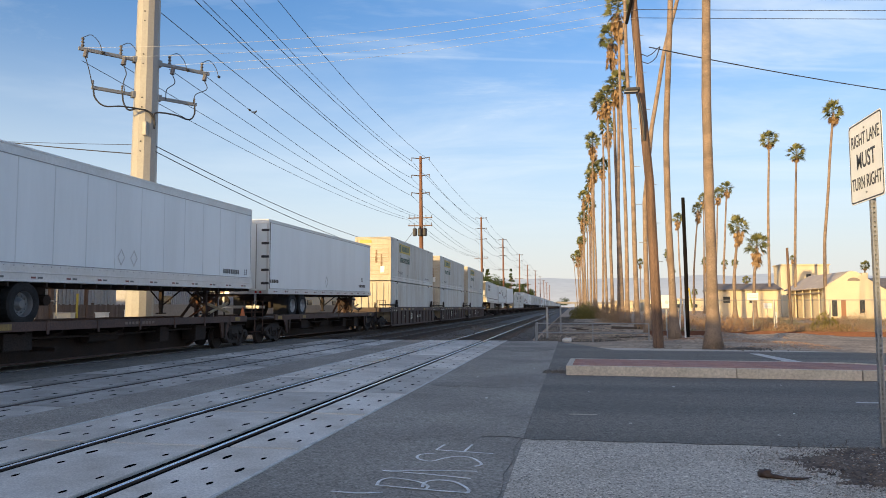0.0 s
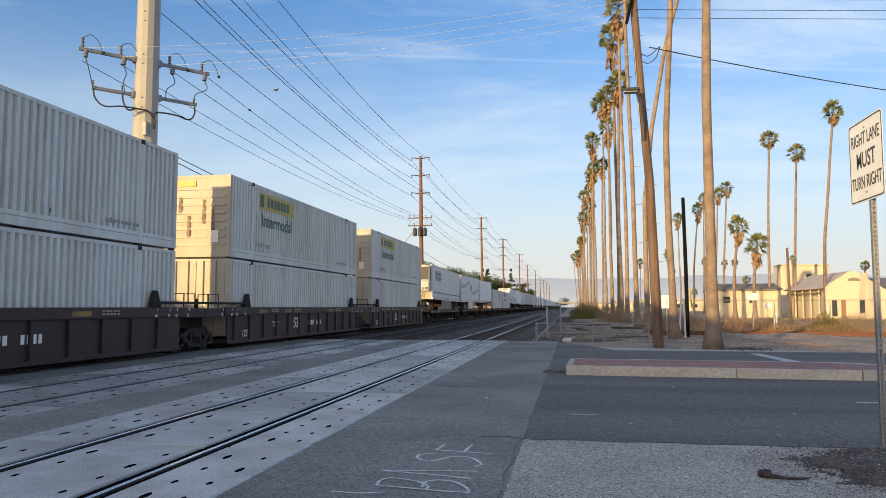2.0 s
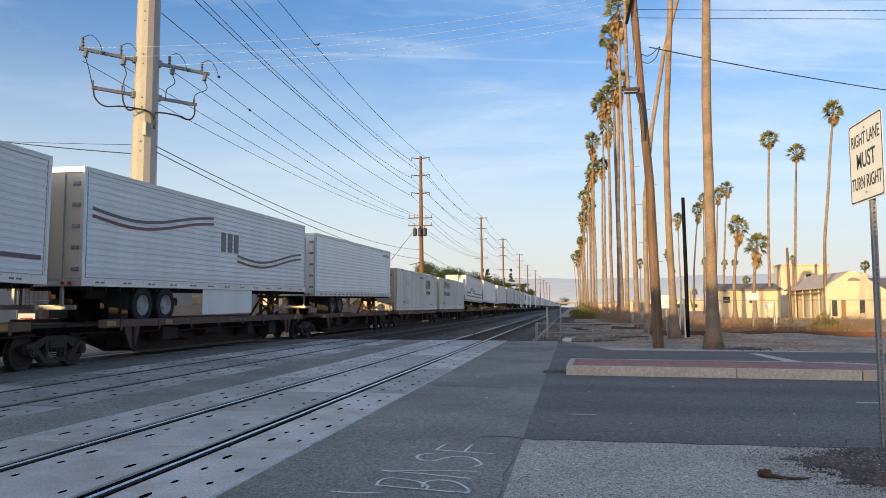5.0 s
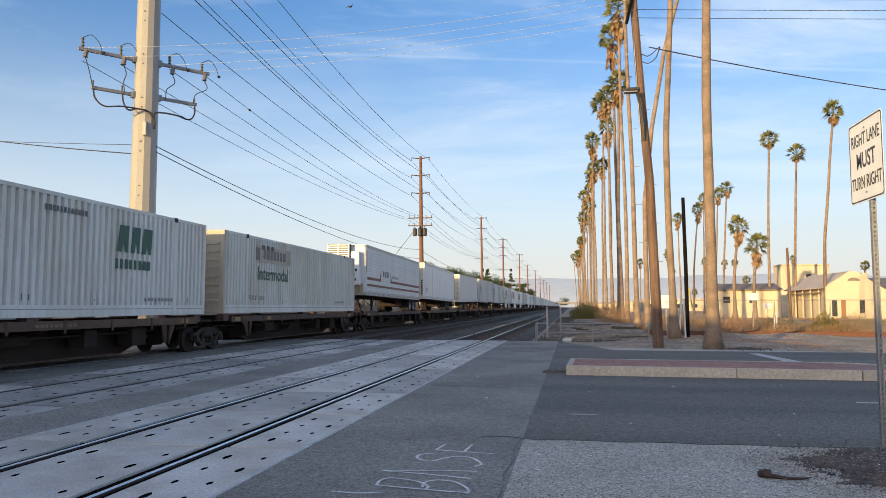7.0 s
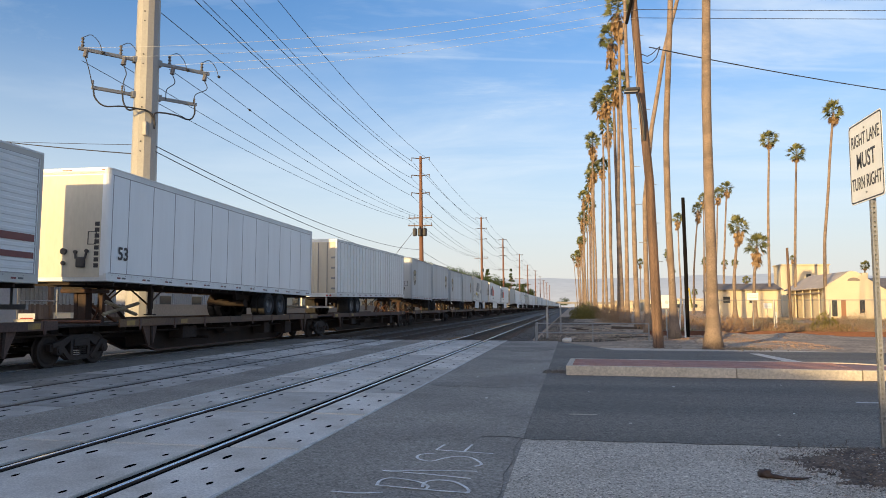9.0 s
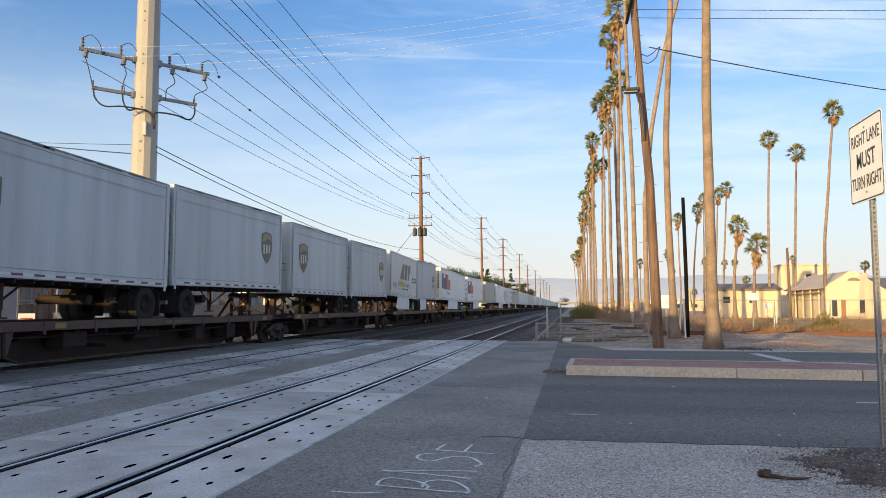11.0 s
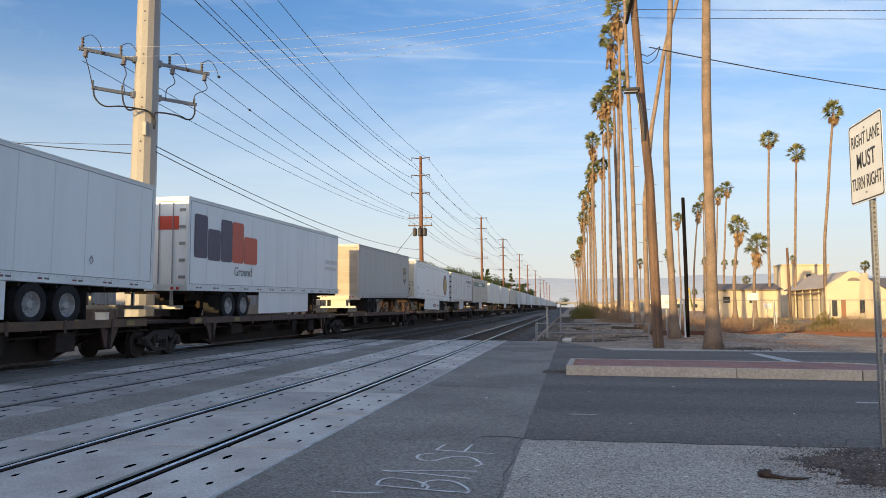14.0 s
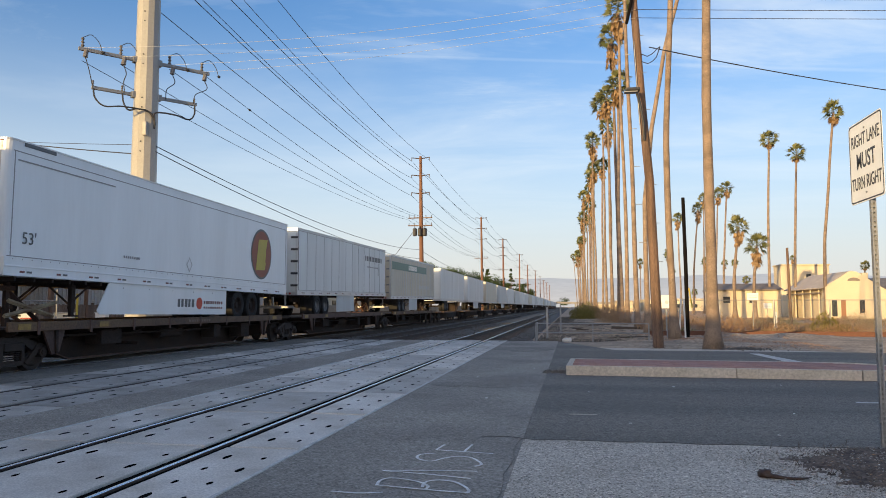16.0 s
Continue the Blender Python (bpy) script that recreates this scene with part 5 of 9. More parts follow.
def bogie(o, y):
    b = part("bogie", box(box(B(), -0.95, 0.95, -0.2, 0.2, 0.5, 0.78, 0.03), -0.2, 0.2, -0.3, 0.3, 0.74, 0.95), "bogie", o, "dark cast steel bogie")
    b.location = (0, y, 0)
    for s in (-1, 1):
        f = new("side_frame", SIDE_FRAME)
        f.parent = b
        f.matrix_basis = pose(s * 1.0, 0, 0, 0, 0, 0 if s > 0 else 180)
        for k in (-0.89, 0.89):
            w = new("wheel", WHEEL)
            w.parent = b
            w.matrix_basis = pose(s * 0.78, k, 0.425, 0, 0, 0 if s > 0 else 180)
    for k in (-0.89, 0.89):
        part("axle", tube(B(), [(-0.75, k, 0.425), (0.75, k, 0.425)], 0.08, 8), "bogie", b)


def coupler(o, y0, y1):
    part("coupler", box(box(B(), -0.1, 0.1, y0, y1, 0.72, 0.95, 0.03), -0.2, 0.2, (y0 + y1) / 2 - 0.2, (y0 + y1) / 2 + 0.2, 0.66, 1.0, 0.04), "bogie", o, "dark steel coupler")


def spine_wagon(s0, s1, near, far, hitches, wheel_decks, seed=0):
    """Low spine wagon for road trailers. near/far: 'own' bogie, 'shared' one under the joint, or ''."""
    L = s1 - s0
    o = thing("spine_wagon", "low brown spine wagon with worn yellow-edged decks under trailers", "rail wagon", "wagons of the train")
    part("spine", poly(B(), [(-0.46, y, z) for y, z in ((0.35, 1.0), (0.35, 0.66), (2.9, 0.62), (4.3, 0.17), (L - 4.3, 0.17), (L - 2.9, 0.62), (L - 0.35, 0.66), (L - 0.35, 1.0))], (0.92, 0, 0)), "under", o, "dark deep centre beam, deepest between the bogies")
    for sx in (-0.5, 0.5):
        part("flange", poly(B(), [(sx - 0.09, y, z) for y, z in ((2.9, 0.59), (4.3, 0.14), (L - 4.3, 0.14), (L - 2.9, 0.59), (L - 2.9, 0.62), (L - 4.3, 0.17), (4.3, 0.17), (2.9, 0.62))], (0.18, 0, 0)), "wagon", o)
    for y0, y1 in wheel_decks:
        d = part("deck", box(B(), -1.3, 1.3, y0, y1, 1.0, DECK - 0.005, 0.006), "wagon", o, "worn brown steel deck")
        for sx in (-1, 1):
            part("side_sill", box(B(), sx * 1.325 - 0.03, sx * 1.325 + 0.03, y0, y1, 0.95, 1.17, 0.012), "yellow" if seed % 5 in (0, 2) else "wagon", d, "scuffed side sill")
        y = y0 + 0.35
        while y < y1 - 0.2:
            part("cross_beam", poly(B(), [(-1.28, y, 1.0), (-1.28, y, 0.9), (-0.3, y, 0.62), (0.3, y, 0.62), (1.28, y, 0.9), (1.28, y, 1.0)], (0, 0.05, 0)), "under", d)
            y += 1.25
        bars(d, y0 + (y1 - y0) * 0.5, 1.02, 1.5, 0.075, 9, "fence_brown", 1.355, seed)
        for q in (0.3, 3.2, y1 - y0 - 1.0):
            part("reflector", box(B(), 1.355, 1.361, y0 + q, y0 + q + 0.4, 0.99, 1.13), "reflect_gold", d, "yellow reflector strip")
        for q in np.arange(y0 + 0.9, y1 - 0.3, 1.9):
            part("stake", box(B(), 1.352, 1.375, q, q + 0.09, 0.86, 1.19, 0.008), "wagon", d)
    # deep tapered brackets carry the sills beside the bogies, stiffened by a rib
    for y, w in ((2.75, 0.5), (L - 2.75, -0.5)):
        for sx in (-1, 1):
            k = part("bracket", poly(B(), [(sx * 1.2, y - w * 0.55, 0.96), (sx * 1.2, y + w, 0.96), (sx * 1.2, y + w * 0.62, 0.42), (sx * 1.2, y + w * 0.1, 0.36)], (sx * 0.06, 0, 0)), "wagon", o, "tapered brown steel bracket")
            part("rib", poly(B(), [(sx * 1.26, y + w * 0.2, 0.96), (sx * 1.26, y + w * 0.38, 0.96), (sx * 1.26, y + w * 0.42, 0.4), (sx * 1.26, y + w * 0.3, 0.38)], (sx * 0.05, 0, 0)), "under", k)
            part("web", poly(B(), [(sx * 0.46, y + w * 0.25, 0.95), (sx * 1.2, y + w * 0.25, 0.95), (sx * 1.2, y + w * 0.25, 0.42), (sx * 0.46, y + w * 0.25, 0.3)], (0, 0.03, 0)), "under", k)
    for y, lean in hitches:
        h = part("hitch", box(box(B(), -0.5, 0.5, y - 0.4, y + 0.4, 1.9, 2.02, 0.03), -0.12, 0.12, y - 0.14, y + 0.14, 1.0, 1.92), "hitch", o, "dark rusty trailer hitch stand")
        for sx in (-1, 1):
            bm = B()
            box(bm, sx * 0.4 - 0.05, sx * 0.4 + 0.05, -0.06, 0.06, 0, 1.15, 0, Matrix.Translation((0, y + lean * 0.2, 0.95)))
            bar_between(bm, (sx * 0.42, y + lean * 1.5, 0.98), (sx * 0.42, y + lean * 0.25, 1.88), 0.07)
            part("strut", bm, "hitch", h)
        bm = B()
        bar_between(bm, (-0.4, y + lean * 0.9, 1.06), (0.4, y + lean * 0.3, 1.8), 0.04)
        bar_between(bm, (0.4, y + lean * 0.9, 1.06), (-0.4, y + lean * 0.3, 1.8), 0.04)
        bar_between(bm, (-0.9, y - lean * 0.55, 1.1), (0.9, y - lean * 0.55, 1.1), 0.05)
        part("cross_brace", bm, "old_rust" if seed % 2 else "hitch", h)
        bm = B()
        for u0, z0, u1, z1 in ((-0.2, 1.3, 1.5, 1.62), (-0.1, 1.66, 1.4, 1.28)):
            bar_between(bm, (0.72, y + lean * u0, z0), (0.72, y + lean * u1, z1), 0.055)
        part("side_brace", bm, "hitch_pale", h, "worn pale crossed braces")
        part("fifth_wheel_jaw", poly(B(), [(-0.42, y - 0.45, 2.02), (0.42, y - 0.45, 2.02), (0.3, y + 0.42, 2.06), (-0.3, y + 0.42, 2.06)], (0, 0, 0.04)), "bogie", h)
        if seed % 3 == 0:
            part("lock_plate", poly(B(), [(1.02, y - lean * 0.5, 1.12), (1.02, y - lean * 0.95, 1.12), (1.02, y - lean * 0.72, 1.5)], (0.03, 0, 0)), "orange", h, "small orange warning triangle")
        part("hitch_base", box(B(), -1.0, 1.0, y - 0.7, y + 0.9, 1.0, 1.06, 0.01), "under", h)
    if not hitches:
        for y in (0.95, L * 0.5, L - 1.15):
            for sx in (-1, 1):
                part("pedestal", box(B(), sx * 1.15 - 0.14, sx * 1.15 + 0.14, y - 0.2, y + 0.2, 1.0, 1.262, 0.02), "wagon", o)
    for e, kind in ((0, near), (1, far)):
        yb = {"own": 1.75, "shared": 0.0, "": None}[kind]
        if yb is not None:
            bogie(o, yb if e == 0 else L - yb)
        y0 = 0.0 if e == 0 else L - 2.5
        end = part("end_platform", box(B(), -1.25, 1.25, y0 + 0.1, y0 + 2.4, 1.0, 1.05, 0.01), "under", o)
        if kind == "own":
            bm = B()
            ye = 0.25 if e == 0 else L - 0.25
            tube(bm, [(1.22, ye, 0.55), (1.22, ye, 1.75), (0.75, ye, 1.75), (0.75, ye, 0.98)], 0.022, 5)
            tube(bm, [(1.22, ye, 1.3), (0.75, ye, 1.3)], 0.018, 5)
            tube(bm, [(1.15, ye, 0.5), (0.65, ye, 0.5)], 0.02, 5)
            part("grab_rail", bm, "wagon", end)
            bm = B()
            yw = 1.1 if e == 0 else L - 1.1
            tube(bm, [(-0.9, yw, 1.03), (-0.9, yw, 1.7)], 0.03, 6)
            tube(bm, [(-0.9, yw - 0.03, 1.72), (-0.9, yw + 0.05, 1.72)], 0.25, 12)
            part("brake_wheel", bm, "under", end)
            coupler(o, *((-0.45, 0.5) if e == 0 else (L - 0.5, L + 0.45)))
    # brake gear, pipes and boxes hung under the deck
    for sx in (-1, 1):
        part("brake_pipe", tube(B(), [(sx * 0.95, 0.6, 0.82), (sx * 0.95, L * 0.5, 0.74), (sx * 0.95, L - 0.6, 0.82)], 0.03, 6), "under", o)
    for k, y in enumerate((L * 0.27, L * 0.62, L * 0.74)):
        part("equipment_box", box(B(), 0.62, 1.12, y, y + (0.9, 0.5, 0.7)[k], 0.5 - 0.06 * k, 0.9, 0.02), "under", o)
    part("brake_lever", box(B(), -0.2, 1.15, L * 0.36, L * 0.36 + 0.08, 0.42, 0.52), "under", o)
    part("air_tank", tube(B(), [(0.75, L * 0.45, 0.7), (0.75, L * 0.45 + 1.3, 0.7)], 0.17, 10), "under", o)
    return ride(o, s0)


# -- road trailers --
def tyre_and_rim():
    bm = B()
    prof = [(0.13, 0.3), (0.15, 0.36), (0.15, 0.47), (0.12, 0.515), (-0.12, 0.515), (-0.15, 0.47), (-0.15, 0.3)]
    n = 28
    rings = [[bm.verts.new((a, r * math.cos(t), r * math.sin(t))) for t in (2 * math.pi * k / n for k in range(n))] for a, r in prof]
    for p, q in zip(rings, rings[1:]):
        for k in range(n):
            bm.faces.new((p[k], p[(k + 1) % n], q[(k + 1) % n], q[k]))
    t = bpy.data.meshes.new("tyre"); bm.to_mesh(t); bm.free(); t.materials.append(M["black"])
    bm = B()
    prof = [(0.13, 0.3), (0.10, 0.285), (0.02, 0.26), (0.0, 0.16), (0.05, 0.12), (0.09, 0.09), (0.09, 0.01)]
    rings = [[bm.verts.new((a, r * math.cos(t2), r * math.sin(t2))) for t2 in (2 * math.pi * k / n for k in range(n))] for a, r in prof]
    for p, q in zip(rings, rings[1:]):
        for k in range(n):
            bm.faces.new((p[k], p[(k + 1) % n], q[(k + 1) % n], q[k]))
    bm.faces.new(rings[-1])
    for k in range(10):
        a = 2 * math.pi * k / 10
        tube(bm, [(0.02, 0.2 * math.cos(a), 0.2 * math.sin(a)), (0.05, 0.2 * math.cos(a), 0.2 * math.sin(a))], 0.018, 5)
    r = []
    for mt in ("chrome", "hub", "under", "slate"):
        me = bpy.data.meshes.new("rim"); bm.to_mesh(me); me.materials.append(M[mt]); r.append(me)
    bm.free()
    return t, r


TYRE, RIMS = tyre_and_rim()


def axle(o, y, rim=0):
    a = part("axle", tube(B(), [(-1.0, y, DECK + 0.51), (1.0, y, DECK + 0.51)], 0.07, 8), "under", o)
    for s in (-1, 1):
        for k, x in enumerate((1.12, 0.80)):
            w = new("tyre", TYRE)
            w.parent = a
            w.matrix_basis = pose(s * x, y, DECK + 0.513, 0, 0, 0 if s > 0 else 180)
            if k == 0:
                r = new("rim", RIMS[rim])
                r.parent = a
                r.matrix_basis = w.matrix_basis.copy()
    return a


def shell(bm, L, z0, z1, rx=1.29, nose=None):
    """The cargo box; its nose corners are rounded."""
    r = 0.16
    pts = []
    for cx, cy, q, rr in ((rx, 0, -90, nose == 0), (rx, L, 0, nose == 1), (-rx, L, 90, nose == 1), (-rx, 0, 180, nose == 0)):
        if rr:
            ox, oy = cx - math.copysign(r, cx), cy + (r if cy == 0 else -r)
            pts += [(ox + r * math.cos(radians(q + 90 * k / 4)), oy + r * math.sin(radians(q + 90 * k / 4)), z0) for k in range(5)]
        else:
            pts.append((cx, cy, z0))
    return poly(bm, pts, (0, 0, z1 - z0))


def plain_trailer(s, L, nose, paint, seed):
    """A van far down the train: box, rails, doors, wheels and legs."""
    o = thing("trailer", "pale van trailer far along the train", "trailer", "trailers on the train")
    top, floor = 5.22, 2.1
    part("body", shell(B(), L, floor + 0.16, top - 0.1, nose=nose), paint, o)
    part("top_rail", shell(B(), L, top - 0.1, top, 1.302, nose), "silver", o)
    part("bottom_rail", box(B(), -1.305, 1.305, 0.02, L - 0.02, floor, floor + 0.2), "silver", o)
    yd, out = (L, 1) if nose == 0 else (0, -1)
    for s2 in (-1, 1):
        part("door", box(B(), *sorted((s2 * 0.02, s2 * 1.19)), *sorted((yd, yd + out * 0.04)), floor + 0.2, top - 0.17), paint, o)
    for y in np.arange(2.4, L - 1, 2.44):
        part("panel_seam", box(B(), 1.29, 1.298, y - 0.035, y + 0.035, floor + 0.2, top - 0.1), "silver", o)
    wy = L - 3.4 if nose == 0 else 3.4
    for k in (-0.62, 0.62):
        axle(o, wy + k, seed % 3)
    ly = 2.9 if nose == 0 else L - 2.9
    for sx in (-0.85, 0.85):
        part("landing_leg", box(B(), sx - 0.06, sx + 0.06, ly - 0.07, ly + 0.07, floor - 0.92, floor), "under", o)
    part("slider_frame", box(B(), -0.5, 0.5, wy - 2.2, wy + 2.2, floor - 0.3, floor), "under", o)
    if seed % 2:
        part("side_skirt", box(B(), 1.22, 1.24, 5.5, 10.5, floor - 0.8, floor), "grey", o)
    return o


def plain_wagon():
    o = thing("spine_wagon", "low brown spine wagon far along the train", "rail wagon", "wagons of the train")
    L = 18.9
    part("spine", box(B(), -0.5, 0.5, 0.3, L - 0.3, 0.36, 0.97), "under", o)
    for y0, y1 in ((0.2, 2.4), (3.0, 10.5), (L - 2.4, L - 0.2)):
        part("deck", box(B(), -1.32, 1.32, y0, y1, 0.9, 0.985), "wagon", o)
    part("hitch", box(B(), -0.5, 0.5, L - 3.2, L - 2.4, 0.97, 2.02), "under", o)
    for y in (1.75, L - 1.75):
        b = part("bogie", box(B(), -0.95, 0.95, y - 0.2, y + 0.2, 0.5, 0.9), "bogie", o)
        for sx in (-1, 1):
            f = new("side_frame", SIDE_FRAME)
            f.parent = b
            f.matrix_basis = pose(sx * 1.0, y, 0)
            for k in (-0.89, 0.89):
                w = new("wheel", WHEEL)
                w.parent = b
                w.matrix_basis = pose(sx * 0.78, y + k, 0.425, 0, 0, 0 if sx > 0 else 180)
    return o


def trailer(s, L, nose, paint="white", style="seams", axles=2, rim=0, skirt=None, top=5.2, floor=2.08, reefer="", post="silver", rail="silver", label="white dry van trailer on the wagon", seed=0, tags=True, end="doors", setback=3.4, rise=0.17, low=0.22, band=0.12, dirty=False):
    """Box trailer. nose: 0 when its front end is at y = 0, else 1. rise: how much higher the nose stands than the rear."""
    o = thing("trailer", label, "trailer", "trailers on the train")
    rnd = random.Random(seed)
    part("body", shell(B(), L, floor + 0.16, top - 0.1, nose=nose), paint, o)
    part("top_rail", shell(B(), L, top - band, top - 0.045, 1.3, nose), rail, o)
    part("roof_cap", shell(B(), L, top - 0.045, top, 1.314, nose), "soot" if dirty else "silver", o, "grimy roof edge" if dirty else "pale roof edge")
    part("roof", box(B(), -1.2, 1.2, 0.1, L - 0.1, top, top + 0.012), "silver", o)
    # shade lines beside the rails are put in as thin grey strips
    part("rail_line", box(B(), 1.289, 1.2985, 0.16, L - 0.16, top - band - 0.022, top - band), "seam", o, "grey strip drawing the shade under the top rail")
    part("bottom_rail", box(B(), -1.305, 1.305, 0.02, L - 0.02, floor, floor + low, 0.02), rail, o)
    part("rail_lip", box(B(), 1.3, 1.318, 0.04, L - 0.04, floor + 0.005, floor + 0.045, 0.006), rail, o)
    part("rail_line", box(B(), 1.289, 1.307, 0.1, L - 0.1, floor + low, floor + low + 0.02), "seam", o, "grey strip drawing the shade over the lower rail")
    if low > 0.3:
        part("rail_lip", box(B(), 1.3, 1.322, 0.04, L - 0.04, floor + low * 0.48, floor + low * 0.48 + 0.035, 0.008), rail, o)
    bm = B()
    for y in np.arange(0.25, L - 0.2, 0.305):
        box(bm, 1.304, 1.3095, y, y + 0.025, floor + low - 0.06, floor + low - 0.035)
    tagged(part("rivets", bm, "seam", o), kind="stuff")
    # corner trims: a folded post at the nose, a dark joint before the rear frame
    yt = 0.2 if nose == 0 else L - 0.2
    part("nose_trim", box(B(), 1.288, 1.2965, yt - 0.012, yt + 0.012, floor + low, top - band), "seam", o)
    yt = L - 0.1 if nose == 0 else 0.1
    w = 0.03 if end == "black" else 0.014
    part("rear_trim", box(B(), 1.288, 1.2965, yt - w, yt + w, floor + low, top - band), "ink" if end == "black" else "seam", o)
    if dirty:
        # belt moulding under the roof and scraped spots along the roof edge
        for z in (top - 0.47, top - 0.43):
            part("moulding", box(B(), 1.288, 1.304, 0.12, L - 0.12, z, z + 0.018), rail, o)
        for k in range(7):
            y = rnd.uniform(0.3, L - 1.2)
            part("scrape", box(B(), 1.3, 1.3165, y, y + rnd.uniform(0.2, 0.9), top - 0.07, top - 0.012), "slate", o)
        for y in (0.06, L - 0.16):
            part("corner_post", box(B(), 1.296, 1.322, y, y + 0.1, floor - 0.12, top - 0.02, 0.008), rail, o)
    if style == "seams":
        strip = box(B(), 1.29, 1.2955, -0.012, 0.012, floor + low, top - band)
        first = None
        for y in np.arange(1.22 if nose else 0.95, L - 0.5, 1.22):
            if first is None:
                first = part("panel_seam", strip, post, o)
                first.location.y = y
            else:
                share(first, o, Matrix.Translation((0, y, 0)))
    elif style == "posts":
        strip = box(B(), 1.29, 1.312, -0.03, 0.03, floor + low, top - band)
        first = None
        for y in np.arange(0.6, L - 0.3, 0.61):
            if first is None:
                first = part("side_post", strip, post, o)
                first.location.y = y
            else:
                share(first, o, Matrix.Translation((0, y, 0)))
    elif style == "ribbed":
        rib = poly(B(), [(1.29, 0.12, -0.05), (1.302, 0.12, -0.03), (1.302, 0.12, 0.03), (1.29, 0.12, 0.05)], (0, L - 0.24, 0))
        first = None
        for z in np.arange(floor + 0.36, top - 0.2, 0.17):
            if first is None:
                first = part("rib", rib, paint, o)
                first.location.z = z
            else:
                share(first, o, Matrix.Translation((0, 0, z)))
    # markers along the lower rail
    if tags == "tape":
        bm, bm2 = B(), B()
        for k, y in enumerate(np.arange(0.3, L - 0.4, 0.36)):
            box(bm if k % 2 else bm2, 1.305, 1.311, y, y + 0.355, floor + 0.07, floor + 0.125)
        tagged(part("reflector", bm, "maroon", o, "red and white reflector tape, red pieces"), kind="stuff")
        tagged(part("reflector", bm2, "litter", o, "red and white reflector tape, white pieces"), kind="stuff")
    elif tags:
        bm, bm2 = B(), B()
        for k, y in enumerate(np.arange(0.5, L - 0.4, 1.22)):
            box(bm, 1.305, 1.311, y, y + 0.15, floor + 0.085, floor + 0.13)
            box(bm2, 1.305, 1.311, y + 0.22, y + 0.38, floor + 0.085, floor + 0.13)
        tagged(part("reflector", bm, "maroon", o, "dull red reflector tape"), kind="stuff")
        tagged(part("reflector", bm2, "slate", o, "dirty reflector tape"), kind="stuff")
    # nose or door end
    rear = L if nose == 0 else 0
    out = 1 if nose == 0 else -1
    yd = rear
    part("door_frame", box(box(box(B(), -1.3, -1.2, yd - 0.05, yd + 0.05, floor, top, 0.01), 1.2, 1.303, yd - 0.05, yd + 0.05, floor, top, 0.01), -1.2, 1.2, yd - 0.05, yd + 0.05, top - 0.16, top - 0.002, 0.01), rail, o)
    if end == "rollup":
        d = part("roll_up_door", box(B(), -1.19, 1.19, *sorted((yd, yd + out * 0.02)), floor + 0.2, top - 0.17, 0.006), "tan", o, "tan slatted roll-up door")
        for z in np.arange(floor + 0.5, top - 0.3, 0.36):
            part("door_slat", box(B(), -1.15, 1.15, *sorted((yd + out * 0.02, yd + out * 0.032)), z, z + 0.33, 0.006), "tan", d)
        part("latch", box(B(), -0.1, 0.1, *sorted((yd + out * 0.03, yd + out * 0.06)), floor + 0.4, floor + 0.5, 0.01), "ink", d)
        part("rear_sill", box(B(), -1.3, 1.3, *sorted((yd - out * 0.3, yd + out * 0.05)), floor - 0.12, floor + 0.1, 0.02), "cream", o)
        part("bumper_box", box(B(), -0.45, 0.5, *sorted((yd - out * 0.5, yd - out * 0.02)), floor - 0.5, floor - 0.1, 0.02), "cream", o)
    for s2 in (-1, 1) if end != "rollup" else ():
        a, b = sorted((s2 * 0.01, s2 * 1.19))
        y0, y1 = sorted((yd, yd + out * 0.03))
        d = part("door", box(B(), a, b, y0, y1, floor + 0.2, top - 0.17, 0.008), "cream" if end == "cream" else paint, o, "rear door leaf")
        bm = B()
        for x in (0.25, 0.75):
            tube(bm, [(s2 * x, yd + out * 0.06, floor + 0.22), (s2 * x, yd + out * 0.06, top - 0.2)], 0.018, 6)
        part("lock_rod", bm, "galv", d)
        first = None
        for z in np.linspace(floor + 0.45, top - 0.45, 5):
            box_ = box(B(), *sorted((s2 * 0.98, s2 * (1.312 if end == "black" else 1.19))), *sorted((yd + out * 0.025, yd + out * 0.075)), -0.05, 0.05, 0.01)
            if first is None:
                first = part("hinge", box_, "ink" if end == "black" else "galv", d)
                first.location.z = z
            else:
                box_.free()
                share(first, d, Matrix.Translation((0, 0, z)))
    bm = B()
    for x in (-0.7, 0.7):
        box(bm, x - 0.04, x + 0.04, *sorted((yd - out * 0.05, yd + out * 0.02)), floor - 0.55, floor)
    box(bm, -1.1, 1.1, *sorted((yd - out * 0.06, yd + out * 0.03)), floor - 0.6, floor - 0.48)
    part("bumper_guard", bm, "galv", o)
    bm = B()
    for x in (-0.95, -0.75, 0.75, 0.95):
        y0, y1 = sorted((yd + out * 0.04, yd + out * 0.07))
        tube(bm, [(x, yd + out * 0.03, floor + 0.08), (x, yd + out * 0.07, floor + 0.08)], 0.05, 8)
    part("tail_lamp", bm, "tag", o)
    yn = L - yd
    if reefer:
        def front(x0, x1, d, z0, z1, d0=0.0, bev=0.004):
            """A box on the nose between the depths d0 and d before it."""
            return box(B(), x0, x1, *sorted((yn - out * d0, yn - out * d)), z0, z1, bev)
        part("nose_panel", front(-1.12, 1.12, 0.012, floor + 0.02, floor + 0.72, -0.01), "end_cream", o, "dirty cream panel under the cooling unit")
        for k in range(5):
            x = rnd.uniform(-0.9, 0.9)
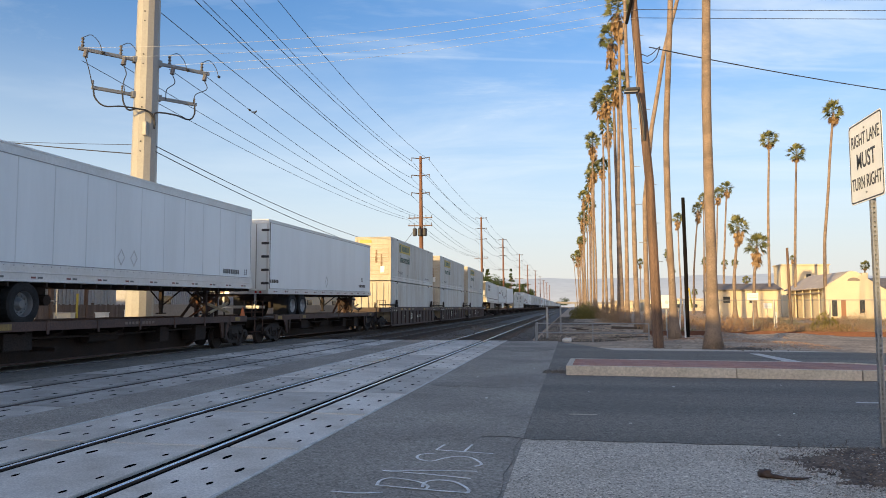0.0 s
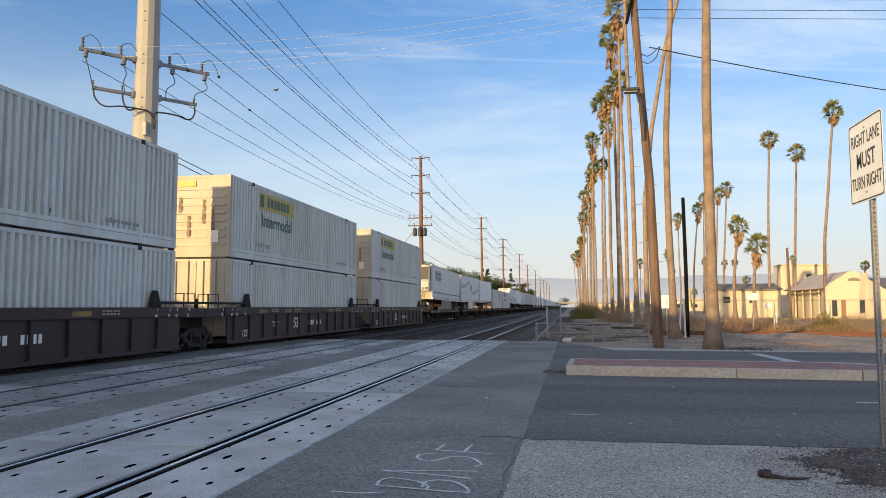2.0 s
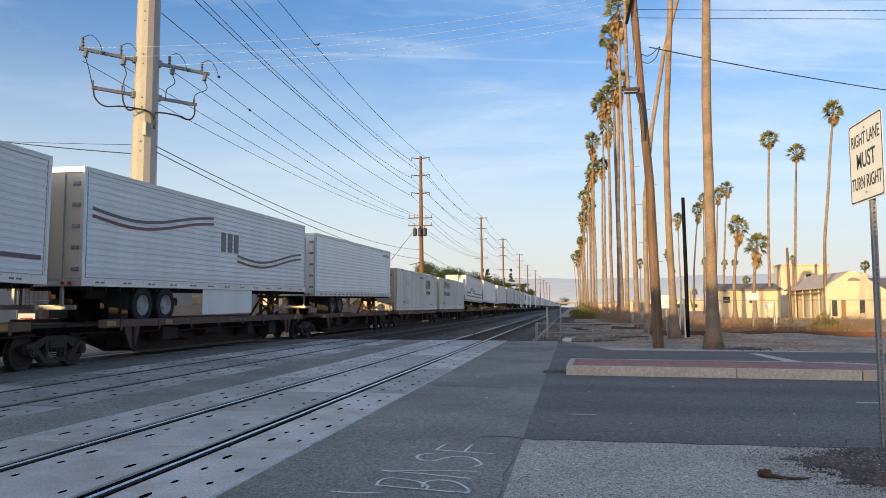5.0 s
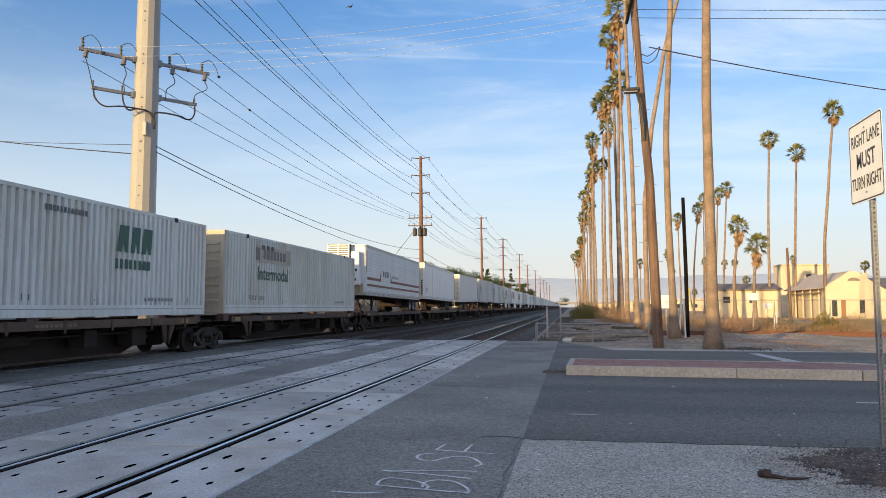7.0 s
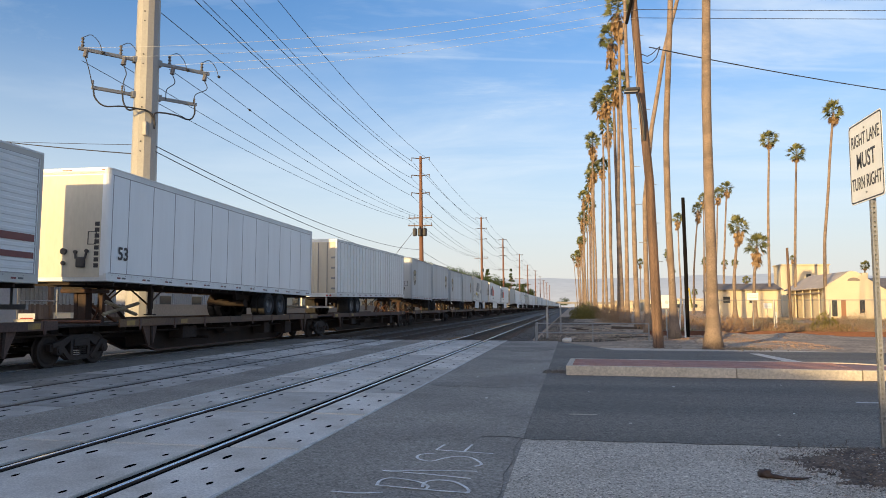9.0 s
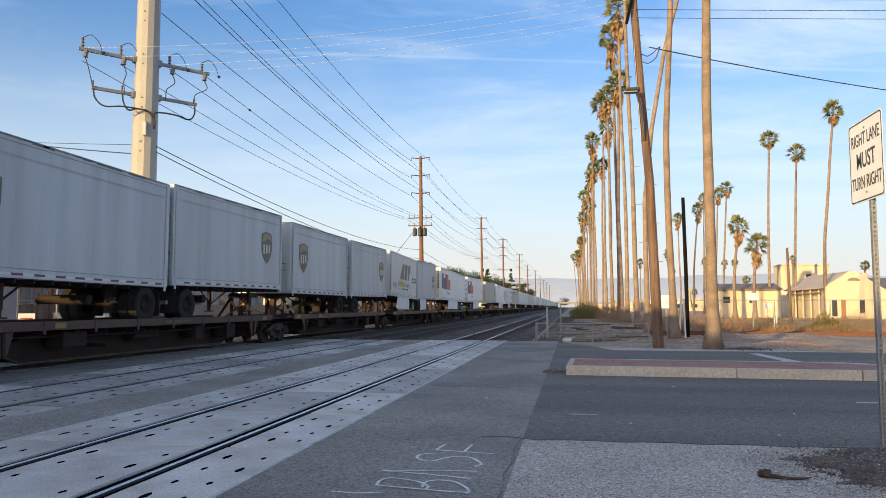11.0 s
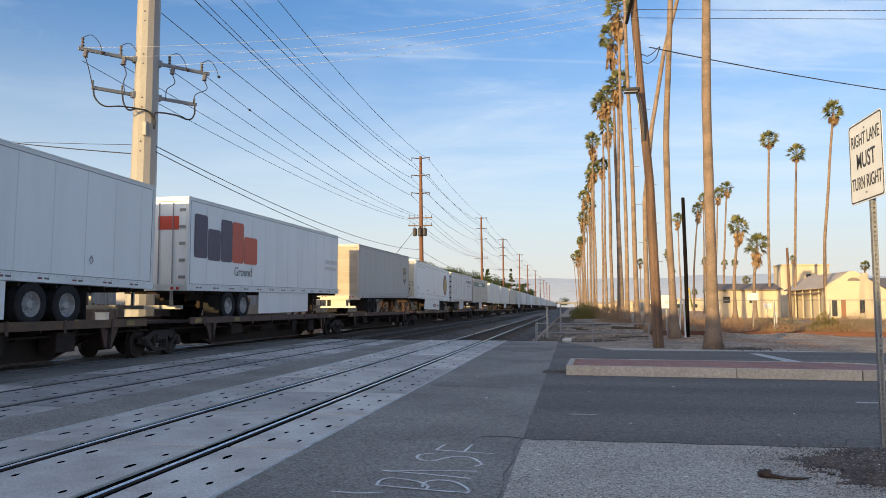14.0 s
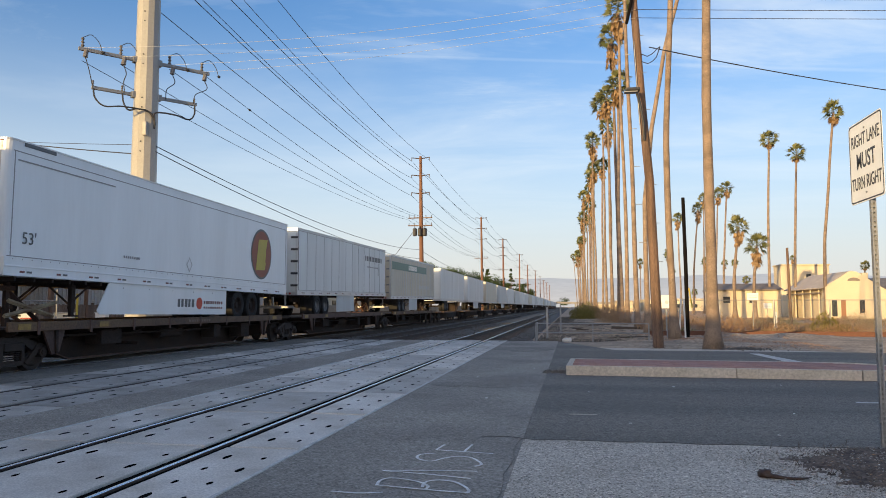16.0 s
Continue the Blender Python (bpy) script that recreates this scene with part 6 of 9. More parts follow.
            part("rust_streak", front(x, x + rnd.uniform(0.02, 0.07), 0.015, floor + rnd.uniform(0.05, 0.2), floor + rnd.uniform(0.4, 0.7), 0.011, 0), "stain", o)
        bm = B()
        for x in (-0.5, 0.35):
            tube(bm, smooth_line([(x, yn - out * 0.05, floor + 0.62), (x + 0.1, yn - out * 0.22, floor + 0.4), (x - 0.1, yn - out * 0.3, floor + 0.05), (x + 0.15, yn - out * 0.1, floor - 0.3)], 6), 0.022, 5)
        part("air_hose", bm, "ink", o, "hanging black air hoses")
    if reefer == "wide":
        u = part("cooling_unit", front(-1.14, 1.12, 0.5, floor + 0.72, top - 0.03, 0, 0.13), "beige", o, "off-white refrigeration unit with wrapped black grilles")
        for a, b, z0, z1 in ((-1.1, -0.84, top - 1.5, top - 0.22), (0.2, 1.0, top - 1.36, top - 0.2)):
            part("grille", front(a, b, 0.508, z0, z1, 0.49, 0.03), "ink", u, "dark air grille")
            bm = B()
            for z in np.arange(z0 + 0.1, z1 - 0.06, 0.17):
                box(bm, a + 0.04, b - 0.04, *sorted((yn - out * 0.507, yn - out * 0.522)), z, z + 0.03)
            part("louvre", bm, "ink", u)
        part("grille", box(B(), 1.1, 1.128, *sorted((yn - out * 0.37, yn - out * 0.05)), top - 1.4, top - 0.22, 0.01), "ink", u, "dark side grille")
        part("unit_panel", front(-0.8, 0.1, 0.512, top - 1.3, top - 0.25, 0.495, 0.03), "beige", u)
        part("badge", front(-0.66, -0.02, 0.517, top - 0.62, top - 0.42, 0.51, 0), "seam", u, "grey badge plate")
        part("badge_bar", front(-0.55, -0.12, 0.521, top - 0.56, top - 0.48, 0.516, 0), "tag", u)
        part("unit_groove", front(-1.11, 1.09, 0.505, top - 1.52, top - 1.47, 0.48, 0), "slate", u)
        part("unit_panel", front(-1.0, 1.0, 0.53, floor + 0.85, top - 1.6, 0.49, 0.05), "beige", u)
        for a, b, z in ((-0.55, -0.25, 0.98), (-0.15, 0.12, 0.98), (0.45, 0.6, 0.9), (0.68, 1.0, 0.92)):
            part("latch", front(a, b, 0.545, floor + z, floor + z + (0.14 if a > 0.3 else 0.04), 0.525, 0.01), "ink", u)
    elif reefer == "slats":
        u = part("cooling_unit", front(-1.05, 0.98, 0.46, floor + 0.62, top - 1.42, 0, 0.06), "bright", o, "white refrigeration unit with a slatted upper grille")
        part("grille_box", front(-1.05, 0.32, 0.42, top - 1.4, top + 0.02, 0, 0.03), "slate", u, "dark condenser box")
        for z in np.arange(top - 1.3, top - 0.08, 0.135):
            part("louvre", front(-1.03, 0.3, 0.47, z, z + 0.06, 0.41, 0.012), "bright", u)
        for a, b in ((-1.06, -1.0), (-0.4, -0.34), (0.28, 0.34)):
            part("grille_post", front(a, b, 0.48, top - 1.4, top + 0.03, 0.4, 0.008), "bright", u)
        part("cowl", front(0.42, 0.98, 0.5, top - 1.5, top - 0.42, 0, 0.16), "bright", u, "rounded white engine cowl")
        for a, b, z0, z1 in ((-1.0, -0.36, 0.72, 1.62), (-0.3, 0.3, 0.72, 1.62), (0.4, 0.95, 0.66, 1.6)):
            part("unit_panel", front(a, b, 0.49, floor + z0, floor + z1, 0.44, 0.02), "bright", u)
        for a, b, z in ((0.55, 0.72, 1.22), (0.5, 0.8, 0.86), (-0.2, 0.0, 0.92), (0.72, 0.86, 1.45)):
            part("vent", front(a, b, 0.5, floor + z, floor + z + 0.16, 0.485, 0.008), "ink", u)
    if not reefer:
        for x, z, r in ((0.02, 0.82, 0.09), (0.02, 0.5, 0.06), (0.38, 0.8, 0.05), (0.72, 0.82, 0.05)):
            bm = tube(B(), [(x, yn, floor + z), (x, yn - out * 0.07, floor + z)], r, 10)
            if x > 0.1:
                tube(bm, [(x, yn - out * 0.05, floor + 0.8), (x + (0.03 if x < 0.5 else -0.03), yn - out * 0.05, floor + 0.62)], 0.03, 6)
            part("air_coupling", bm, "ink", o, "black air line coupling")
        part("coupling_box", box(B(), 0.43, 0.68, *sorted((yn, yn - out * 0.09)), floor + 0.38, floor + 0.66, 0.03), "ink", o)
        bm = B()
        for a, b, z0, z1 in ((0.72, 0.98, 1.0, 1.02), (0.72, 0.98, 1.34, 1.36), (0.72, 0.74, 1.02, 1.34), (0.96, 0.98, 1.02, 1.34)):
            box(bm, a, b, *sorted((yn, yn - out * 0.02)), floor + z0, floor + z1)
        part("document_holder", bm, "ink", o)
        for z in (top - 0.05,):
            bm = B()
            for x in (-1.1, -0.1, 0.0, 0.1, 1.1):
                box(bm, x - 0.04, x + 0.04, *sorted((yn, yn - out * 0.02)), top - 0.07, top - 0.045)
            part("marker_lamp", bm, "maroon", o)
        # white trailers' noses: sunlit tone put into a duller, dirty paint
        part("nose_face", box(B(), -1.1, 1.1, *sorted((yn + out * 0.01, yn - out * 0.006)), floor + 0.12, top - band - 0.03, 0.002), "nose" if paint in ("bright", "white") else paint, o, "dirty front wall, white ones dulled to cream for the sun")
    # underneath: slider frame, axles, landing legs
    wy = (L - setback) if nose == 0 else setback
    if axles == 2:
        part("slider_frame", box(box(B(), -0.55, -0.4, wy - 2.2, wy + 2.2, floor - 0.32, floor), 0.4, 0.55, wy - 2.2, wy + 2.2, floor - 0.32, floor), "under", o)
        for k in (-0.62, 0.62):
            axle(o, wy + k, rim)
        for sx in (-0.5, 0.5):
            for k in (-1.3, 0, 1.3):
                part("spring_hanger", box(B(), sx - 0.06, sx + 0.06, wy + k - 0.15, wy + k + 0.15, floor - 0.6, floor - 0.3), "under", o)
    else:
        wy = (L - 1.0) if nose == 0 else 1.0
        part("slider_frame", box(box(B(), -0.55, -0.4, wy - 0.9, wy + 0.9, floor - 0.32, floor), 0.4, 0.55, wy - 0.9, wy + 0.9, floor - 0.32, floor), "under", o)
        axle(o, wy, rim)
    back = 1 if nose == 0 else -1
    for sx in (-0.95, 0.95):
        part("mud_flap", box(B(), sx - 0.3, sx + 0.3, wy + back * (1.35 if axles == 2 else 0.75) - 0.01, wy + back * (1.35 if axles == 2 else 0.75) + 0.01, floor - 0.88, floor - 0.12), "black", o)
    part("air_tank", tube(B(), [(-0.75, wy - back * 1.95, floor - 0.42), (0.8, wy - back * 1.95, floor - 0.42)], [0.14, 0.14], 10), "under", o)
    part("brake_chamber", tube(B(), [(0.3, wy + 0.25, floor - 0.62), (0.3, wy + 0.5, floor - 0.62)], 0.1, 8), "under", o)
    ly = 2.9 if nose == 0 else L - 2.9
    if L < 10:
        ly = 2.3 if nose == 0 else L - 2.3
    for sx in (-0.85, 0.85):
        bm = B()
        box(bm, sx - 0.06, sx + 0.06, ly - 0.07, ly + 0.07, floor - 0.72, floor, 0.01)
        box(bm, sx - 0.05, sx + 0.05, ly - 0.05, ly + 0.05, floor - 0.88, floor - 0.7)
        box(bm, sx - 0.13, sx + 0.13, ly - 0.13, ly + 0.13, floor - 0.92, floor - 0.88)
        leg = part("landing_leg", bm, "under", o)
        bm = B()
        bar_between(bm, (sx * 0.99, ly + (0.85 if nose == 0 else -0.85), floor), (sx * 0.99, ly, floor - 0.55), 0.035)
        bar_between(bm, (0, ly + 0.02, floor), (sx * 0.99, ly, floor - 0.65), 0.03)
        part("leg_brace", bm, "under", leg)
    part("king_pin_plate", box(B(), -0.6, 0.6, *((0.2, 1.6) if nose == 0 else (L - 1.6, L - 0.2)), floor - 0.09, floor), "under", o)
    tagged(part("floor_joist", joists(L, floor), "under", o), kind="stuff")
    if skirt:
        y0, y1, mt = skirt
        zb = floor - 0.86
        k = part("side_skirt", poly(B(), [(1.24, y0 + (0.04 if nose else 0.55), floor), (1.24, y0 + (0.0 if nose else 0.08), zb + 0.1), (1.24, y0 + (0.05 if nose else 0.2), zb), (1.24, y1, zb), (1.24, y1, floor)], (0.02, 0, 0)), mt, o, "side skirt panel")
        for y in np.arange(y0 + 1.2, y1 - 0.3, 1.3):
            part("skirt_bolt", tube(B(), [(1.258, y, floor - 0.12), (1.265, y, floor - 0.12)], 0.018, 6), "seam", k)
    a = rise / L * (1 if nose else -1)
    return ride(o, s, -wy * a, math.degrees(a))


def joists(L, floor):
    bm = B()
    for y in np.arange(0.4, L, 0.62):
        box(bm, -1.25, 1.25, y, y + 0.06, floor - 0.1, floor)
    return bm


# -- containers --
def container(s, L, z0, paint="container", h=2.9, label="pale corrugated steel container", end_ribs=True, period=0.25, rail=0.18):
    o = thing("container", label, "container", "containers on the train")
    z1 = z0 + h
    def wall(x, d):
        bm = B()
        ys, depth, y = [], [], 0.13
        k = 0
        while y < L - 0.16:
            for dy, dp in ((0, 0), (0.5 * period, 0), (0.6 * period, 1), (0.9 * period, 1)):
                ys.append(y + dy); depth.append(dp)
            y += period
        ys.append(L - 0.13); depth.append(0)
        lo = [bm.verts.new((x - d * 0.105 * p, q, z0 + rail - 0.02)) for q, p in zip(ys, depth)]
        hi = [bm.verts.new((x - d * 0.105 * p, q, z1 - 0.1)) for q, p in zip(ys, depth)]
        for i in range(len(ys) - 1):
            f = (lo[i], lo[i + 1], hi[i + 1], hi[i])
            bm.faces.new(f if d > 0 else f[::-1])
        return bm
    part("side_wall", wall(1.29, 1), paint, o)
    part("side_wall", wall(-1.29, -1), paint, o)
    part("core", box(B(), -1.18, 1.18, 0.05, L - 0.05, z0 + 0.02, z1 - 0.03), paint, o)
    for sx in (-1, 1):
        for z in ((z0, z0 + rail), (z1 - 0.1, z1)):
            part("long_rail", box(B(), *sorted((sx * 1.2, sx * 1.3)), 0.1, L - 0.1, *z, 0.01), paint, o)
        if rail > 0.2:
            # a raised grey strip paints the shade of the groove
            part("rail_groove", box(B(), *sorted((sx * 1.296, sx * 1.302)), 0.14, L - 0.14, z0 + rail * 0.62, z0 + rail * 0.62 + 0.02), "seam", o, "grey strip drawing the shaded groove of the lower rail")
    for y in (0.0, L - 0.14):
        bm = B()
        for sx in (-1, 1):
            box(bm, *sorted((sx * 1.15, sx * 1.302)), y, y + 0.14, z0, z1, 0.012)
        box(bm, -1.15, 1.15, y + 0.01, y + 0.13, z1 - 0.12, z1 - 0.002)
        box(bm, -1.15, 1.15, y + 0.01, y + 0.13, z0, z0 + 0.16)
        # only the near frame takes the cream toned for sunlight
        part("end_frame", bm, paint if y else "end_cream", o)
    # lifting posts set in from the ends
    for y in (1.95, L - 1.95):
        for sx in (-1, 1):
            part("lift_post", box(B(), *sorted((sx * 1.26, sx * 1.306)), y - 0.09, y + 0.09, z0, z1 - 0.12, 0.01), paint, o)
        for sx in (-1, 1):
            part("corner_casting", box(B(), *sorted((sx * 1.2, sx * 1.312)), y - 0.1, y + 0.1, z1 - 0.13, z1 + 0.012, 0.015), "rust", o, "dark lifting casting")
    if end_ribs:
        e = part("end_wall", box(B(), -1.14, 1.14, 0.03, 0.07, z0 + 0.16, z1 - 0.12), "end_cream", o)
        bm = box(B(), -1.1, 1.1, -0.005, 0.045, 0.0, 0.1, 0.012)
        first = None
        for z in np.arange(z0 + 0.4, z1 - 0.3, 0.3):
            if first is None:
                first = part("end_rib", bm, "end_cream", e)
                first.location.z = z
            else:
                share(first, e, Matrix.Translation((0, 0, z)))
    else:
        for sx in (-1, 1):
            d = part("door", box(B(), *sorted((sx * 0.01, sx * 1.13)), 0.01, 0.06, z0 + 0.17, z1 - 0.13, 0.01), "end_cream", o)
            bm = B()
            for x in (0.3, 0.8):
                tube(bm, [(sx * x, -0.02, z0 + 0.1), (sx * x, -0.02, z1 - 0.08)], 0.02, 6)
                box(bm, sx * x - 0.04, sx * x + 0.12, -0.03, 0.0, z0 + 1.1, z0 + 1.16)
            part("lock_rod", bm, "galv", d)
    words(o, "TOPLIFT ONLY", 2.9 if L > 16.2 else 3.0, z0 + rail + 0.28, 0.26, "slate", 1.292, 0.85)
    bars(o, L - 3.6, z0 + rail + 0.12, 1.6, 0.1, 9, "seam", 1.303, int(s) + 1)
    for k in range(9):
        y = 0.8 + (k * 2.37 + s) % (L - 1.6)
        part("scuff", box(B(), 1.2915, 1.2935, y, y + 0.03, z0 + rail + 0.1, z0 + rail + 0.16 + 0.05 * (k % 3)), "slate", o)
    return ride(o, s)


def intermodal(o, z0, L, y=2.6, big=1.0, plate="gold", ink="green", label="worn yellow sign panel with dark bars"):
    """A sign plate with unreadable bars over green lettering."""
    p = side_plate(o, "sign_plate", y, y + 3.68 * big, z0 + 1.97, z0 + 2.64, plate, 1.292, label=label)
    bm = B()
    rnd = random.Random(8)
    q = y + 0.75
    for k in range(7):
        w = rnd.uniform(0.2, 0.3)
        box(bm, 1.298, 1.304, q, q + w, z0 + 2.12, z0 + 2.5)
        q += w + 0.1
    box(bm, 1.298, 1.303, y + 0.05, y + 0.4, z0 + 2.05, z0 + 2.55)
    tagged(part("lettering_bar", bm, ink, p), kind="stuff")
    words(o, "Intermodal", y + 1.82 * big, z0 + 1.5, 0.74, "green", 1.3, 1.0, 0.014)


def well_wagon(s0, s1, c0, c1, near, far, number):
    """Articulated well unit: deep ribbed sides and a platform at each end."""
    L = s1 - s0
    a, b = c0 - s0 - 0.2, c1 - s0 + 0.2
    o = thing("well_wagon", "dark maroon well wagon with ribbed sides under double-stacked containers", "rail wagon", "wagons of the train")
    for sx in (-1, 1):
        x0, x1 = sorted((sx * 1.34, sx * 1.385))
        w = part("side_sill", box(B(), x0, x1, a, b, 0.2, 1.3, 0.006), "well", o)
        part("top_flange", box(B(), *sorted((sx * 1.31, sx * 1.46)), a - 0.3, b + 0.3, 1.2, 1.5, 0.025), "well", w)
        part("bottom_flange", box(B(), *sorted((sx * 1.31, sx * 1.45)), a, b, 0.16, 0.26, 0.012), "well", w)
        if sx > 0:
            first = None
            for y in np.arange(a + 0.5, b - 0.3, 1.31):
                if first is None:
                    first = part("rib", box(B(), 1.385, 1.455, -0.05, 0.05, 0.28, 1.26, 0.006), "well", w)
                    first.location.y = y
                else:
                    share(first, w, Matrix.Translation((0, y, 0)))
            words(w, "53", a + 6.72, 0.78, 0.64, "signwhite", 1.387, 0.95, 0.008)
            bars(w, a + 8.3, 0.66, 0.75, 0.22, 4, "signwhite", 1.387, 3)
            bars(w, a + 9.4, 0.66, 0.75, 0.22, 4, "signwhite", 1.387, 4)
            bars(w, a + 4.0, 0.84, 0.7, 0.06, 9, "cream", 1.387, 5)
            bars(w, a + 4.1, 0.72, 0.5, 0.05, 7, "cream", 1.387, 6)
            if number:
                words(w, "125T", a + 1.55, 0.5, 0.36, "signwhite", 1.387, 0.9, 0.004)
            for y in (a + 2.6, a + 5.2, a + 11.0):
                part("reflector", box(B(), 1.461, 1.467, y, y + 0.75, 1.27, 1.4), "reflect_gold", w, "yellow reflector strip")
                bars(w, y + 1.2, 1.3, 0.8, 0.04, 5, "tan", 1.461, 7); bars(w, y + 1.2, 1.38, 0.8, 0.04, 5, "tan", 1.461, 8)
    part("well_floor", box(B(), -1.34, 1.34, a, b, 0.24, 0.34), "well", o)
    for e, y0, y1 in ((0, 0.0, a), (1, b, L)):
        plat = part("end_platform", box(box(B(), -1.4, 1.4, y0 + 0.02, y1, 1.16, 1.46, 0.02), -0.4, 0.4, y0 + 0.02, y1, 0.62, 1.2), "well", o)
        ym = (y0 + y1) / 2
        bm = B()
        box(bm, 1.2, 1.5, y0 + 0.1, y1 + (1.6 if e == 0 else 0), 1.6, 1.68, 0.01) if e == 0 else box(bm, 1.2, 1.5, y0 - 1.6, y1 - 0.1, 1.6, 1.68, 0.01)
        part("walkway", bm, "under", plat, "dark grating walkway")
        yk = y1 + 1.5 if e == 0 else y0 - 1.5
        part("stacking_guide", poly(B(), [(1.36, yk - 0.28, 1.5), (1.36, yk + 0.28, 1.5), (1.36, yk + 0.07, 2.0), (1.36, yk - 0.07, 2.0)], (0.12, 0, 0)), "under", plat)
        bm = B()
        for yy in (ym - 0.35, ym + 0.35):
            tube(bm, [(1.25, yy, 1.46), (1.25, yy, 1.95), (0.85, yy, 1.95), (0.85, yy, 1.46)], 0.022, 5)
        tube(bm, [(0.6, ym, 1.46), (0.6, ym, 1.8)], 0.05, 6)
        part("grab_rail", bm, "under", plat)
        # stacking marks on the top chord
        for q, mark in ((0.0, "40"), (0.7, "45"), (1.12, "48"), (1.85, "53")):
            yq = b - 1.45 + q if e else a + 1.3 - q
            words(w, mark, yq, 1.24, 0.14, "signwhite", 1.462, 0.9, 0.003)
            part("stacking_mark", box(B(), 1.461, 1.465, yq + 0.05, yq + 0.08, 1.38, 1.47), "signwhite", w)
    for e, kind in ((0, near), (1, far)):
        yb = {"own": 1.5, "shared": 0.0, "": None}[kind]
        if yb is not None:
            bogie(o, yb if e == 0 else L - yb)
        if kind == "own":
            coupler(o, *((-0.45, 0.5) if e == 0 else (L - 0.5, L + 0.45)))
    return ride(o, s0)


def build_train():
    # double-stacked containers in three articulated wells
    for i, (c0, c1, a, b, n, f) in enumerate(((49.5, 65.3, 46.6, 67.15, "own", "shared"), (69.0, 85.15, 67.15, 86.75, "", "shared"), (88.25, 104.0, 86.75, 106.6, "", "own"))):
        well_wagon(a, b, c0, c1, n, f, i != 0)
        L = c1 - c0
        container(c0, L, 0.44, "container", 2.85, "pale grey corrugated container, lower one of a stack", False)
        low = MOVING[-1][0]
        for y in (0.1, L - 0.1, 1.95, L - 1.95):
            for sx in (-1.2, 1.2):
                part("twist_lock", box(B(), sx - 0.07, sx + 0.07, y - 0.08, y + 0.08, 3.28, 3.365, 0.01), "rust", low)
        o = container(c0, L, 3.36, "container", 3.06, "pale grey corrugated container with a worn yellow panel and green lettering", True, 0.25, 0.34)
        intermodal(o, 3.52, L)
        diamond(o, 8.2, 5.5, 0.2, "silver", 1.3)
        diamond(o, 8.2, 4.2, 0.2, "silver", 1.3)
        part("patch", box(B(), 0.55, 0.85, -0.012, 0.0, 3.9, 4.35), "signwhite", o, "white end placard")
        rr = random.Random(i)
        for x, z0, z1 in ((-0.35, 4.1, 4.9), (0.25, 4.6, 5.5), (0.62, 4.0, 5.2), (-0.7, 5.0, 5.6)):
            n = 9
            left = [(x - 0.05 - 0.05 * rr.random() * (1 - k / n), -0.009, z0 + (z1 - z0) * k / n) for k in range(n + 1)]
            right = [(x + 0.05 + 0.05 * rr.random() * (1 - k / n), -0.009, z0 + (z1 - z0) * k / n) for k in range(n + 1)]
            part("rust_streak", poly(B(), left + right[::-1], (0, 0.004, 0)), "stain", o, "brown rust streak")
        p = part("end_plate", box(B(), -0.95, -0.1, -0.012, 0.0, 6.0, 6.22), "gold", o, "worn yellow end panel")
    # single containers on spine wagons
    o = container(161.2, 16.05, 1.26, "container", 3.06, "grey-white corrugated container with dark green emblem", False, 0.25, 0.3)
    bm = B()
    for y, w in ((11.05, 0.5), (11.7, 0.42), (12.22, 0.5)):
        poly(bm, [(1.3, y, 3.05), (1.3, y + w * 0.45, 3.05), (1.3, y + w * 0.6, 3.4), (1.3, y + w * 0.75, 3.05), (1.3, y + w, 3.05), (1.3, y + w * 1.12, 3.8), (1.3, y + w * 0.25, 3.8)], (0.006, 0, 0))
    part("emblem", bm, "green", o, "dark green emblem shapes")
    bars(o, 11.0, 2.58, 1.75, 0.27, 8, "green", 1.3, 4)
    for y in (3.3, 3.95):
        diamond(o, y, 3.35, 0.26, "signwhite")
        diamond(o, y, 1.95, 0.26, "signwhite")
    bars(o, 8.2, 3.85, 1.6, 0.14, 12, "slate", 1.303, 12)
    column(o, -0.02, 2.2, 3.9, "ink", 0.1, 1.303)
    part("patch", box(B(), 0.1, 0.9, -0.014, 0.0, 3.0, 3.6), "slate", o, "dark end panel")
    part("patch", box(B(), 0.2, 0.95, -0.014, 0.0, 3.72, 3.9), "green", o, "green end panel")
    o = container(178.6, 16.25, 1.28, "container", 3.04, "weathered pale corrugated container with a faded panel and green lettering", True, 0.25, 0.3)
    intermodal(o, 1.34, 16.1, 2.7, 1.0, "end_cream", "slate", "faded cream sign panel with dark bars")
    bm = B()
    for y in (3.3, 3.75, 4.2):
        box(bm, 1.3, 1.306, y, y + 0.28, 3.84, 4.02)
    part("patch", bm, "ink", o, "dark square patches")
    diamond(o, 9.3, 1.75, 0.26, "silver")
    spine_wagon(160.4, 177.95, "own", "shared", [], [(1.25, 16.3)], 2)
    spine_wagon(177.95, 195.75, "", "own", [], [(1.25, 16.5)], 3)

    trailers = []

    def T(s, L, nose, **k):
        o = trailer(s, L, nose, seed=int(s), **k)
        trailers.append((s, L, nose))
        return o
    # A, B: plain vans ahead of the stacks
    o = T(10.9, 16.15, 1, paint="bright", style="seams", post="white", low=0.42, band=0.24, label="white van trailer with a studded lower rail, standing on the wagon")
    diamond(o, 7.6, 2.85, 0.24); diamond(o, 8.2, 2.85, 0.24)
    bars(o, 13.7, 2.62, 1.3, 0.16, 9, "slate")
    words(o, "53", 15.5, 2.7, 0.3, "slate")
    o = T(28.65, 15.75, 1, paint="bright", style="plain", end="black", rim=1, label="plain white van trailer with black door hinges")
    diamond(o, 7.3, 2.75, 0.3)
    words(o, "53", 13.75, 2.98, 0.34); bars(o, 13.1, 2.55, 1.35, 0.15, 9)
    bars(o, 0.15, 2.55, 0.9, 0.14, 5)
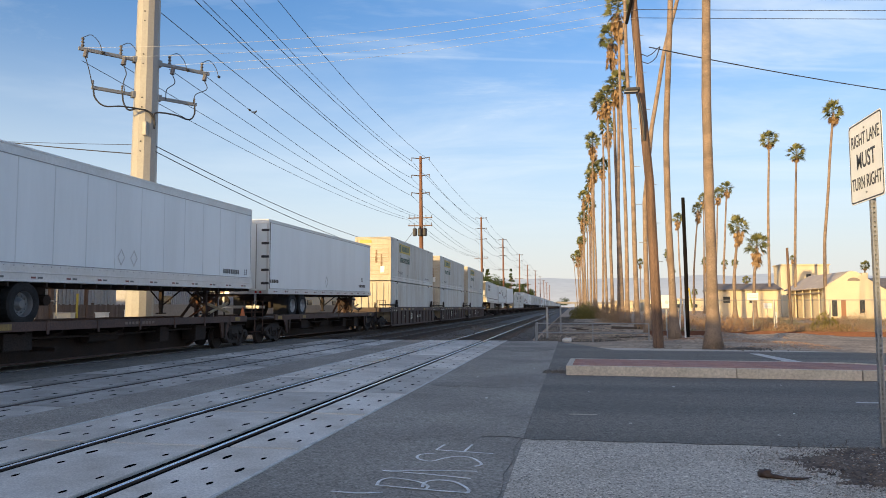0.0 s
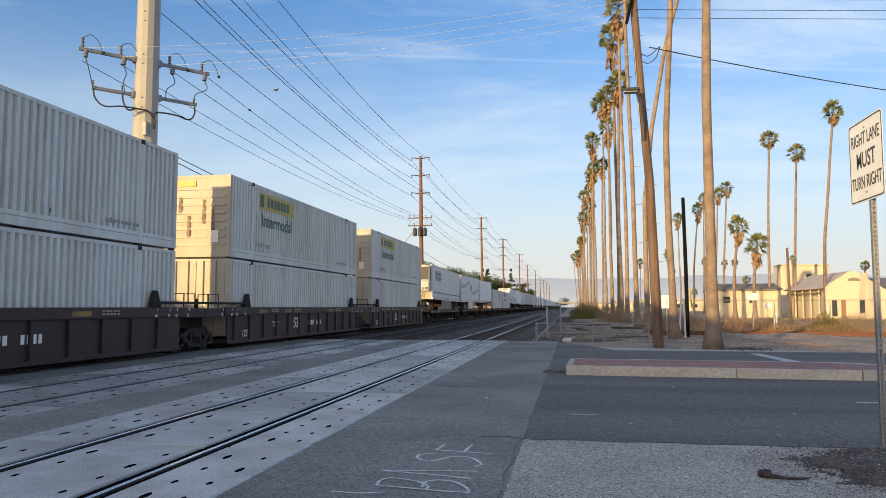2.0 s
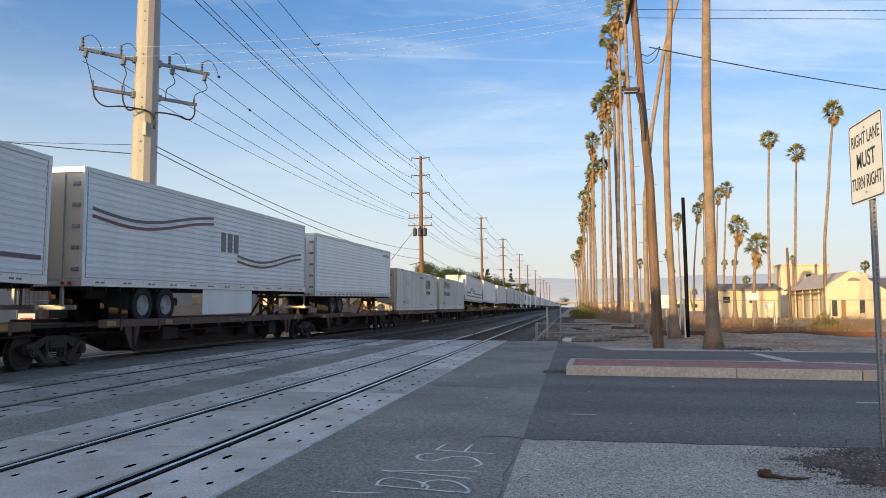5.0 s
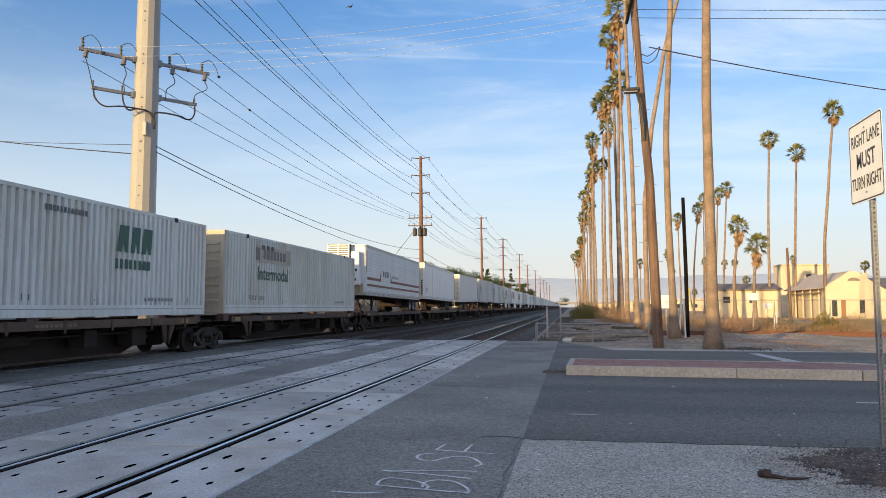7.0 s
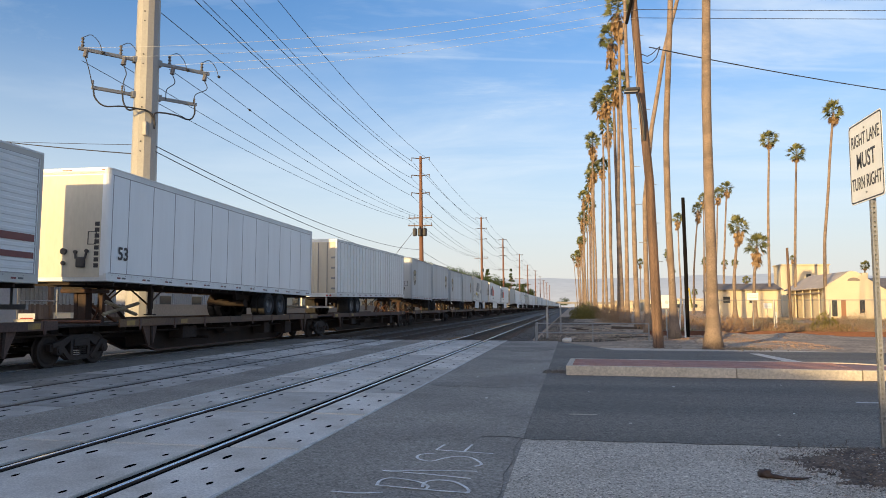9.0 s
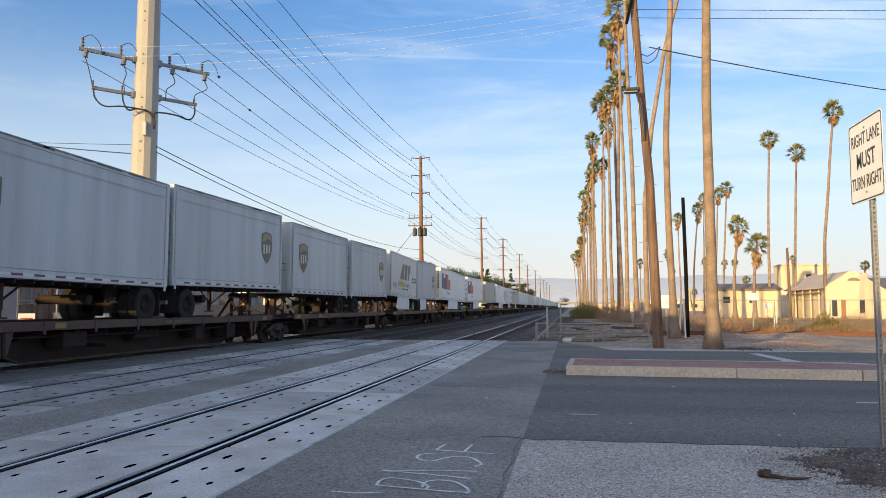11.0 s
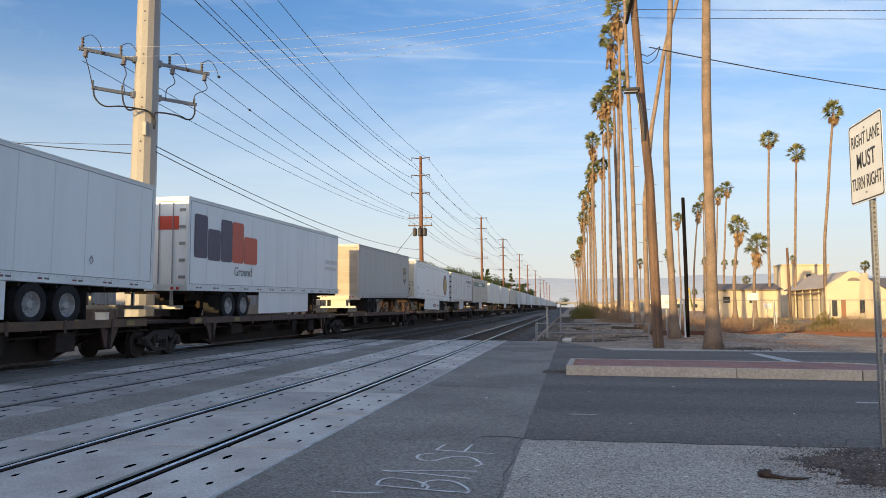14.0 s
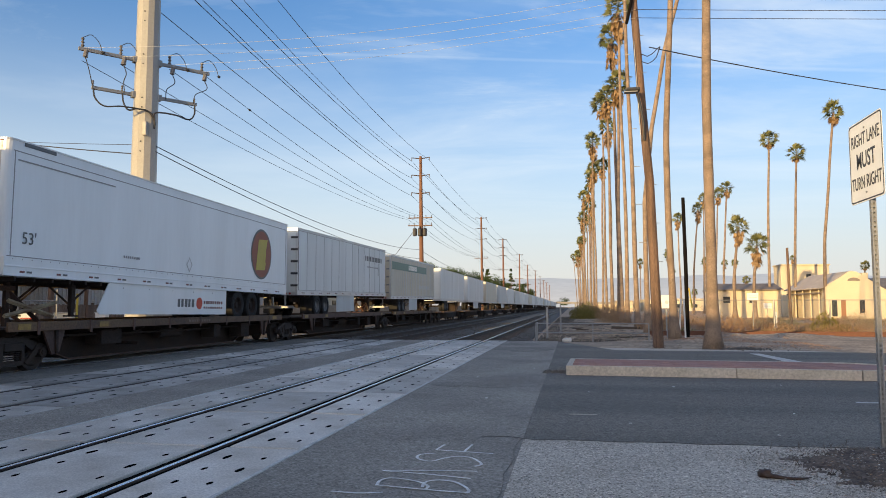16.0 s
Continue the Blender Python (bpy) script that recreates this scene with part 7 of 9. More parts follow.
    # D, E, F: refrigerated trailers
    o = T(109.2, 16.3, 0, paint="white", style="ribbed", reefer="wide", skirt=(4.6, 10.8, "slate"), rim=3, setback=4.0, label="white ribbed refrigerated trailer with a dark slatted panel")
    side_plate(o, "sign_plate", 1.35, 4.42, 3.8, 4.78, "slate", 1.303, label="dark panel with pale lines")
    bm = B()
    for z in (3.84, 3.93, 4.62, 4.71):
        box(bm, 1.309, 1.312, 1.35, 4.42, z, z + 0.035)
    part("panel_line", bm, "silver", o)
    bars(o, 1.5, 4.14, 1.2, 0.17, 7, "silver", 1.312, 2); bars(o, 2.95, 4.14, 1.35, 0.17, 8, "silver", 1.312, 3)
    side_plate(o, "stripe", 0.25, 16.1, 2.66, 2.77, "plum", 1.303, label="dark plum line along the side")
    o = T(126.9, 16.0, 1, paint="white", style="ribbed", skirt=(6.3, 10.2, "white"), end="cream", rim=1, label="white ribbed refrigerated trailer with maroon wavy stripes")
    for k, (y0, z) in enumerate(((0.3, 3.98), (0.3, 3.78), (8.8, 3.2), (8.8, 3.0))):
        pts = [(y0 + t * 6.6, z + 0.12 + 0.28 * t * t * t - 0.16 * math.sin(t * 5.2)) for t in np.linspace(0, 1, 17)]
        bm = poly(B(), [(1.303, y, q) for y, q in pts] + [(1.303, y, q + 0.09) for y, q in pts[::-1]], (0.004, 0, 0))
        part("stripe", bm, "maroon" if k % 2 else "plum", o, "wavy dark stripe")
    bars(o, 7.5, 3.45, 1.5, 0.7, 3, "slate", 1.303, 5)
    o = T(144.3, 15.25, 1, paint="bright", style="ribbed", dirty=False, tags="tape", label="plain white ribbed refrigerated trailer")
    bars(o, 13.05, 4.72, 1.8, 0.17, 9, "seam", 1.303, 6)
    # K: refrigerated trailer with red lines
    o = T(197.25, 15.95, 0, paint="white", style="ribbed", reefer="slats", rim=1, band=0.16, rail="beige", setback=2.65, label="white ribbed refrigerated trailer with maroon lines and fins")
    side_plate(o, "stripe", 0.25, 15.8, 2.66, 2.8, "maroon", 1.303, label="maroon line along the side")
    for y0, y1, w in ((0.25, 3.55, -0.28), (6.15, 15.8, 0.28)):
        side_plate(o, "stripe", y0, y1, 3.05, 3.22, "maroon", 1.303, label="maroon line along the side")
        ye = y1 if w < 0 else y0
        part("fin", poly(B(), [(1.304, ye, 3.05), (1.304, ye + w, 3.22), (1.304, ye, 3.87)], (0.005, 0, 0)), "maroon", o, "pointed maroon fin")
    bars(o, 4.1, 3.38, 1.7, 0.4, 3, "slate", 1.303, 4)
    column(o, 0.03, 3.5, 4.9, "ink", 0.1, 1.3)
    words(o, "TRUCKING INC.", 7.55, 3.47, 0.27, "slate", 1.304, 0.95)
    # L, M
    o = T(215.78, 15.8, 0, paint="bright", rim=3, style="seams", post="seam", rail="white", setback=4.2, band=0.17, label="white plate van trailer with rounded nose corners")
    words(o, "53", 0.74, 2.85, 0.5, "ink", 1.305, 1.0, 0.012)
    nose_column(o, 2.45, 3.75)
    o = T(235.65, 16.1, 1, paint="bright", style="posts", end="cream", rail="white", label="white van trailer with close-set side posts")
    # short double trailers
    parcel_kw = dict(paint="grey", style="plain", axles=1, rim=2, rail="grey", tags="tape", dirty=True, top=5.34, floor=2.12, rise=0.06, label="short grey parcel trailer with a brown shield emblem")
    o = T(254.3, 8.5, 0, **parcel_kw); shield(o, 1.2, 3.8, 1.0, 1.25)
    o = T(263.2, 8.77, 1, **{**parcel_kw, "floor": 2.2, "top": 5.42}); shield(o, 7.18, 3.9, 1.02, 1.28)
    o = T(273.15, 8.25, 0, **{**parcel_kw, "rise": 0.0}); shield(o, 1.43, 3.8, 1.1, 1.35)
    o = T(282.15, 8.2, 1, **parcel_kw); shield(o, 6.78, 3.78, 1.12, 1.28)
    o = T(291.38, 8.67, 0, paint="freight", style="plain", axles=1, rail="freight", skirt=(1.9, 6.2, "white"), rim=1, top=5.28, floor=2.12, rise=0.2, band=0.1, label="short pale freight trailer with dark slanted shapes and a yellow stripe")
    # three plain dark slanted blocks
    for pts in (((2.88, 3.45), (4.22, 3.45), (4.3, 4.63), (3.78, 4.63)),
                ((4.36, 3.45), (5.14, 3.45), (5.38, 4.63), (4.5, 4.63)),
                ((5.46, 3.45), (5.8, 3.45), (5.9, 4.0), (6.24, 4.0), (6.36, 4.63), (5.6, 4.63))):
        part("emblem", poly(B(), [(1.3, y, z) for y, z in pts], (0.006, 0, 0)), "slate", o, "dark slanted emblem shape")
    part("emblem", poly(B(), [(1.3, 2.5, 2.98), (1.3, 4.6, 2.9), (1.3, 4.55, 3.2), (1.3, 2.8, 3.33)], (0.006, 0, 0)), "gold", o, "yellow stripe")
    words(o, "Freight", 5.38, 3.05, 0.42, "slate")
    bars(o, 3.6, 2.7, 1.9, 0.1, 12, "slate", 1.3, 3)
    side_plate(o, "sign_plate", 7.05, 8.4, 3.38, 3.76, "slate"); bars(o, 7.2, 3.48, 1.05, 0.18, 4, "silver", 1.307, 3)
    for y in (0.98, 1.62, 2.38):
        diamond(o, y, 2.93, 0.25, "signwhite")
    column(o, 0.0, 3.0, 4.4, "ink", 0.12, 1.303)
    side_plate(o, "stripe", -0.02, 0.16, 2.5, 2.92, "reflect_gold", 1.303)
    for x0, z0, z1 in ((-0.25, 3.9, 4.35), (-0.2, 2.95, 3.35)):
        part("end_block", box(B(), x0, x0 + 0.6, -0.01, 0.0, z0, z1), "slate", o, "dark block on the nose")
    o = T(300.45, 8.25, 1, skirt=(1.35, 4.0, "white"), **parcel_kw); shield(o, 6.98, 3.62, 1.0, 1.25)
    # parcel vans with purple and red blocks
    def blocks(o, y):
        # plain blocks: three purple ones, two red ones
        for k, (a, b, z0, z1, mt) in enumerate(((0.0, 0.88, 3.2, 4.68, "purple"), (0.93, 1.85, 3.15, 4.25, "purple"), (1.9, 2.76, 3.15, 4.68, "purple"), (2.78, 3.72, 3.15, 4.68, "red"), (3.76, 4.95, 3.15, 4.2, "red"))):
            r = 0.12
            pts = [(y + (b - r if sx else a + r) + r * math.cos(radians(q + 22.5 * i)), (z1 - r if sz else z0 + r) + r * math.sin(radians(q + 22.5 * i))) for sx, sz, q in ((1, 1, 0), (0, 1, 90), (0, 0, 180), (1, 0, 270)) for i in range(5)]
            part("emblem_block", poly(B(), [(1.3, p, z) for p, z in pts], (0.006, 0, 0)), mt, o, "dark purple block" if mt == "purple" else "bright red block")
        words(o, "Ground", y + 3.72, 2.82, 0.48, "slate", 1.303)
    o = T(311.75, 16.25, 0, paint="bright", style="seams", post="white", skirt=(4.0, 10.55, "bright"), rim=1, rail="white", label="white van trailer with purple and red blocks on its side", setback=4.25)
    blocks(o, 0.38); nose_column(o, 3.2, 4.95)
    part("end_block", box(B(), -0.5, 0.55, -0.01, 0.0, 4.2, 4.7), "red", o, "red block on the nose")
    diamond(o, 3.2, 2.6, 0.12, "slate"); diamond(o, 13.4, 2.75, 0.12, "slate")
    o = T(330.15, 15.75, 1, paint="bright", style="seams", post="white", skirt=(5.6, 11.2, "bright"), rim=1, rail="white", label="white van trailer with purple and red blocks on its side", setback=3.6)
    blocks(o, 0.35)
    part("end_block", box(B(), 0.2, 0.95, -0.045, -0.035, 4.1, 4.55), "red", o, "red block on the door")
    bars(o, 13.6, 3.6, 1.9, 0.2, 9, "silver", 1.3, 4); bars(o, 13.5, 3.3, 1.9, 0.16, 11, "silver", 1.3, 5)
    o = T(349.8, 13.6, 1, paint="beige", style="seams", post="beige", rail="beige", end="rollup", tags="tape", dirty=True, rim=2, label="beige parcel trailer with a roll-up door and a brown shield emblem", setback=3.1, top=5.26)
    shield(o, 12.05, 3.7, 1.1, 1.25)
    o = T(366.15, 16.3, 0, paint="bright", style="plain", rail="bright", skirt=(3.3, 10.75, "bright"), rim=2, low=0.44, band=0.26, setback=3.95, label="white van trailer with a red and yellow oval emblem")
    el = [(13.65 + 0.98 * math.cos(a), 3.65 + 1.02 * math.sin(a)) for a in (2 * math.pi * k / 32 for k in range(32))]
    e = part("emblem", poly(B(), [(1.3, y, z) for y, z in el], (0.006, 0, 0)), "slate", o, "oval emblem")
    part("emblem_face", poly(B(), [(1.306, 13.65 + (y - 13.65) * 0.92, 3.65 + (z - 3.65) * 0.92) for y, z in el], (0.003, 0, 0)), "brick_red", e, "dull red oval face")
    bm = B()
    poly(bm, [(1.312, y, z) for y, z in ((13.12, 2.98), (13.98, 3.02), (14.06, 3.3), (14.0, 3.36), (14.08, 3.74), (14.04, 3.8), (14.2, 4.28), (13.34, 4.22))], (0.004, 0, 0))
    part("emblem_bar", bm, "gold", e, "yellow figure on the emblem")
    words(o, "53'", 0.75, 2.95, 0.4, "slate")
    bars(o, 7.42, 1.46, 1.1, 0.26, 5, "slate", 1.261, 7)
    part("emblem", poly(B(), [(1.261, 8.8 + 0.2 * math.cos(a), 1.59 + 0.2 * math.sin(a)) for a in (2 * math.pi * k / 16 for k in range(16))], (0.005, 0, 0)), "red", o)
    bars(o, 9.1, 1.58, 1.4, 0.1, 9, "maroon", 1.261, 8); bars(o, 9.1, 1.42, 1.4, 0.07, 9, "maroon", 1.261, 9)
    diamond(o, 8.0, 2.85, 0.25, "silver"); bars(o, 4.4, 2.8, 0.8, 0.07, 8, "seam", 1.3, 4)
    part("air_vent", box(B(), 1.3, 1.318, 0.45, 1.5, 5.08, 5.17, 0.01), "slate", o, "dark vent in the roof edge")
    part("marker_strip", box(B(), 1.29, 1.306, 0.3, 3.9, 4.72, 4.75), "seam", o)
    o = T(383.9, 16.25, 1, paint="white", style="seams", post="slate", end="black", skirt=(5.8, 9.0, "grey"), label="white van trailer with dark panel seams and black hinges")
    bars(o, 11.2, 4.25, 4.0, 0.3, 11, "slate", 1.3, 4); bars(o, 11.6, 3.85, 2.6, 0.07, 12, "seam", 1.3, 5); bars(o, 14.2, 3.4, 0.14, 0.8, 1, "slate", 1.3, 5)
    o = T(401.6, 16.4, 1, paint="cream", style="posts", end="cream", skirt=(6.0, 9.0, "grey"), label="pale van trailer with a faded green band")
    side_plate(o, "stripe", 0.3, 12.6, 4.2, 4.75, "teal", 1.312, label="faded green band")
    bars(o, 5.6, 4.3, 3.0, 0.36, 9, "signwhite", 1.318, 5); bars(o, 9.4, 2.9, 4.6, 0.28, 11, "silver", 1.318, 6)

    # wagons under the trailers: (start, end, bogies, trailers carried)
    def W(s0, s1, near, far, ids):
        items = [(trailers[i][0] - s0, trailers[i][1], trailers[i][2]) for i in ids]
        hitch = [(y + 1.0, 1) if nose == 0 else (y + l - 1.0, -1) for y, l, nose in items]
        return spine_wagon(s0, s1, near, far, hitch, [(1.25, s1 - s0 - 1.25)], int(s0))
    W(9.6, 27.75, "own", "own", [0]); W(28.0, 46.2, "own", "own", [1])
    W(107.0, 126.3, "own", "shared", [2]); W(126.3, 143.7, "", "shared", [3]); W(143.7, 160.1, "", "own", [4])
    W(196.1, 215.2, "own", "shared", [5]); W(215.2, 233.7, "", "shared", [6]); W(233.7, 253.1, "", "own", [7])
    W(253.4, 272.2, "own", "shared", [8, 9]); W(272.2, 290.9, "", "shared", [10, 11]); W(290.9, 310.3, "", "own", [12, 13])
    W(310.6, 329.0, "own", "shared", [14]); W(329.0, 346.4, "", "shared", [15]); W(346.4, 364.8, "", "own", [16])
    W(365.1, 383.2, "own", "shared", [17]); W(383.2, 400.9, "", "shared", [18]); W(400.9, 419.5, "", "own", [19])
    # the rest of the long train: more vans of the same kinds
    kinds = [plain_trailer(0, 16.1, n, p, k) for k, (n, p) in enumerate(((1, "white"), (0, "grey"), (1, "cream"), (0, "white"), (1, "grey")))]
    wagon = plain_wagon()
    first = [True] * 6
    order = [0, 3, 2, 1, 0, 4, 3, 0, 2, 3, 1, 0]
    # the six negative stations hold unseen cars, added for the train's cast shadow
    stations = [421.4 + 19.1 * k for k in range(30)] + [-8.2 - 19.1 * k for k in range(6)]
    for k, s in enumerate(stations):
        i = order[k % 12]
        o = kinds[i] if first[i] else copy_thing(kinds[i], pose(TRAIN_X, s, 0))
        w = wagon if first[5] else copy_thing(wagon, pose(TRAIN_X, s - 1.4, 0))
        first[i] = first[5] = False
        ride(o, s)
        ride(w, s - 1.4)


build_train()


# ---- palms ----
def fan_leaf(bm, root, d, length, spread, droop, rnd, segs=11):
    """A fan palm leaf: a stalk and a half-ring of narrow folded fingers that hang at their tips."""
    d = Vector(d).normalized()
    side = d.cross(Vector((0, 0, 1)))
    side = side.normalized() if side.length > 0.05 else Vector((1, 0, 0))
    up = side.cross(d).normalized()
    roll = rnd.uniform(-1.1, 1.1)
    side, up = side * math.cos(roll) + up * math.sin(roll), up * math.cos(roll) - side * math.sin(roll)
    hub = Vector(root) + d * length * 0.48
    w = 0.022
    a = [bm.verts.new(Vector(root) + side * w), bm.verts.new(Vector(root) - side * w), bm.verts.new(hub - side * w), bm.verts.new(hub + side * w)]
    bm.faces.new(a)
    hubv = bm.verts.new(hub)
    for k in range(segs):
        t = (k / (segs - 1) - 0.5) * 2
        ang = t * spread + rnd.uniform(-0.05, 0.05)
        fd = d * math.cos(ang) + side * math.sin(ang) + up * 0.12 * abs(t)
        ln = length * (0.6 - 0.2 * abs(t)) * rnd.uniform(0.8, 1.12)
        fs = fd.cross(up).normalized()
        fw = 0.034 + 0.016 * rnd.random()
        mid = hub + fd * ln * 0.55
        tip = hub + fd * ln - Vector((0, 0, droop * ln * rnd.uniform(0.4, 1.4)))
        v = [bm.verts.new(mid + fs * fw), bm.verts.new(mid - fs * fw), bm.verts.new(tip)]
        bm.faces.new((hubv, v[1], v[0]))
        bm.faces.new((v[0], v[1], v[2]))


def crown_mesh(seed, R):
    rnd = random.Random(seed)
    bm = B()
    n = 46
    for k in range(n):
        f = (k + rnd.random()) / n
        el = radians(-38 + 122 * f)
        az = k * 2.39996 + rnd.uniform(-0.3, 0.3)
        d = (math.cos(el) * math.cos(az), math.cos(el) * math.sin(az), math.sin(el))
        fan_leaf(bm, (0, 0, 0.3 * f), d, R * rnd.uniform(0.8, 1.18), 0.98, 0.2, rnd, 13)
    me = bpy.data.meshes.new("crown")
    bm.to_mesh(me); bm.free()
    me.materials.append(M["palm"])
    return me


def skirt_mesh(seed, R, h, n):
    """Dead leaves folded down against the trunk, widest under the crown."""
    rnd = random.Random(seed + 50)
    bm = B()
    for k in range(n):
        az = k * 2.39996 + rnd.uniform(-0.4, 0.4)
        f = rnd.random()
        el = radians(rnd.uniform(-78, -40) - 22 * f)
        d = (math.cos(el) * math.cos(az), math.cos(el) * math.sin(az), math.sin(el))
        fan_leaf(bm, (0.12 * math.cos(az), 0.12 * math.sin(az), -f * h), d, R * rnd.uniform(0.75, 1.05), 0.6, 0.3, rnd, 8)
    me = bpy.data.meshes.new("skirt")
    bm.to_mesh(me); bm.free()
    me.materials.append(M["skirt"])
    return me


CROWNS = [crown_mesh(i, 1.4) for i in range(4)]
SKIRTS = [skirt_mesh(0, 1.0, 0.6, 40), skirt_mesh(1, 1.1, 1.4, 60), skirt_mesh(2, 1.1, 1.8, 66), skirt_mesh(3, 0.85, 0.3, 22)]


def palm(x, y, bends, h, r, seed, size=1.0, skirt=None, group="row of palms beside the tracks", label="tall slender fan palm with a shaggy brown skirt"):
    """bends: sideways offsets of the trunk, (share of height, dx, dy)."""
    rnd = random.Random(seed)
    o = thing("palm_tree", label, "palm tree", group, at=pose(x, y, 0))
    pts, rad = [], []
    n = 26
    for k in range(n + 1):
        t = k / n
        dx = np.interp(t, [b[0] for b in bends], [b[1] for b in bends])
        dy = np.interp(t, [b[0] for b in bends], [b[2] for b in bends])
        wob = 0.05 * math.sin(t * 9 + seed) if seed > 1 else 0
        pts.append((dx + wob, dy, -0.3 + t * (h + 0.3)))
        flare = 1.25 * math.exp(-t * h / 0.75)
        rad.append(r * (1 + flare - 0.42 * t) * rnd.uniform(0.97, 1.03))
    part("trunk", tube(B(), pts, rad, 12), "bark", o, smooth=True)
    top = Vector(pts[-1])
    c = new("crown", CROWNS[seed % 4])
    c.parent = o
    c.matrix_basis = Matrix.Translation(top) @ Euler((rnd.uniform(-0.12, 0.12), rnd.uniform(-0.12, 0.12), rnd.random() * 6.3)).to_matrix().to_4x4() @ Matrix.Scale(size, 4)
    s = new("skirt", SKIRTS[seed % 4 if skirt is None else skirt])
    s.parent = o
    s.matrix_basis = Matrix.Translation(top - Vector((0, 0, 0.15))) @ Euler((0, 0, rnd.random() * 6.3)).to_matrix().to_4x4() @ Matrix.Scale(size, 4)
    s["label"] = "hanging skirt of dead brown leaves"
    return o


def build_palms():
    # nearest trunks, whose crowns stand above the view
    palm(5.15, 28.3, [(0, 0, 0), (0.14, 0.01, 0), (0.27, 0.0, 0), (0.38, 0.0, 0), (0.52, 0.09, 0), (1, 0.48, 0.3)], 25, 0.205, 1, 1.1, 1)
    palm(4.66, 35.0, [(0, 0, 0), (0.06, -0.03, 0), (0.2, -0.09, 0), (0.36, -0.1, 0), (0.6, 0.17, 0), (1, 0.5, 0.2)], 27, 0.165, 2, 1.1, 1)
    palm(4.42, 44.0, [(0, 0, 0), (0.27, 0.0, 0), (0.42, 0.41, 0), (0.59, 1.27, 0), (0.68, 2.05, 0), (1, 4.4, 0)], 29, 0.15, 3, 1.1, 0)
    palm(4.52, 51.0, [(0, 0, 0), (0.26, -0.19, 0), (0.56, -0.37, 0), (1, -0.5, 0)], 26.5, 0.17, 4, 1.1, 1)
    # x, y, lean x, crown height, crown size, skirt
    row = [(4.8, 64.0, -0.4, 27.6, 1.0, 2), (4.7, 74.0, -0.3, 28.6, 1.1, 2), (4.9, 73.0, 0.0, 23.6, 0.95, 1), (4.7, 99.0, -0.2, 28.6, 1.15, 0), (5.2, 96.0, -0.1, 24.8, 0.95, 2),
           (3.6, 114.0, 0.1, 27.0, 1.05, 2), (4.2, 122.0, -0.2, 24.2, 1.0, 1), (5.0, 118.0, 0.2, 24.0, 0.9, 1), (3.4, 166.0, -0.2, 26.2, 1.05, 2), (4.4, 160.0, 0.2, 23.3, 1.0, 1),
           (3.4, 172.0, -0.4, 22.3, 1.0, 2), (4.9, 186.0, 0.3, 22.6, 0.95, 1), (3.7, 214.0, -0.6, 20.4, 1.0, 2), (3.6, 250.0, -1.0, 19.0, 1.0, 1), (3.0, 330.0, -1.6, 23.6, 1.05, 0),
           (4.6, 84.0, -0.2, 25.4, 0.9, 2), (4.3, 136.0, -0.3, 25.8, 0.95, 2), (4.1, 150.0, -0.2, 25.0, 0.95, 1), (4.0, 200.0, -0.5, 24.0, 0.95, 2), (3.8, 232.0, -0.6, 22.0, 0.95, 1), (3.6, 280.0, -0.8, 21.5, 1.0, 2), (3.5, 305.0, -0.8, 20.0, 1.0, 1),
           (4.3, 226.0, 0.0, 24.6, 0.95, 2), (4.5, 244.0, -0.1, 23.4, 0.95, 1), (4.4, 262.0, 0.0, 24.4, 0.95, 2), (4.6, 292.0, -0.1, 23.0, 1.0, 1), (4.4, 318.0, 0.0, 24.0, 1.0, 2), (4.7, 345.0, -0.2, 22.5, 1.0, 1), (4.1, 180.0, 0.0, 24.5, 0.95, 2), (4.5, 144.0, -0.1, 26.4, 0.95, 1)]
    for i, (x, y, lx, h, s, k) in enumerate(row):
        palm(x, y, [(0, 0, 0), (0.5, lx * 0.3 + 0.12 * math.sin(i * 2.1), 0), (1, lx, 0)], h, 0.175 + 0.02 * math.sin(i), i + 5, s, k)
    field = [(24.4, 170.5, -0.4, 21.3, 1, 1), (25.1, 158.7, 1.5, 21.8, 1, 2), (31.9, 185.6, 0.6, 27.9, 1, 1), (31.0, 165.5, 1.0, 25.9, 1, 1), (27.7, 139.9, 0.9, 23.1, 1, 0), (21.5, 102.0, 0.6, 12.1, 1.05, 1), (22.0, 93.9, 0.4, 8.9, 1.1, 1),
             (27.1, 107.6, 0.7, 24.8, 1, 3), (30.6, 108.2, 1.0, 22.9, 1, 3), (30.4, 95.3, 1.9, 25.4, 1.0, 0), (58.3, 298.3, 1.0, 18.4, 1, 1), (38.9, 222.9, 0.0, 14.5, 1, 2), (23.9, 184.2, -0.2, 14.3, 1, 2), (25.1, 274.5, 0.1, 17.6, 1, 1),
             (59.3, 280.4, 0.1, 17.4, 1, 1), (62.8, 281.1, 0.5, 11.0, 1.2, 3), (50.9, 317.6, 0, 7.4, 1.1, 2), (76.7, 209.8, 0.5, 12.2, 1, 3), (41.6, 315.9, 0.4, 16.3, 1, 2), (90.7, 324.5, 0.8, 21.5, 1, 2)]
    for i, (x, y, lx, h, s, k) in enumerate(field):
        palm(x, y, [(0, 0, 0), (0.4, lx * 0.1 + 0.25 * math.sin(i), 0), (0.75, lx * 0.6, 0), (1, lx, 0)], h, 0.22 if h > 13 else 0.24, i + 31, s, k, "palms about the field", "tall thin fan palm standing in the field" if h > 13 else "short stout fan palm with a full brown skirt")


build_palms()


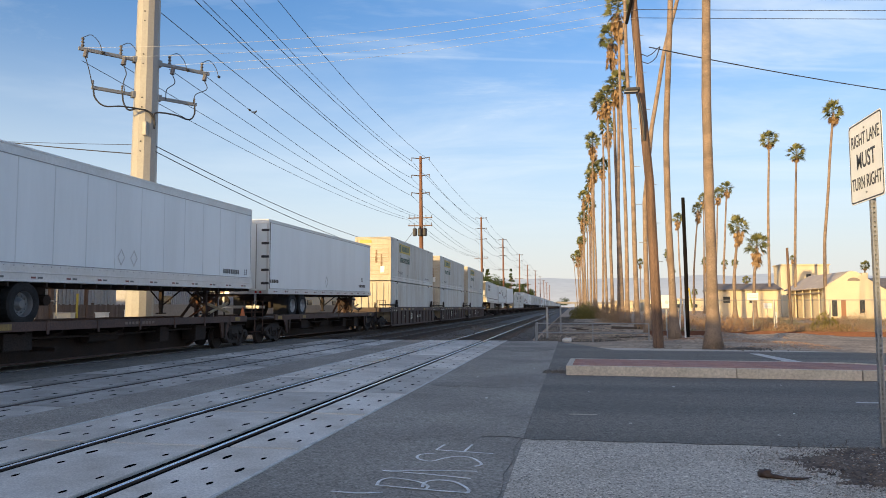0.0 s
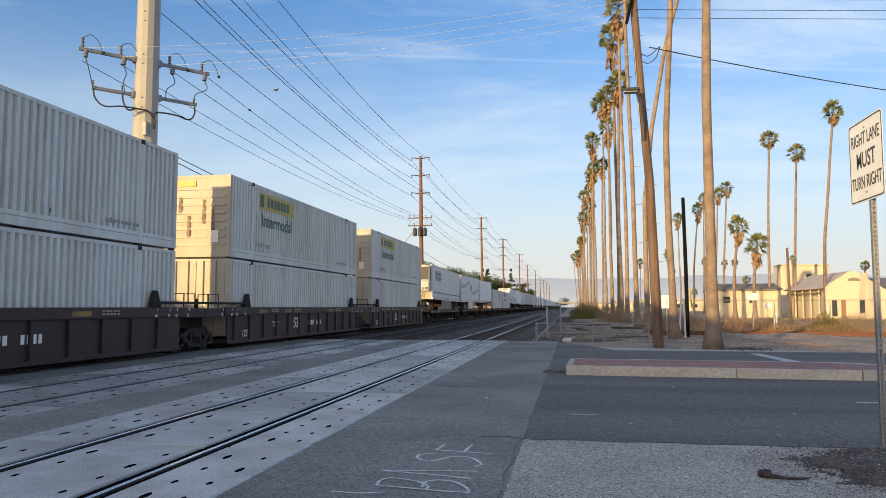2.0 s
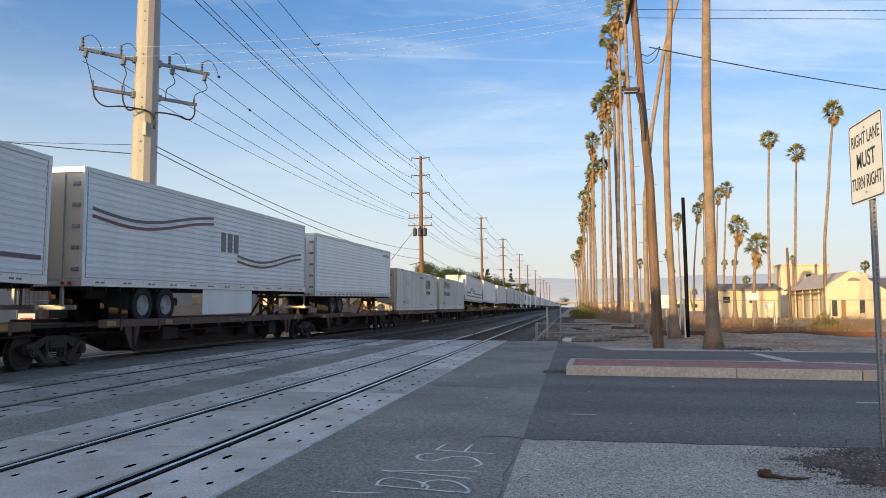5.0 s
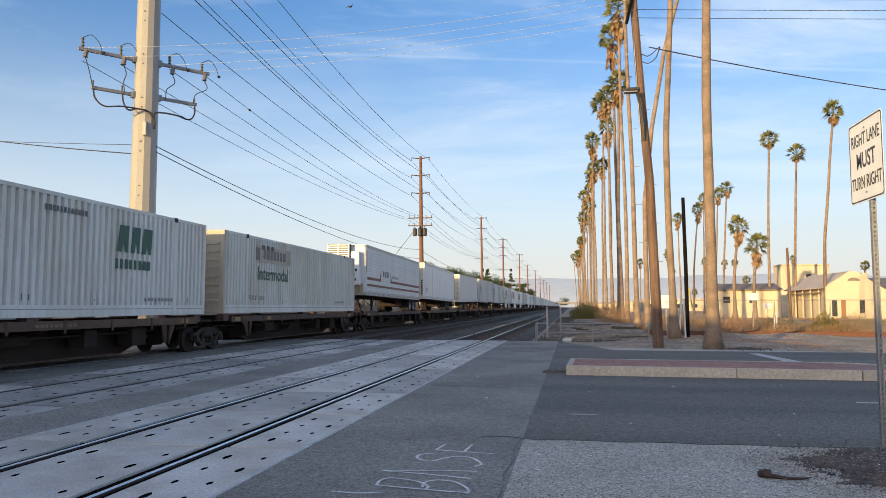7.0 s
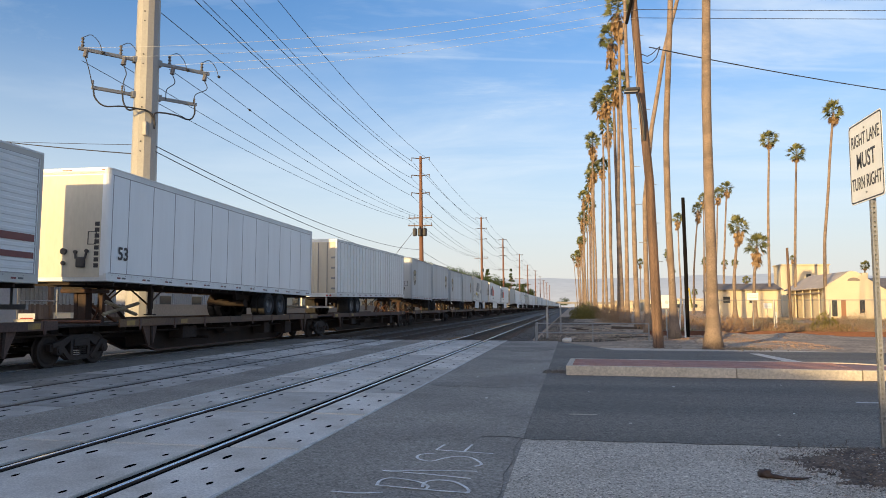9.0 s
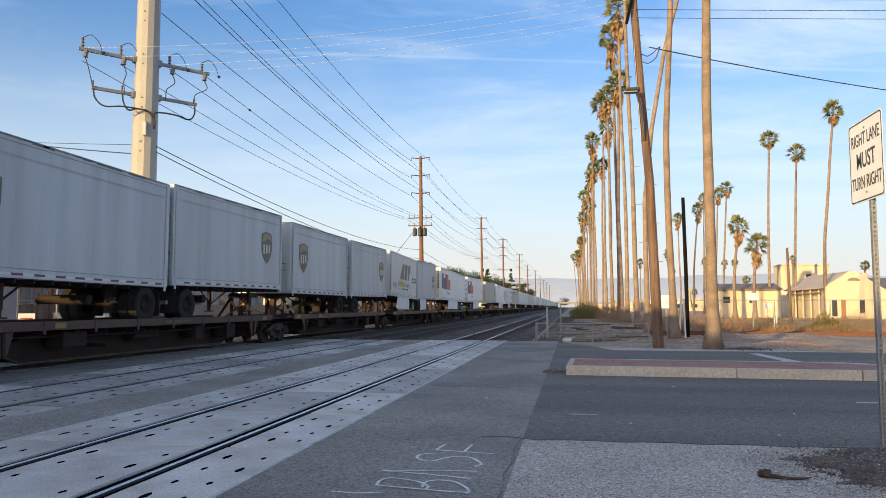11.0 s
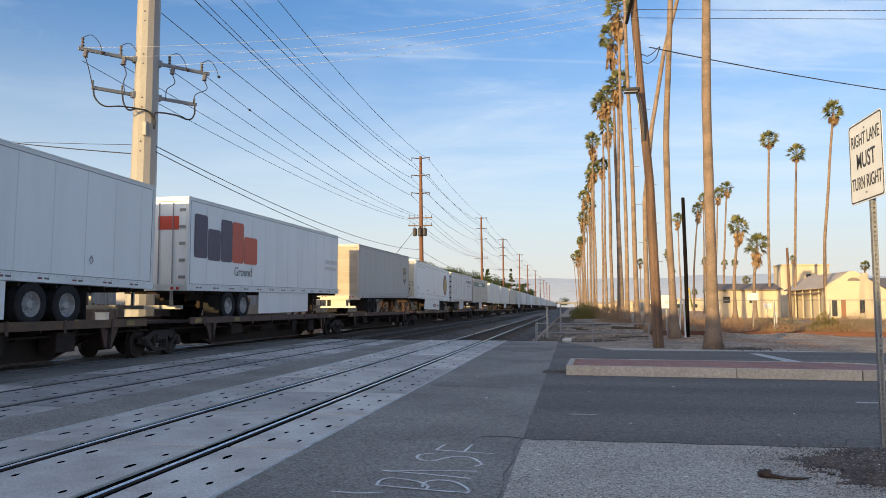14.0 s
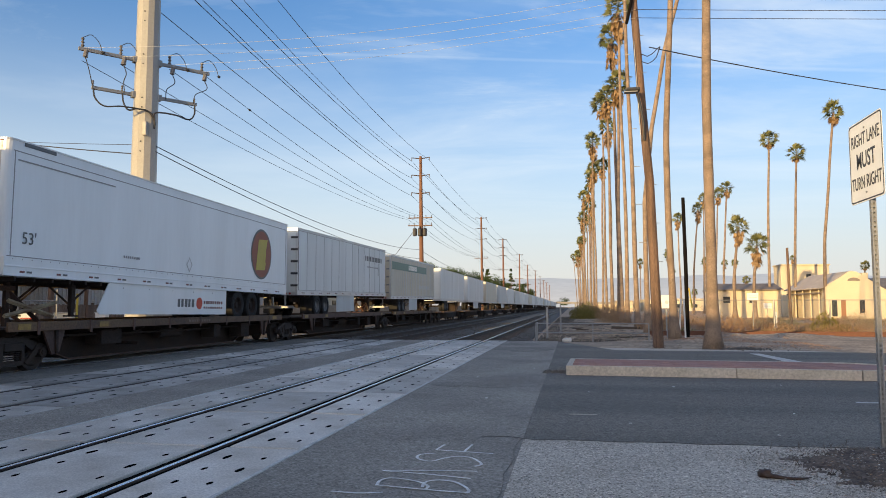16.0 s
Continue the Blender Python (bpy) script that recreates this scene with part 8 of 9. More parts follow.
# ---- brush, fence, buildings ----
def clump(bm, x, y, z, w, h, n, rnd, leaf=0.12, upright=0.6):
    for k in range(n):
        a, f = rnd.random() * 6.283, rnd.random() ** 0.6
        p = Vector((x + w * f * math.cos(a), y + w * f * math.sin(a) * 0.7, z + h * rnd.random() ** 1.2 * (1 - 0.55 * f)))
        d = Vector((rnd.uniform(-1, 1), rnd.uniform(-1, 1), rnd.uniform(-0.1, 1) + upright)).normalized() * leaf * rnd.uniform(0.6, 1.5)
        s = d.cross(Vector((rnd.uniform(-1, 1), rnd.uniform(-1, 1), 0.3))).normalized() * leaf * 0.22
        v = [bm.verts.new(p - s), bm.verts.new(p + s), bm.verts.new(p + d)]
        bm.faces.new(v)


def build_brush():
    rnd = random.Random(11)
    spots = []
    for k in range(66):
        spots.append((rnd.uniform(6.0, 46), rnd.uniform(45.8, 72) if k % 4 else rnd.uniform(42.6, 45), rnd.uniform(0.7, 1.9), (rnd.uniform(0.3, 0.85) if k % 5 else rnd.uniform(0.9, 1.4)) if k % 4 else rnd.uniform(0.2, 0.55)))
    for k in range(18):
        spots.append((rnd.uniform(5.0, 9), rnd.uniform(40, 60), rnd.uniform(0.5, 1.0), rnd.uniform(0.5, 1.2)))
    for k in range(14):
        spots.append((rnd.uniform(2.6, 5.6), 62 + k * 4 + rnd.uniform(-1, 1), rnd.uniform(0.6, 1.2), rnd.uniform(0.8, 2.0)))
    for x, y, w, h in spots:
        bm = B()
        clump(bm, x, y, ground_height(x, y), w, h * 1.3, int(700 * w * max(h, 0.8)), rnd, 0.095)
        kind = ("dry", "straw", "dry", "dry", "sage")[int(rnd.random() * 5)]
        tagged(part("dry_shrub", bm, kind), {"dry": "dry reddish-brown bush on the waste ground", "straw": "dry straw-coloured bush on the waste ground", "sage": "dusty grey-green bush on the waste ground"}[kind], "shrub", "dry shrubs")
    for x, y, w, h in ((14.1, 44.3, 0.75, 1.35), (14.9, 43.8, 0.7, 0.6), (13.2, 43.9, 0.5, 0.45), (6.3, 42.0, 0.4, 0.5)):
        bm = B()
        clump(bm, x, y, 0, w, h, int(500 * w * h), rnd, 0.16)
        tagged(part("green_shrub", bm, "weed"), "low yellow-green bush on the dirt", "shrub", "green shrubs")
    for x, y, w, h in ((1.4, 92.0, 1.6, 2.0), (2.2, 96, 1.8, 2.2)):
        bm = B()
        clump(bm, x, y, 0, w, h, int(600 * w * h), rnd, 0.2)
        tagged(part("green_shrub", bm, "weed"), "yellow-green bush beside the track", "shrub", "green shrubs")
    bm, green = B(), B()
    for k in range(6500):
        y = rnd.uniform(42.5, 95)
        x = rnd.uniform(6 if y < 60 else 9, 10 + 0.5 * y)
        if noise.noise((x * 0.16, y * 0.12, 9)) < -0.12:
            continue
        for j in range(4):
            d = Vector((rnd.uniform(-0.12, 0.12), rnd.uniform(-0.1, 0.1), rnd.uniform(0.08, 0.3)))
            p = Vector((x + rnd.uniform(-0.1, 0.1), y, ground_height(x, y) if y < 62 else 0))
            into = green if noise.noise((x * 0.3, y * 0.15, 4)) > 0.08 else bm
            into.faces.new([into.verts.new(p), into.verts.new(p + Vector((0.03, 0, 0))), into.verts.new(p + d)])
    tagged(part("green_grass", green, "sage"), "dusty green grass in patches on the waste ground", "grass", kind="stuff")
    tagged(part("dry_grass", bm, "straw"), "dry yellow grass on the waste ground", "grass", kind="stuff")
    # stones, broken sleepers and clods on the dirt
    for k in range(14):
        x, y = rnd.uniform(0.5, 4.2), rnd.uniform(34.5, 60)
        L = rnd.uniform(0.5, 2.2)
        a = rnd.uniform(-0.9, 0.9)
        bm = box(B(), -L / 2, L / 2, -0.11, 0.11, -0.05, rnd.uniform(0.05, 0.13), 0.015)
        o = part("old_sleeper", bm, "tie" if k % 2 == 0 else "rubble")
        o.matrix_basis = pose(x, y, ground_height(x, y) + 0.01, rnd.uniform(-4, 4), rnd.uniform(-3, 3), math.degrees(a))
        tagged(o, "broken weathered railway sleeper lying on the dirt", "sleeper", "discarded sleepers")
    bm = B()
    for k in range(1500):
        x, y = rnd.uniform(-1.4, 6.5), rnd.uniform(27.5, 44)
        if x < 1.6 and y < 33:
            continue
        r = rnd.uniform(0.01, 0.045)
        z = ground_height(x, y)
        vs = [bm.verts.new(Vector(p) * r * rnd.uniform(0.7, 1.3) + Vector((x, y, z + r * 0.4))) for p in ((1, rnd.random(), -0.6), (-0.6, 0.9, -0.6), (-0.6, -0.9, -0.6), (rnd.random() * 0.4, 0.1, 0.9))]
        for f in ((0, 2, 1), (0, 1, 3), (1, 2, 3), (2, 0, 3)):
            bm.faces.new([vs[j] for j in f])
    # added lumps catch low sun; their reddish tone ends where ground lies shaded
    lumps = B()
    for k in range(15000):
        x, y = rnd.uniform(3.6, 10.2), rnd.uniform(29.2, 42.3)
        if noise.noise((x * 0.5, y * 0.3, 13)) < 0.16 * max(0, x - 8) - 0.3 or y < 33 and x < 5.6:
            continue
        r = rnd.uniform(0.02, 0.06)
        z = ground_height(x, y) - 0.02
        n = 6
        ring = [lumps.verts.new((x + r * rnd.uniform(0.8, 1.6) * math.cos(a), y + r * rnd.uniform(0.7, 1.1) * math.sin(a), z)) for a in (2 * math.pi * i / n for i in range(n))]
        top = lumps.verts.new((x + rnd.uniform(-0.3, 0.3) * r, y + rnd.uniform(-0.1, 0.3) * r, z + r * rnd.uniform(0.45, 0.9)))
        for i in range(n):
            lumps.faces.new((ring[i], ring[(i + 1) % n], top))
    tagged(part("earth_lumps", lumps, "earth"), "crumbly brown earth lumps before the fence, reddened for low sun", "soil", kind="stuff")
    stones = B()
    for k in range(15000):
        x, y = rnd.uniform(-1.6, 4.6), 33.2 + 75 * rnd.random() ** 1.5
        f = noise.noise((x * 0.5, y * 0.28, 7)) + 0.35 * noise.noise((x * 1.6, y * 0.9, 2))
        if f < 0.32 * (x - 0.6) / 2 - 0.12:
            continue
        r = rnd.uniform(0.02, 0.055)
        z = ground_height(x, y) if y < 62 else 0.02
        vs = [stones.verts.new(Vector(p) * r * rnd.uniform(0.7, 1.3) + Vector((x, y, z + r * 0.3))) for p in ((1, rnd.random(), -0.6), (-0.6, 0.9, -0.6), (-0.6, -0.9, -0.6), (rnd.random() * 0.4, 0.1, 0.7))]
        for f in ((0, 2, 1), (0, 1, 3), (1, 2, 3), (2, 0, 3)):
            stones.faces.new([vs[j] for j in f])
    tagged(part("verge_stones", stones, "ballast"), "dark grey stones spilt from the track over the dirt", "gravel", kind="stuff")
    tagged(part("clods", bm, "dirt"), "clods and stones on the dirt", "stones", kind="stuff")


build_brush()


def build_fence():
    o = thing("chain_link_fence", "grey chain-link fence with steel posts along the waste ground", "fence")
    y, x0, x1, h = 45.2, 5.6, 66.0, 1.9
    first = None
    for x in np.arange(x0, x1 + 0.1, 3.02):
        if first is None:
            first = part("post", tube(B(), [(0, 0, -0.2), (0, 0, h)], 0.045, 8), "galv", o)
            first.location = (x, y, 0)
        else:
            share(first, o, Matrix.Translation((x, y, 0)))
    part("top_rail", tube(B(), [(x0, y, h), (x1, y, h)], 0.025, 6), "galv", o)
    bm = B()
    for x in np.arange(x0, x1, 0.1):
        for s in (-1, 1):
            q = x + s * h
            a, b = (x, y, 0.05), (q, y, h)
            if q < x0 or q > x1:
                f = ((x0 if q < x0 else x1) - x) / (q - x)
                b = (x + (q - x) * f, y, 0.05 + (h - 0.05) * f)
            tube(bm, [a, b], 0.0022, 3, False)
    tagged(part("mesh", bm, "galv", o), kind="stuff")
    # low pipe barrier beside the tracks
    o = thing("pipe_barrier", "low grey steel pipe barrier at the end of the crossing", "barrier", at=pose(-1.55, 33.1, 0))
    for x in (0.0, 2.5, 4.9):
        part("post", tube(B(), [(x, 0, -0.3), (x, 0, 0.79)], 0.028, 8), "galv", o)
    for z in (0.77, 0.36):
        part("rail", tube(B(), [(0, 0, z), (4.9, 0, z)], 0.024, 8), "galv", o)
    for k in range(5):
        part("picket", tube(B(), [(0.0, 0.25 + k * 0.35, -0.2), (0.0, 0.25 + k * 0.35, 0.77)], 0.018, 6), "galv", o)
    part("rail", tube(B(), [(0, 0, 0.77), (0, 1.8, 0.77)], 0.024, 8), "galv", o)
    for x, y, h in ((-1.15, 36.5, 1.5), (-0.6, 44, 1.6)):
        o = thing("marker_post", "grey steel marker post beside the track", "post", "marker posts", at=pose(x, y, 0))
        part("shaft", box(B(), -0.05, 0.05, -0.05, 0.05, -0.5, h, 0.015), "galv", o)
    rnd = random.Random(17)
    bm = B()
    for k in range(260):
        x, y = rnd.uniform(0.2, 4.2), 33.3 + 26 * rnd.random() ** 1.4
        if abs(x - 3.3) < 0.4 and y < 30:
            continue
        r = rnd.uniform(0.03, 0.2)
        n = rnd.randint(5, 7)
        z = ground_height(x, y)
        poly(bm, [(x + r * math.cos(a) * rnd.uniform(0.7, 1.1), y + r * math.sin(a) * rnd.uniform(0.5, 0.9), z - 0.02) for a in (2 * math.pi * i / n + 0.3 for i in range(n))], (rnd.uniform(-0.02, 0.02), 0, rnd.uniform(0.03, 0.09)))
    for k in range(170):
        x, y = rnd.uniform(5.8, 9.3), rnd.uniform(28.4, 39.6)
        r = rnd.uniform(0.02, 0.05)
        z = ground_height(x, y)
        poly(bm, [(x + r * math.cos(a) * rnd.uniform(0.7, 1.3), y + r * math.sin(a) * rnd.uniform(0.5, 0.9), z - 0.02) for a in (0.3, 1.5, 2.6, 3.9, 5.2)], (rnd.uniform(-0.02, 0.02), 0, rnd.uniform(0.03, 0.05)))
    tagged(part("rubble", bm, "rubble"), "broken slabs and rubble on the dirt", "rubble", kind="stuff")
    # small signs on thin posts
    for x, y, z, w, h in ((4.55, 36.5, 1.75, 0.52, 0.62), (10.4, 44.8, 2.1, 0.62, 0.42), (17.5, 70, 1.6, 0.7, 0.5)):
        o = thing("notice_sign", "small white notice board on a thin steel post", "sign", "small signs", at=pose(x, y, 0))
        part("post", tube(B(), [(0, 0.03, -0.2), (0, 0.03, z + h / 2)], 0.025, 6), "galv", o)
        b = part("board", box(B(), -w / 2, w / 2, -0.01, 0.01, z - h / 2, z + h / 2, 0.006), "signwhite", o)
        bm = B()
        if x < 5:
            poly(bm, [(0.09 * math.cos(a), -0.0135, z - 0.02 + 0.09 * math.sin(a)) for a in (2 * math.pi * i / 14 for i in range(14))], (0, 0.004, 0))
            part("emblem", bm, "grey", b)
            continue
        for k in range(2):
            box(bm, -w * 0.36, w * (0.36 - 0.08 * k), -0.014, -0.009, z - h * 0.15 + k * h * 0.22, z - h * 0.09 + k * h * 0.22)
        part("lettering_bar", bm, "grey", b)
    for x, y, lean in ((5.05, 36.2, 0.12), (5.35, 36.2, -0.05)):
        o = thing("pipe_post", "thin white steel pipe standing in the dirt", "post", "thin pipes", at=pose(x, y, 0))
        part("shaft", tube(B(), [(0, 0, -0.2), (lean, 0, 1.9)], 0.04, 8), "signwhite", o)
    o = thing("pipe_post", "short white post behind the fence", "post", "thin pipes", at=pose(13.0, 50, 0))
    part("shaft", tube(B(), [(0, 0, -0.2), (0, 0, 1.2)], 0.06, 8), "signwhite", o)


build_fence()


def house(name, label, x0, x1, y0, y1, h, ridge=None, group="buildings beyond the field"):
    o = thing(name, label, "building", group)
    part("wall", box(B(), x0, x1, y0, y1, -0.2, h), "stucco", o)
    return o


def opening(o, x, y, z0, z1, w, material="pane"):
    p = part("window" if material == "pane" else "door", box(B(), x - w / 2, x + w / 2, y - 0.02, y + 0.05, z0, z1), material, o)
    bm = B()
    for a, b in ((x - w / 2 - 0.1, x - w / 2), (x + w / 2, x + w / 2 + 0.1)):
        box(bm, a, b, y - 0.06, y + 0.05, z0, z1 + 0.1)
    box(bm, x - w / 2, x + w / 2, y - 0.06, y + 0.05, z1, z1 + 0.1)
    part("frame", bm, "stucco", p)
    if material == "pane":
        part("sill", box(B(), x - w / 2 - 0.12, x + w / 2 + 0.12, y - 0.12, y + 0.05, z0 - 0.1, z0), "stucco", p)


def build_buildings():
    o = house("warehouse_block", "tall cream stucco block of a warehouse", 32.6, 39.7, 122, 126, 7.95)
    part("parapet", box(B(), 32.45, 39.85, 121.85, 126.15, 7.95, 8.15), "stucco", o)
    opening(o, 36.7, 122, 6.0, 6.6, 0.7)
    # gabled hall: front wall with the gable towards the road, a porch along its side
    o = thing("gabled_hall", "cream stucco hall with a grey gable roof and side porch", "building", "buildings beyond the field")
    x0, x1, y0, y1, e, r = 30.4, 37.2, 95, 111, 3.9, 5.75
    xm = 33.5
    part("wall", poly(B(), [(x0, y0, -0.2), (x1, y0, -0.2), (x1, y0, e - 0.4), (xm + 0.4, y0, r), (xm - 0.4, y0, r), (x0, y0, e)], (0, 1.2, 0)), "stucco", o)
    part("wall", poly(B(), [(x0 + 0.55, y0 + 1.2, -0.2), (x1, y0 + 1.2, -0.2), (x1, y0 + 1.2, e - 0.45), (xm, y0 + 1.2, r - 0.2), (x0 + 0.55, y0 + 1.2, e + 0.1)], (0, y1 - y0 - 1.2, 0)), "stucco", o)
    part("roof", poly(B(), [(xm, y0 + 0.25, r - 0.02), (xm, y0 + 0.25, r + 0.1), (x0 - 0.35, y0 + 0.25, e - 0.08), (x0 - 0.35, y0 + 0.25, e - 0.2)], (0, y1 - y0, 0)), "roof_pale", o, "pale weathered roof slope")
    part("roof", poly(B(), [(xm, y0 + 0.25, r - 0.02), (xm, y0 + 0.25, r + 0.1), (x1 + 0.4, y0 + 0.25, e - 0.5), (x1 + 0.4, y0 + 0.25, e - 0.6)], (0, y1 - y0, 0)), "roof", o, "grey weathered roof slope")
    for k in range(5):
        part("porch_post", box(B(), x0 - 0.05, x0 + 0.1, y0 + 2.5 + k * 3.2, y0 + 2.65 + k * 3.2, -0.2, e - 0.15), "stucco", o)
    part("porch_beam", box(B(), x0 - 0.06, x0 + 0.12, y0 + 1.25, y1, e - 0.8, e - 0.6), "roof", o)
    for x, m, z, w in ((31.35, "pane", 0.35, 0.62), (32.35, "door", 0, 0.55), (34.45, "pane", 0.75, 0.6)):
        opening(o, x, y0, z, 2.3, w, m)
    # arched vent in the gable
    arch = [(33.6 + 0.72 * math.cos(a), y0 - 0.02, 4.6 + 0.42 * math.sin(a)) for a in (math.pi * k / 12 for k in range(13))]
    part("arched_vent", poly(B(), arch, (0, -0.03, 0)), "roof", o, "half-round brown vent")
    part("chimney", box(B(), 36.0, 36.7, 99, 99.8, 3.5, 5.75), "stucco", o)
    o = house("annex", "cream stucco annex with a dark low roof", 37.5, 52, 95.6, 110, 3.6)
    part("roof", poly(B(), [(37.3, 95.2, 3.5), (37.3, 95.2, 3.65), (37.3, 103, 5.2), (37.3, 110.4, 3.65), (37.3, 110.4, 3.5)], (15, 0, 0)), "roof", o)
    for x in (39.5, 42.5, 45.5, 48.5):
        opening(o, x, 95.6, 1.0, 2.4, 1.2)
    o = house("low_shed", "long low cream building with a brown pitched roof", 19.8, 28.2, 106, 114, 3.8)
    part("roof", poly(B(), [(19.5, 105.5, 3.75), (19.5, 105.5, 3.87), (19.5, 110, 4.8), (19.5, 114.5, 3.87), (19.5, 114.5, 3.75)], (9, 0, 0)), "roof", o)
    for x in (21.2, 24.6):
        opening(o, x, 106, 2.0, 2.9, 0.9)
    o = house("low_shed", "low pale building far beyond the palms", 6.5, 15, 190, 200, 2.0)
    opening(o, 9, 190, 0.7, 1.5, 1.4); opening(o, 12, 190, 0.7, 1.5, 1.4)
    part("roof", box(B(), 6.2, 15.3, 189.7, 200.3, 2.0, 2.2), "roof_pale", o)
    for x, y, w, h in ((14, 230, 6, 3.1), (22.5, 236, 5, 3.5), (34, 260, 20, 4.0), (62, 150, 16, 4.2)):
        o = house("far_building", "pale low building in the distance", x, x + w, y, y + 12, h)
        part("roof", box(B(), x - 0.2, x + w + 0.2, y - 0.2, y + 12.2, h, h + 0.3), "roof_pale", o)
        for k in range(4):
            opening(o, x + w * (0.14 + 0.24 * k), y, 1.2, 2.4, w * 0.09)
    # behind the train: yard walls, sheds and a fence, seen under and between the cars
    for i, (x0, x1, y0, y1, h, mt) in enumerate(((-33, -27, 24, 40, 3.6, "shed"), (-35, -29, 46, 66, 3.9, "shed"), (-60, -40, 10, 21, 4.6, "block"), (-36, -30, 74, 110, 3.6, "stucco"), (-44, -36, 120, 170, 4.0, "block"))):
        o = thing("yard_building", "low pale metal shed in the yard behind the tracks" if mt == "shed" else "low beige yard building behind the tracks", "building", "yard buildings")
        part("wall", box(B(), x0, x1, y0, y1, -0.2, h), mt, o)
        part("roof", poly(B(), [(x0 - 0.4, y0 - 0.4, h), (x1 + 0.4, y0 - 0.4, h), (x1 + 0.4, y0 - 0.4, h + 0.15), ((x0 + x1) / 2, y0 - 0.4, h + 0.6), (x0 - 0.4, y0 - 0.4, h + 0.15)], (0, y1 - y0 + 0.8, 0)), "roof", o)
        if mt == "shed":
            bm = B()
            for y in np.arange(y0 + 0.15, y1 - 0.1, 0.3):
                box(bm, x1, x1 + 0.045, y, y + 0.07, -0.2, h - 0.02)
            part("cladding_ribs", bm, mt, o)
        for y in np.arange(y0 + 2, y1 - 2, 4.5) if i else ():
            w = part("window", box(B(), x1 - 0.05, x1 + 0.055, y, y + 1.5, 1.1, 2.3), "pane", o)
            part("frame", box(B(), x1 - 0.02, x1 + 0.07, y - 0.1, y + 1.6, 2.3, 2.42), mt, w)
    o = thing("yard_canopy", "open brown steel canopy with braced posts in the yard", "canopy", "yard buildings", at=pose(-24.9, 0, 0))
    part("fascia", box(B(), -1.9, 0.6, 31.0, 34.0, 3.5, 3.9, 0.02), "canopy", o)
    for x in (-1.6, 0.4):
        for y in (31.15, 33.8):
            p = part("post", box(B(), x - 0.07, x + 0.07, y - 0.07, y + 0.07, -0.2, 3.5), "canopy", o)
            bm = B()
            bar_between(bm, (x, y, 2.6), (x, y + (0.9 if y < 32 else -0.9), 3.5), 0.07)
            part("brace", bm, "canopy", p)
    o = thing("yard_building", "tall white metal building far behind the yard", "building", "yard buildings")
    part("wall", box(B(), -54, -44, 53, 64, -0.2, 6.4), "white", o)
    part("roof", box(B(), -54.3, -43.7, 52.7, 64.3, 6.4, 6.65), "white", o)
    # small things standing in the yard
    o = thing("yard_gate", "blue-grey sheet steel gate panel in a pale pipe frame", "gate", "yard clutter", at=pose(-23.0, 0, 0))
    part("sheet", box(B(), -0.02, 0.0, 25.6, 27.25, 0.75, 2.4), "gate_sheet", o)
    for y, z in ((25.55, 2.5), (27.32, 2.5), (29.7, 2.3)):
        part("post", tube(B(), [(0, y, -0.2), (0, y, z)], 0.035, 8), "galv", o)
    for y0, y1, z in ((25.55, 27.32, 0.86), (25.55, 27.32, 2.45), (27.32, 29.7, 1.77)):
        part("rail", tube(B(), [(0, y0, z), (0, y1, z)], 0.028, 8), "galv", o)
    o = thing("yard_sign", "small white sign with red bars on a post in the yard", "sign", "yard clutter", at=pose(-23.6, 28.57, 0, 0, 0, 38))
    part("post", box(B(), -0.03, 0.03, 0.012, 0.06, -0.2, 1.15), "galv", o)
    b = part("board", box(B(), -0.33, 0.33, -0.01, 0.01, 0.72, 1.22, 0.006), "signwhite", o)
    for z in (0.84, 0.98):
        part("lettering_bar", box(B(), -0.25, 0.25, -0.014, -0.009, z, z + 0.05), "red", b)
    for x, y, w, z1, mt, lab in ((-23.6, 31.0, 0.8, 1.2, "cream", "cream electrical cabinet standing in the yard"), (-23.3, 33.4, 0.5, 1.19, "signwhite", "small white meter box standing in the yard"), (-22.4, 34.4, 0.42, 1.32, "signwhite", "small white meter box standing in the yard"), (-22.2, 26.9, 0.8, 0.95, "cream", "cream cabinet standing in the yard")):
        o = thing("yard_cabinet", lab, "cabinet", "yard clutter", at=pose(x, y, 0, 0, 0, 12))
        part("body", box(B(), -w / 2, w / 2, -0.2, 0.25, -0.2, z1, 0.015), mt, o)
        part("lid", box(B(), -w / 2 - 0.03, w / 2 + 0.03, -0.23, 0.28, z1, z1 + 0.04, 0.01), mt, o)
        part("door", box(B(), -w / 2 + 0.05, w / 2 - 0.05, -0.212, -0.2, 0.1, z1 - 0.06, 0.004), mt, o)
    o = thing("yard_post", "yellow steel post standing in the yard", "post", "yard clutter", at=pose(-23.6, 31.9, 0))
    part("shaft", tube(B(), [(0, 0, -0.2), (0, 0, 2.15)], 0.055, 8), "gold", o)
    # added panel: its white stands in for a bright gap behind the train
    o = thing("yard_sign", "white panel on two posts, put up for a bright gap", "sign", "yard clutter", at=pose(-22.7, 35.6, 0, 0, 0, 30))
    for x in (-0.3, 0.3):
        part("post", box(B(), x - 0.03, x + 0.03, 0.012, 0.06, -0.2, 2.3), "galv", o)
    part("board", box(B(), -0.42, 0.42, -0.01, 0.01, 1.98, 2.34, 0.006), "signwhite", o)
    o = thing("yard_wall", "low beige block wall behind the tracks", "wall", kind="structure")
    part("panel", box(B(), -23.3, -23.0, 37, 300, -0.2, 1.65), "block", o)
    # added out of view, only to keep sun from leaking under the train
    o = thing("wall_west", "plain beige block wall closing the yard beside the tracks", "wall", kind="structure")
    part("panel", box(B(), -20.3, -20.0, -120, 2, -0.3, 4.3), "block", o)
